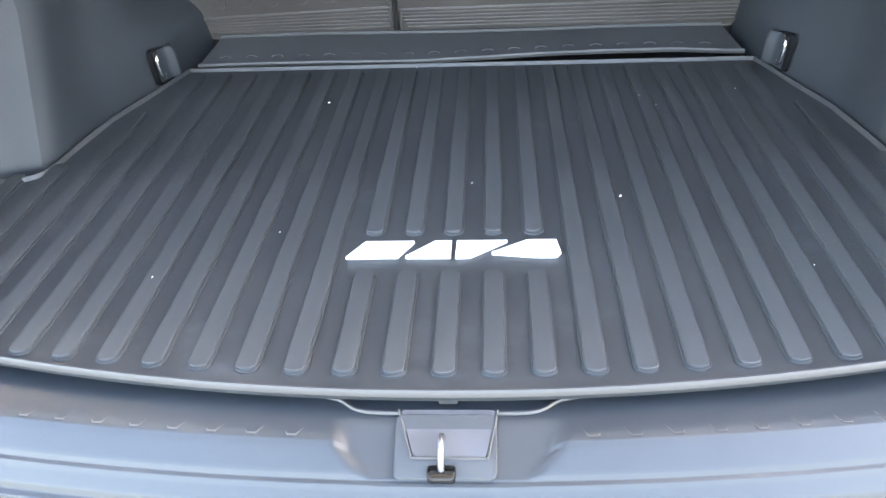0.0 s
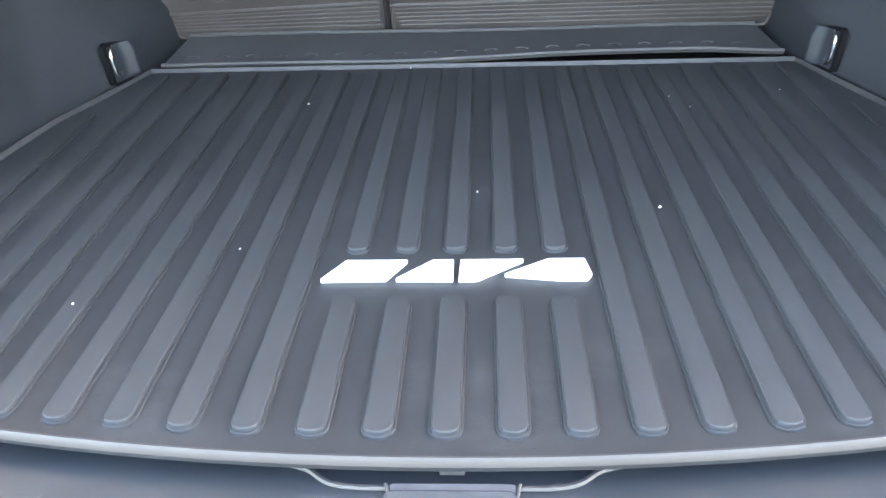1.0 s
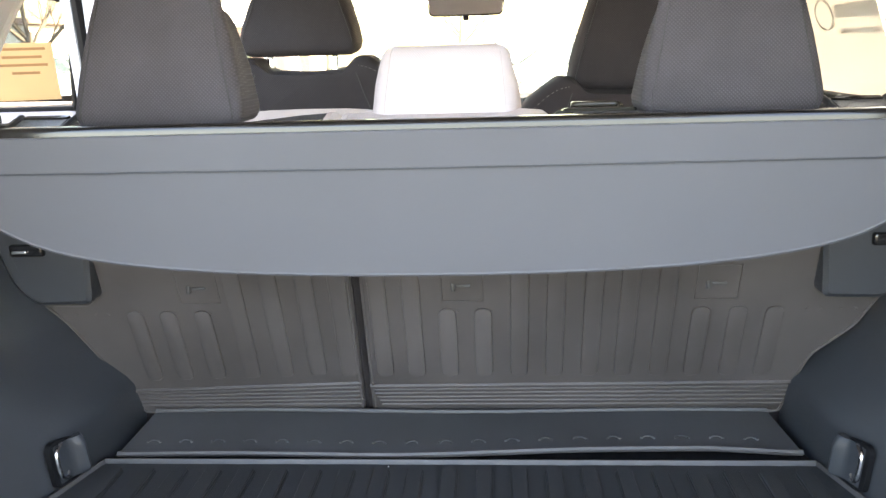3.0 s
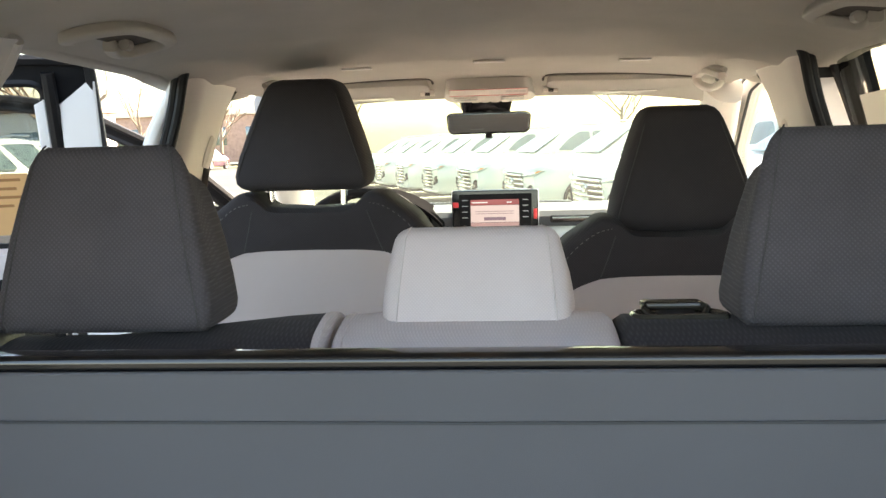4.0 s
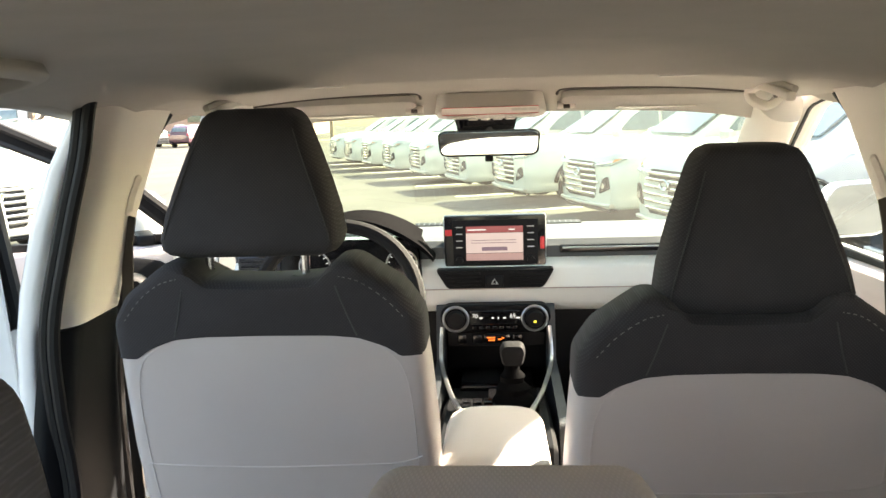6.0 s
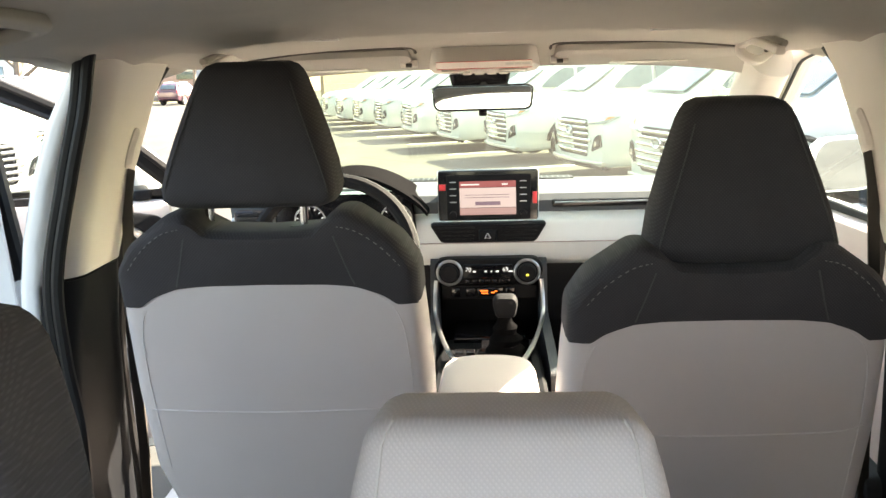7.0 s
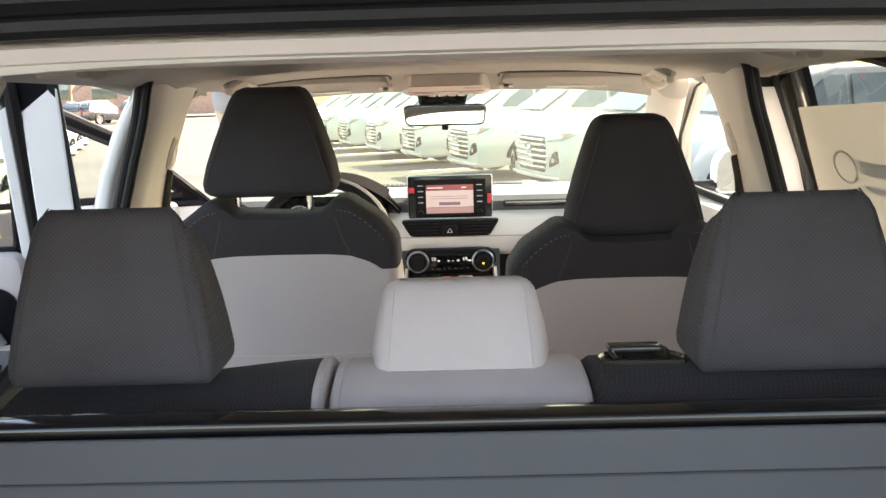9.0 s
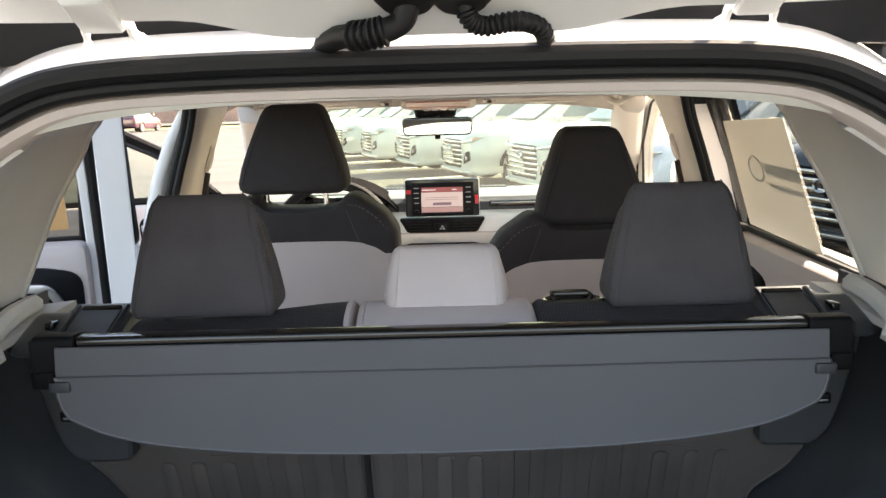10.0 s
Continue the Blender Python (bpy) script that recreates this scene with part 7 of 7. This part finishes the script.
                strip(bm, [(s * 0.93, y + r * math.cos(a), 0.36 + r * math.sin(a)) for r in (0.05, 0.15, 0.235)], 0.05, 0.02)
                part("spoke", bm, M_SILVER, wh)
            bm = B()
            tube(bm, [(s * 0.935, y + 0.41 * math.cos(a), 0.36 + 0.41 * math.sin(a)) for a in [math.pi * (0.02 + 0.96 * k / 14) for k in range(15)]], 0.035, 6)
            part("arch_trim", bm, M_BLACK, car)
        bm = B()
        slab(bm, rounded([(0.70, 0.90), (0.86, 0.90), (0.84, 1.06), (0.70, 1.06)], 0.03), 0.05, lambda u, v, d: (s * u, 2.30 - 0.25 * (u - 0.7) + d, v), 0.006)
        part("tail_lamp", bm, M_RED, car)
        bm = B()
        tube(bm, [(s * 0.60, -0.1, 1.72), (s * 0.61, 0.6, 1.745), (s * 0.60, 1.5, 1.71)], 0.02, 6)
        part("roof_rail", bm, M_SILVER, car)
    # grille with bright bars
    bm = B()
    slab(bm, rounded([(-0.44, 0.34), (0.44, 0.34), (0.56, 0.56), (0.42, 0.84), (-0.42, 0.84), (-0.56, 0.56)], 0.04), 0.06, lambda u, v, d: (u, -2.355 - d + 0.16 * u * u, v), 0.01)
    gr = part("grille", bm, M_BLACK, car, "black grille")
    for z, w in ((0.41, 0.46), (0.49, 0.51), (0.57, 0.55), (0.65, 0.51), (0.73, 0.465), (0.80, 0.43)):
        bm = B()
        strip(bm, [(x, -2.425 + 0.16 * x * x, z) for x in (-w, -w * 0.8, -w / 2, 0, w / 2, w * 0.8, w)], 0.045, 0.042)
        part("grille_bar", bm, M_CHROME, gr, "chrome grille bar")
    bm = B()
    tube(bm, [(0.085 * math.cos(a), -2.455, 0.69 + 0.055 * math.sin(a)) for a in [2 * math.pi * k / 20 for k in range(20)]], 0.012, 6, closed=True)
    part("badge_ring", bm, M_CHROME, gr)
    bm = B()
    strip(bm, [(x, -2.41 + 0.16 * x * x, 0.27) for x in (-0.8, -0.4, 0, 0.4, 0.8)], 0.08, 0.04)
    part("bumper_lip", bm, M_SILVER, car, "silver bumper lip")
    bm = B()
    strip(bm, [(x, -2.33 + 0.16 * x * x, 0.22) for x in (-0.75, -0.4, 0, 0.4, 0.75)], 0.10, 0.08)
    part("lower_intake", bm, M_BLACK, car)
    return car


def stand(x, y, heading):
    """Pose of a car whose nose points along heading (degrees from -y, turning to -x positive)."""
    return Matrix.Translation((x, y, ground_z(y))) @ Matrix.Rotation(radians(-heading), 4, "Z") @ Matrix.Rotation(math.atan(SLOPE * math.cos(radians(heading))), 4, "X")


NOSE = 2.40
row_suv = None
HEADING = 71
hv = Vector((-math.sin(radians(HEADING)), -math.cos(radians(HEADING)), 0))
for k in range(0, 9):
    nose = Vector((1.15, 12.2, 0)) + Vector((-1.05, 2.75, 0)) * (k - 1) - Vector((0.38 if k == 0 else 0, 0, 0))
    c = nose - hv * NOSE
    m = stand(c.x, c.y, HEADING)
    if row_suv is None:
        row_suv = suv(M_CARWHITE, "white parked SUV with chrome-barred grille", "row of parked SUVs", m)
    else:
        copy_thing(row_suv, m)
for k in range(-1, 8):
    n0 = Vector((1.15, 12.2, 0)) + Vector((-1.05, 2.75, 0)) * (k - 0.5)
    line(n0.x + hv.x * 0.4, n0.y + hv.y * 0.4, n0.x - hv.x * 4.6, n0.y - hv.y * 4.6)
# a second row, seen through the open side doors
for k in range(-2, 6):
    n2 = Vector((-6.9 - 1.02 * k, 12.3 + 2.7 * k, 0))
    copy_thing(row_suv, stand(n2.x - 0.80 * NOSE, n2.y + 0.60 * NOSE, -53))
near = Vector((1.15, 12.2, 0)) + Vector((-1.05, 2.75, 0)) * -2 - hv * NOSE
suv(M_CARDARK, "black parked SUV with chrome grille bars at the row's near end", "row of parked SUVs", stand(near.x, near.y, HEADING))
for x, y, h, pt, lb in ((-27.5, 66.0, 200, M_CARDARK, "dark car parked far across the lot"), (-24.0, 65.0, 185, M_CARRED, "dark maroon car parked far across the lot"), (-29.0, 66.0, 180, M_CARDARK, "dark car parked far across the lot"), (-34.0, 64.0, 180, M_CARWHITE, "white car parked far across the lot")):
    suv(pt, lb, "", stand(x, y, h))
for k in range(-2, 6):
    line(-6.6 - 1.02 * k, 10.7 + 2.7 * k, -10.2 - 1.02 * k, 13.4 + 2.7 * k)

# low brick building and bare trees beyond the lot
bld = thing("far_building", "low brick building with flat roof beyond the lot", "building")
bm = B()
box(bm, -60, -18, 82, 92, ground_z(62), 3.6, 0.1)
part("wall", bm, M_BRICK, bld)
bm = B()
box(bm, -60.4, -17.6, 81.6, 92.4, 3.6, 4.1, 0.1)
part("roof_edge", bm, M_PILLAR, bld)
for k in range(9):
    bm = B()
    box(bm, -57 + 4.4 * k, -54.6 + 4.4 * k, 81.9, 82.1, 0.6, 2.4, 0.02)
    w = part("window", bm, M_DKGLASS, bld)


def bare_tree(x, y, h, seed):
    rnd = random.Random(seed)
    t = thing("bare_tree", "leafless winter tree at the edge of the lot", "tree", "bare trees")
    bm = B()
    z0 = ground_z(y)

    def branch(p, d, length, r, depth, bm):
        pts, q = [p], p
        for k in range(3):
            d = (d + Vector((rnd.uniform(-0.25, 0.25), rnd.uniform(-0.25, 0.25), rnd.uniform(-0.05, 0.2)))).normalized()
            q = q + d * length / 3
            pts.append(q)
        tube(bm, pts, [r, r * 0.85, r * 0.7, r * 0.5], 5)
        if depth:
            for k in range(4):
                base = pts[1 + k % 3]
                nd = (d + Vector((rnd.uniform(-1, 1), rnd.uniform(-1, 1), rnd.uniform(0.0, 0.7)))).normalized()
                branch(base, nd, length * 0.62, r * 0.5, depth - 1, bm)

    tr = B()
    tube(tr, [Vector((x, y, z0 - 0.1)), Vector((x, y, z0 + h * 0.2)), Vector((x + 0.1, y, z0 + h * 0.4))], [0.22, 0.17, 0.13], 8)
    part("trunk", tr, M_BARK, t)
    for k in range(5):
        branch(Vector((x + 0.05, y, z0 + h * (0.25 + 0.035 * k))), Vector((math.cos(k * 1.3), math.sin(k * 1.3), 0.9)).normalized(), h * 0.42, 0.09, 2, bm)
    part("crown", bm, M_BARK, t)


for i, (x, y, h) in enumerate(((-17.5, 31, 7), (-26, 74, 9), (-34, 75, 10), (-44, 73, 9), (-15, 76, 11), (-3, 75, 10), (-58, 74, 10), (10, 76, 11))):
    bare_tree(x, y, h, i)
verge = thing("grass_verge", "dull winter grass strip behind the lot", "grass", kind="structure")
bm = B()
bm.faces.new([bm.verts.new((x, y, ground_z(y) + 0.03)) for x, y in ((-120, 70), (120, 70), (120, 80), (-120, 80))])
part("grass", bm, M_LAWN, verge, smooth=0)

# pale low building past the side row
shed = thing("pale_building", "pale low building with dark windows past the lot", "building")
bm = B()
box(bm, -44, -27, 48, 56, ground_z(52) - 0.2, 3.2, 0.1)
part("wall", bm, M_PILLAR, shed)
bm = B()
box(bm, -44.4, -26.6, 47.6, 56.4, 3.2, 3.6, 0.1)
part("roof", bm, M_BRICK, shed)
for k in range(5):
    bm = B()
    box(bm, -42.5 + 3.2 * k, -40.8 + 3.2 * k, 47.9, 48.1, 0.6, 2.0, 0.02)
    part("window", bm, M_DKGLASS, shed)
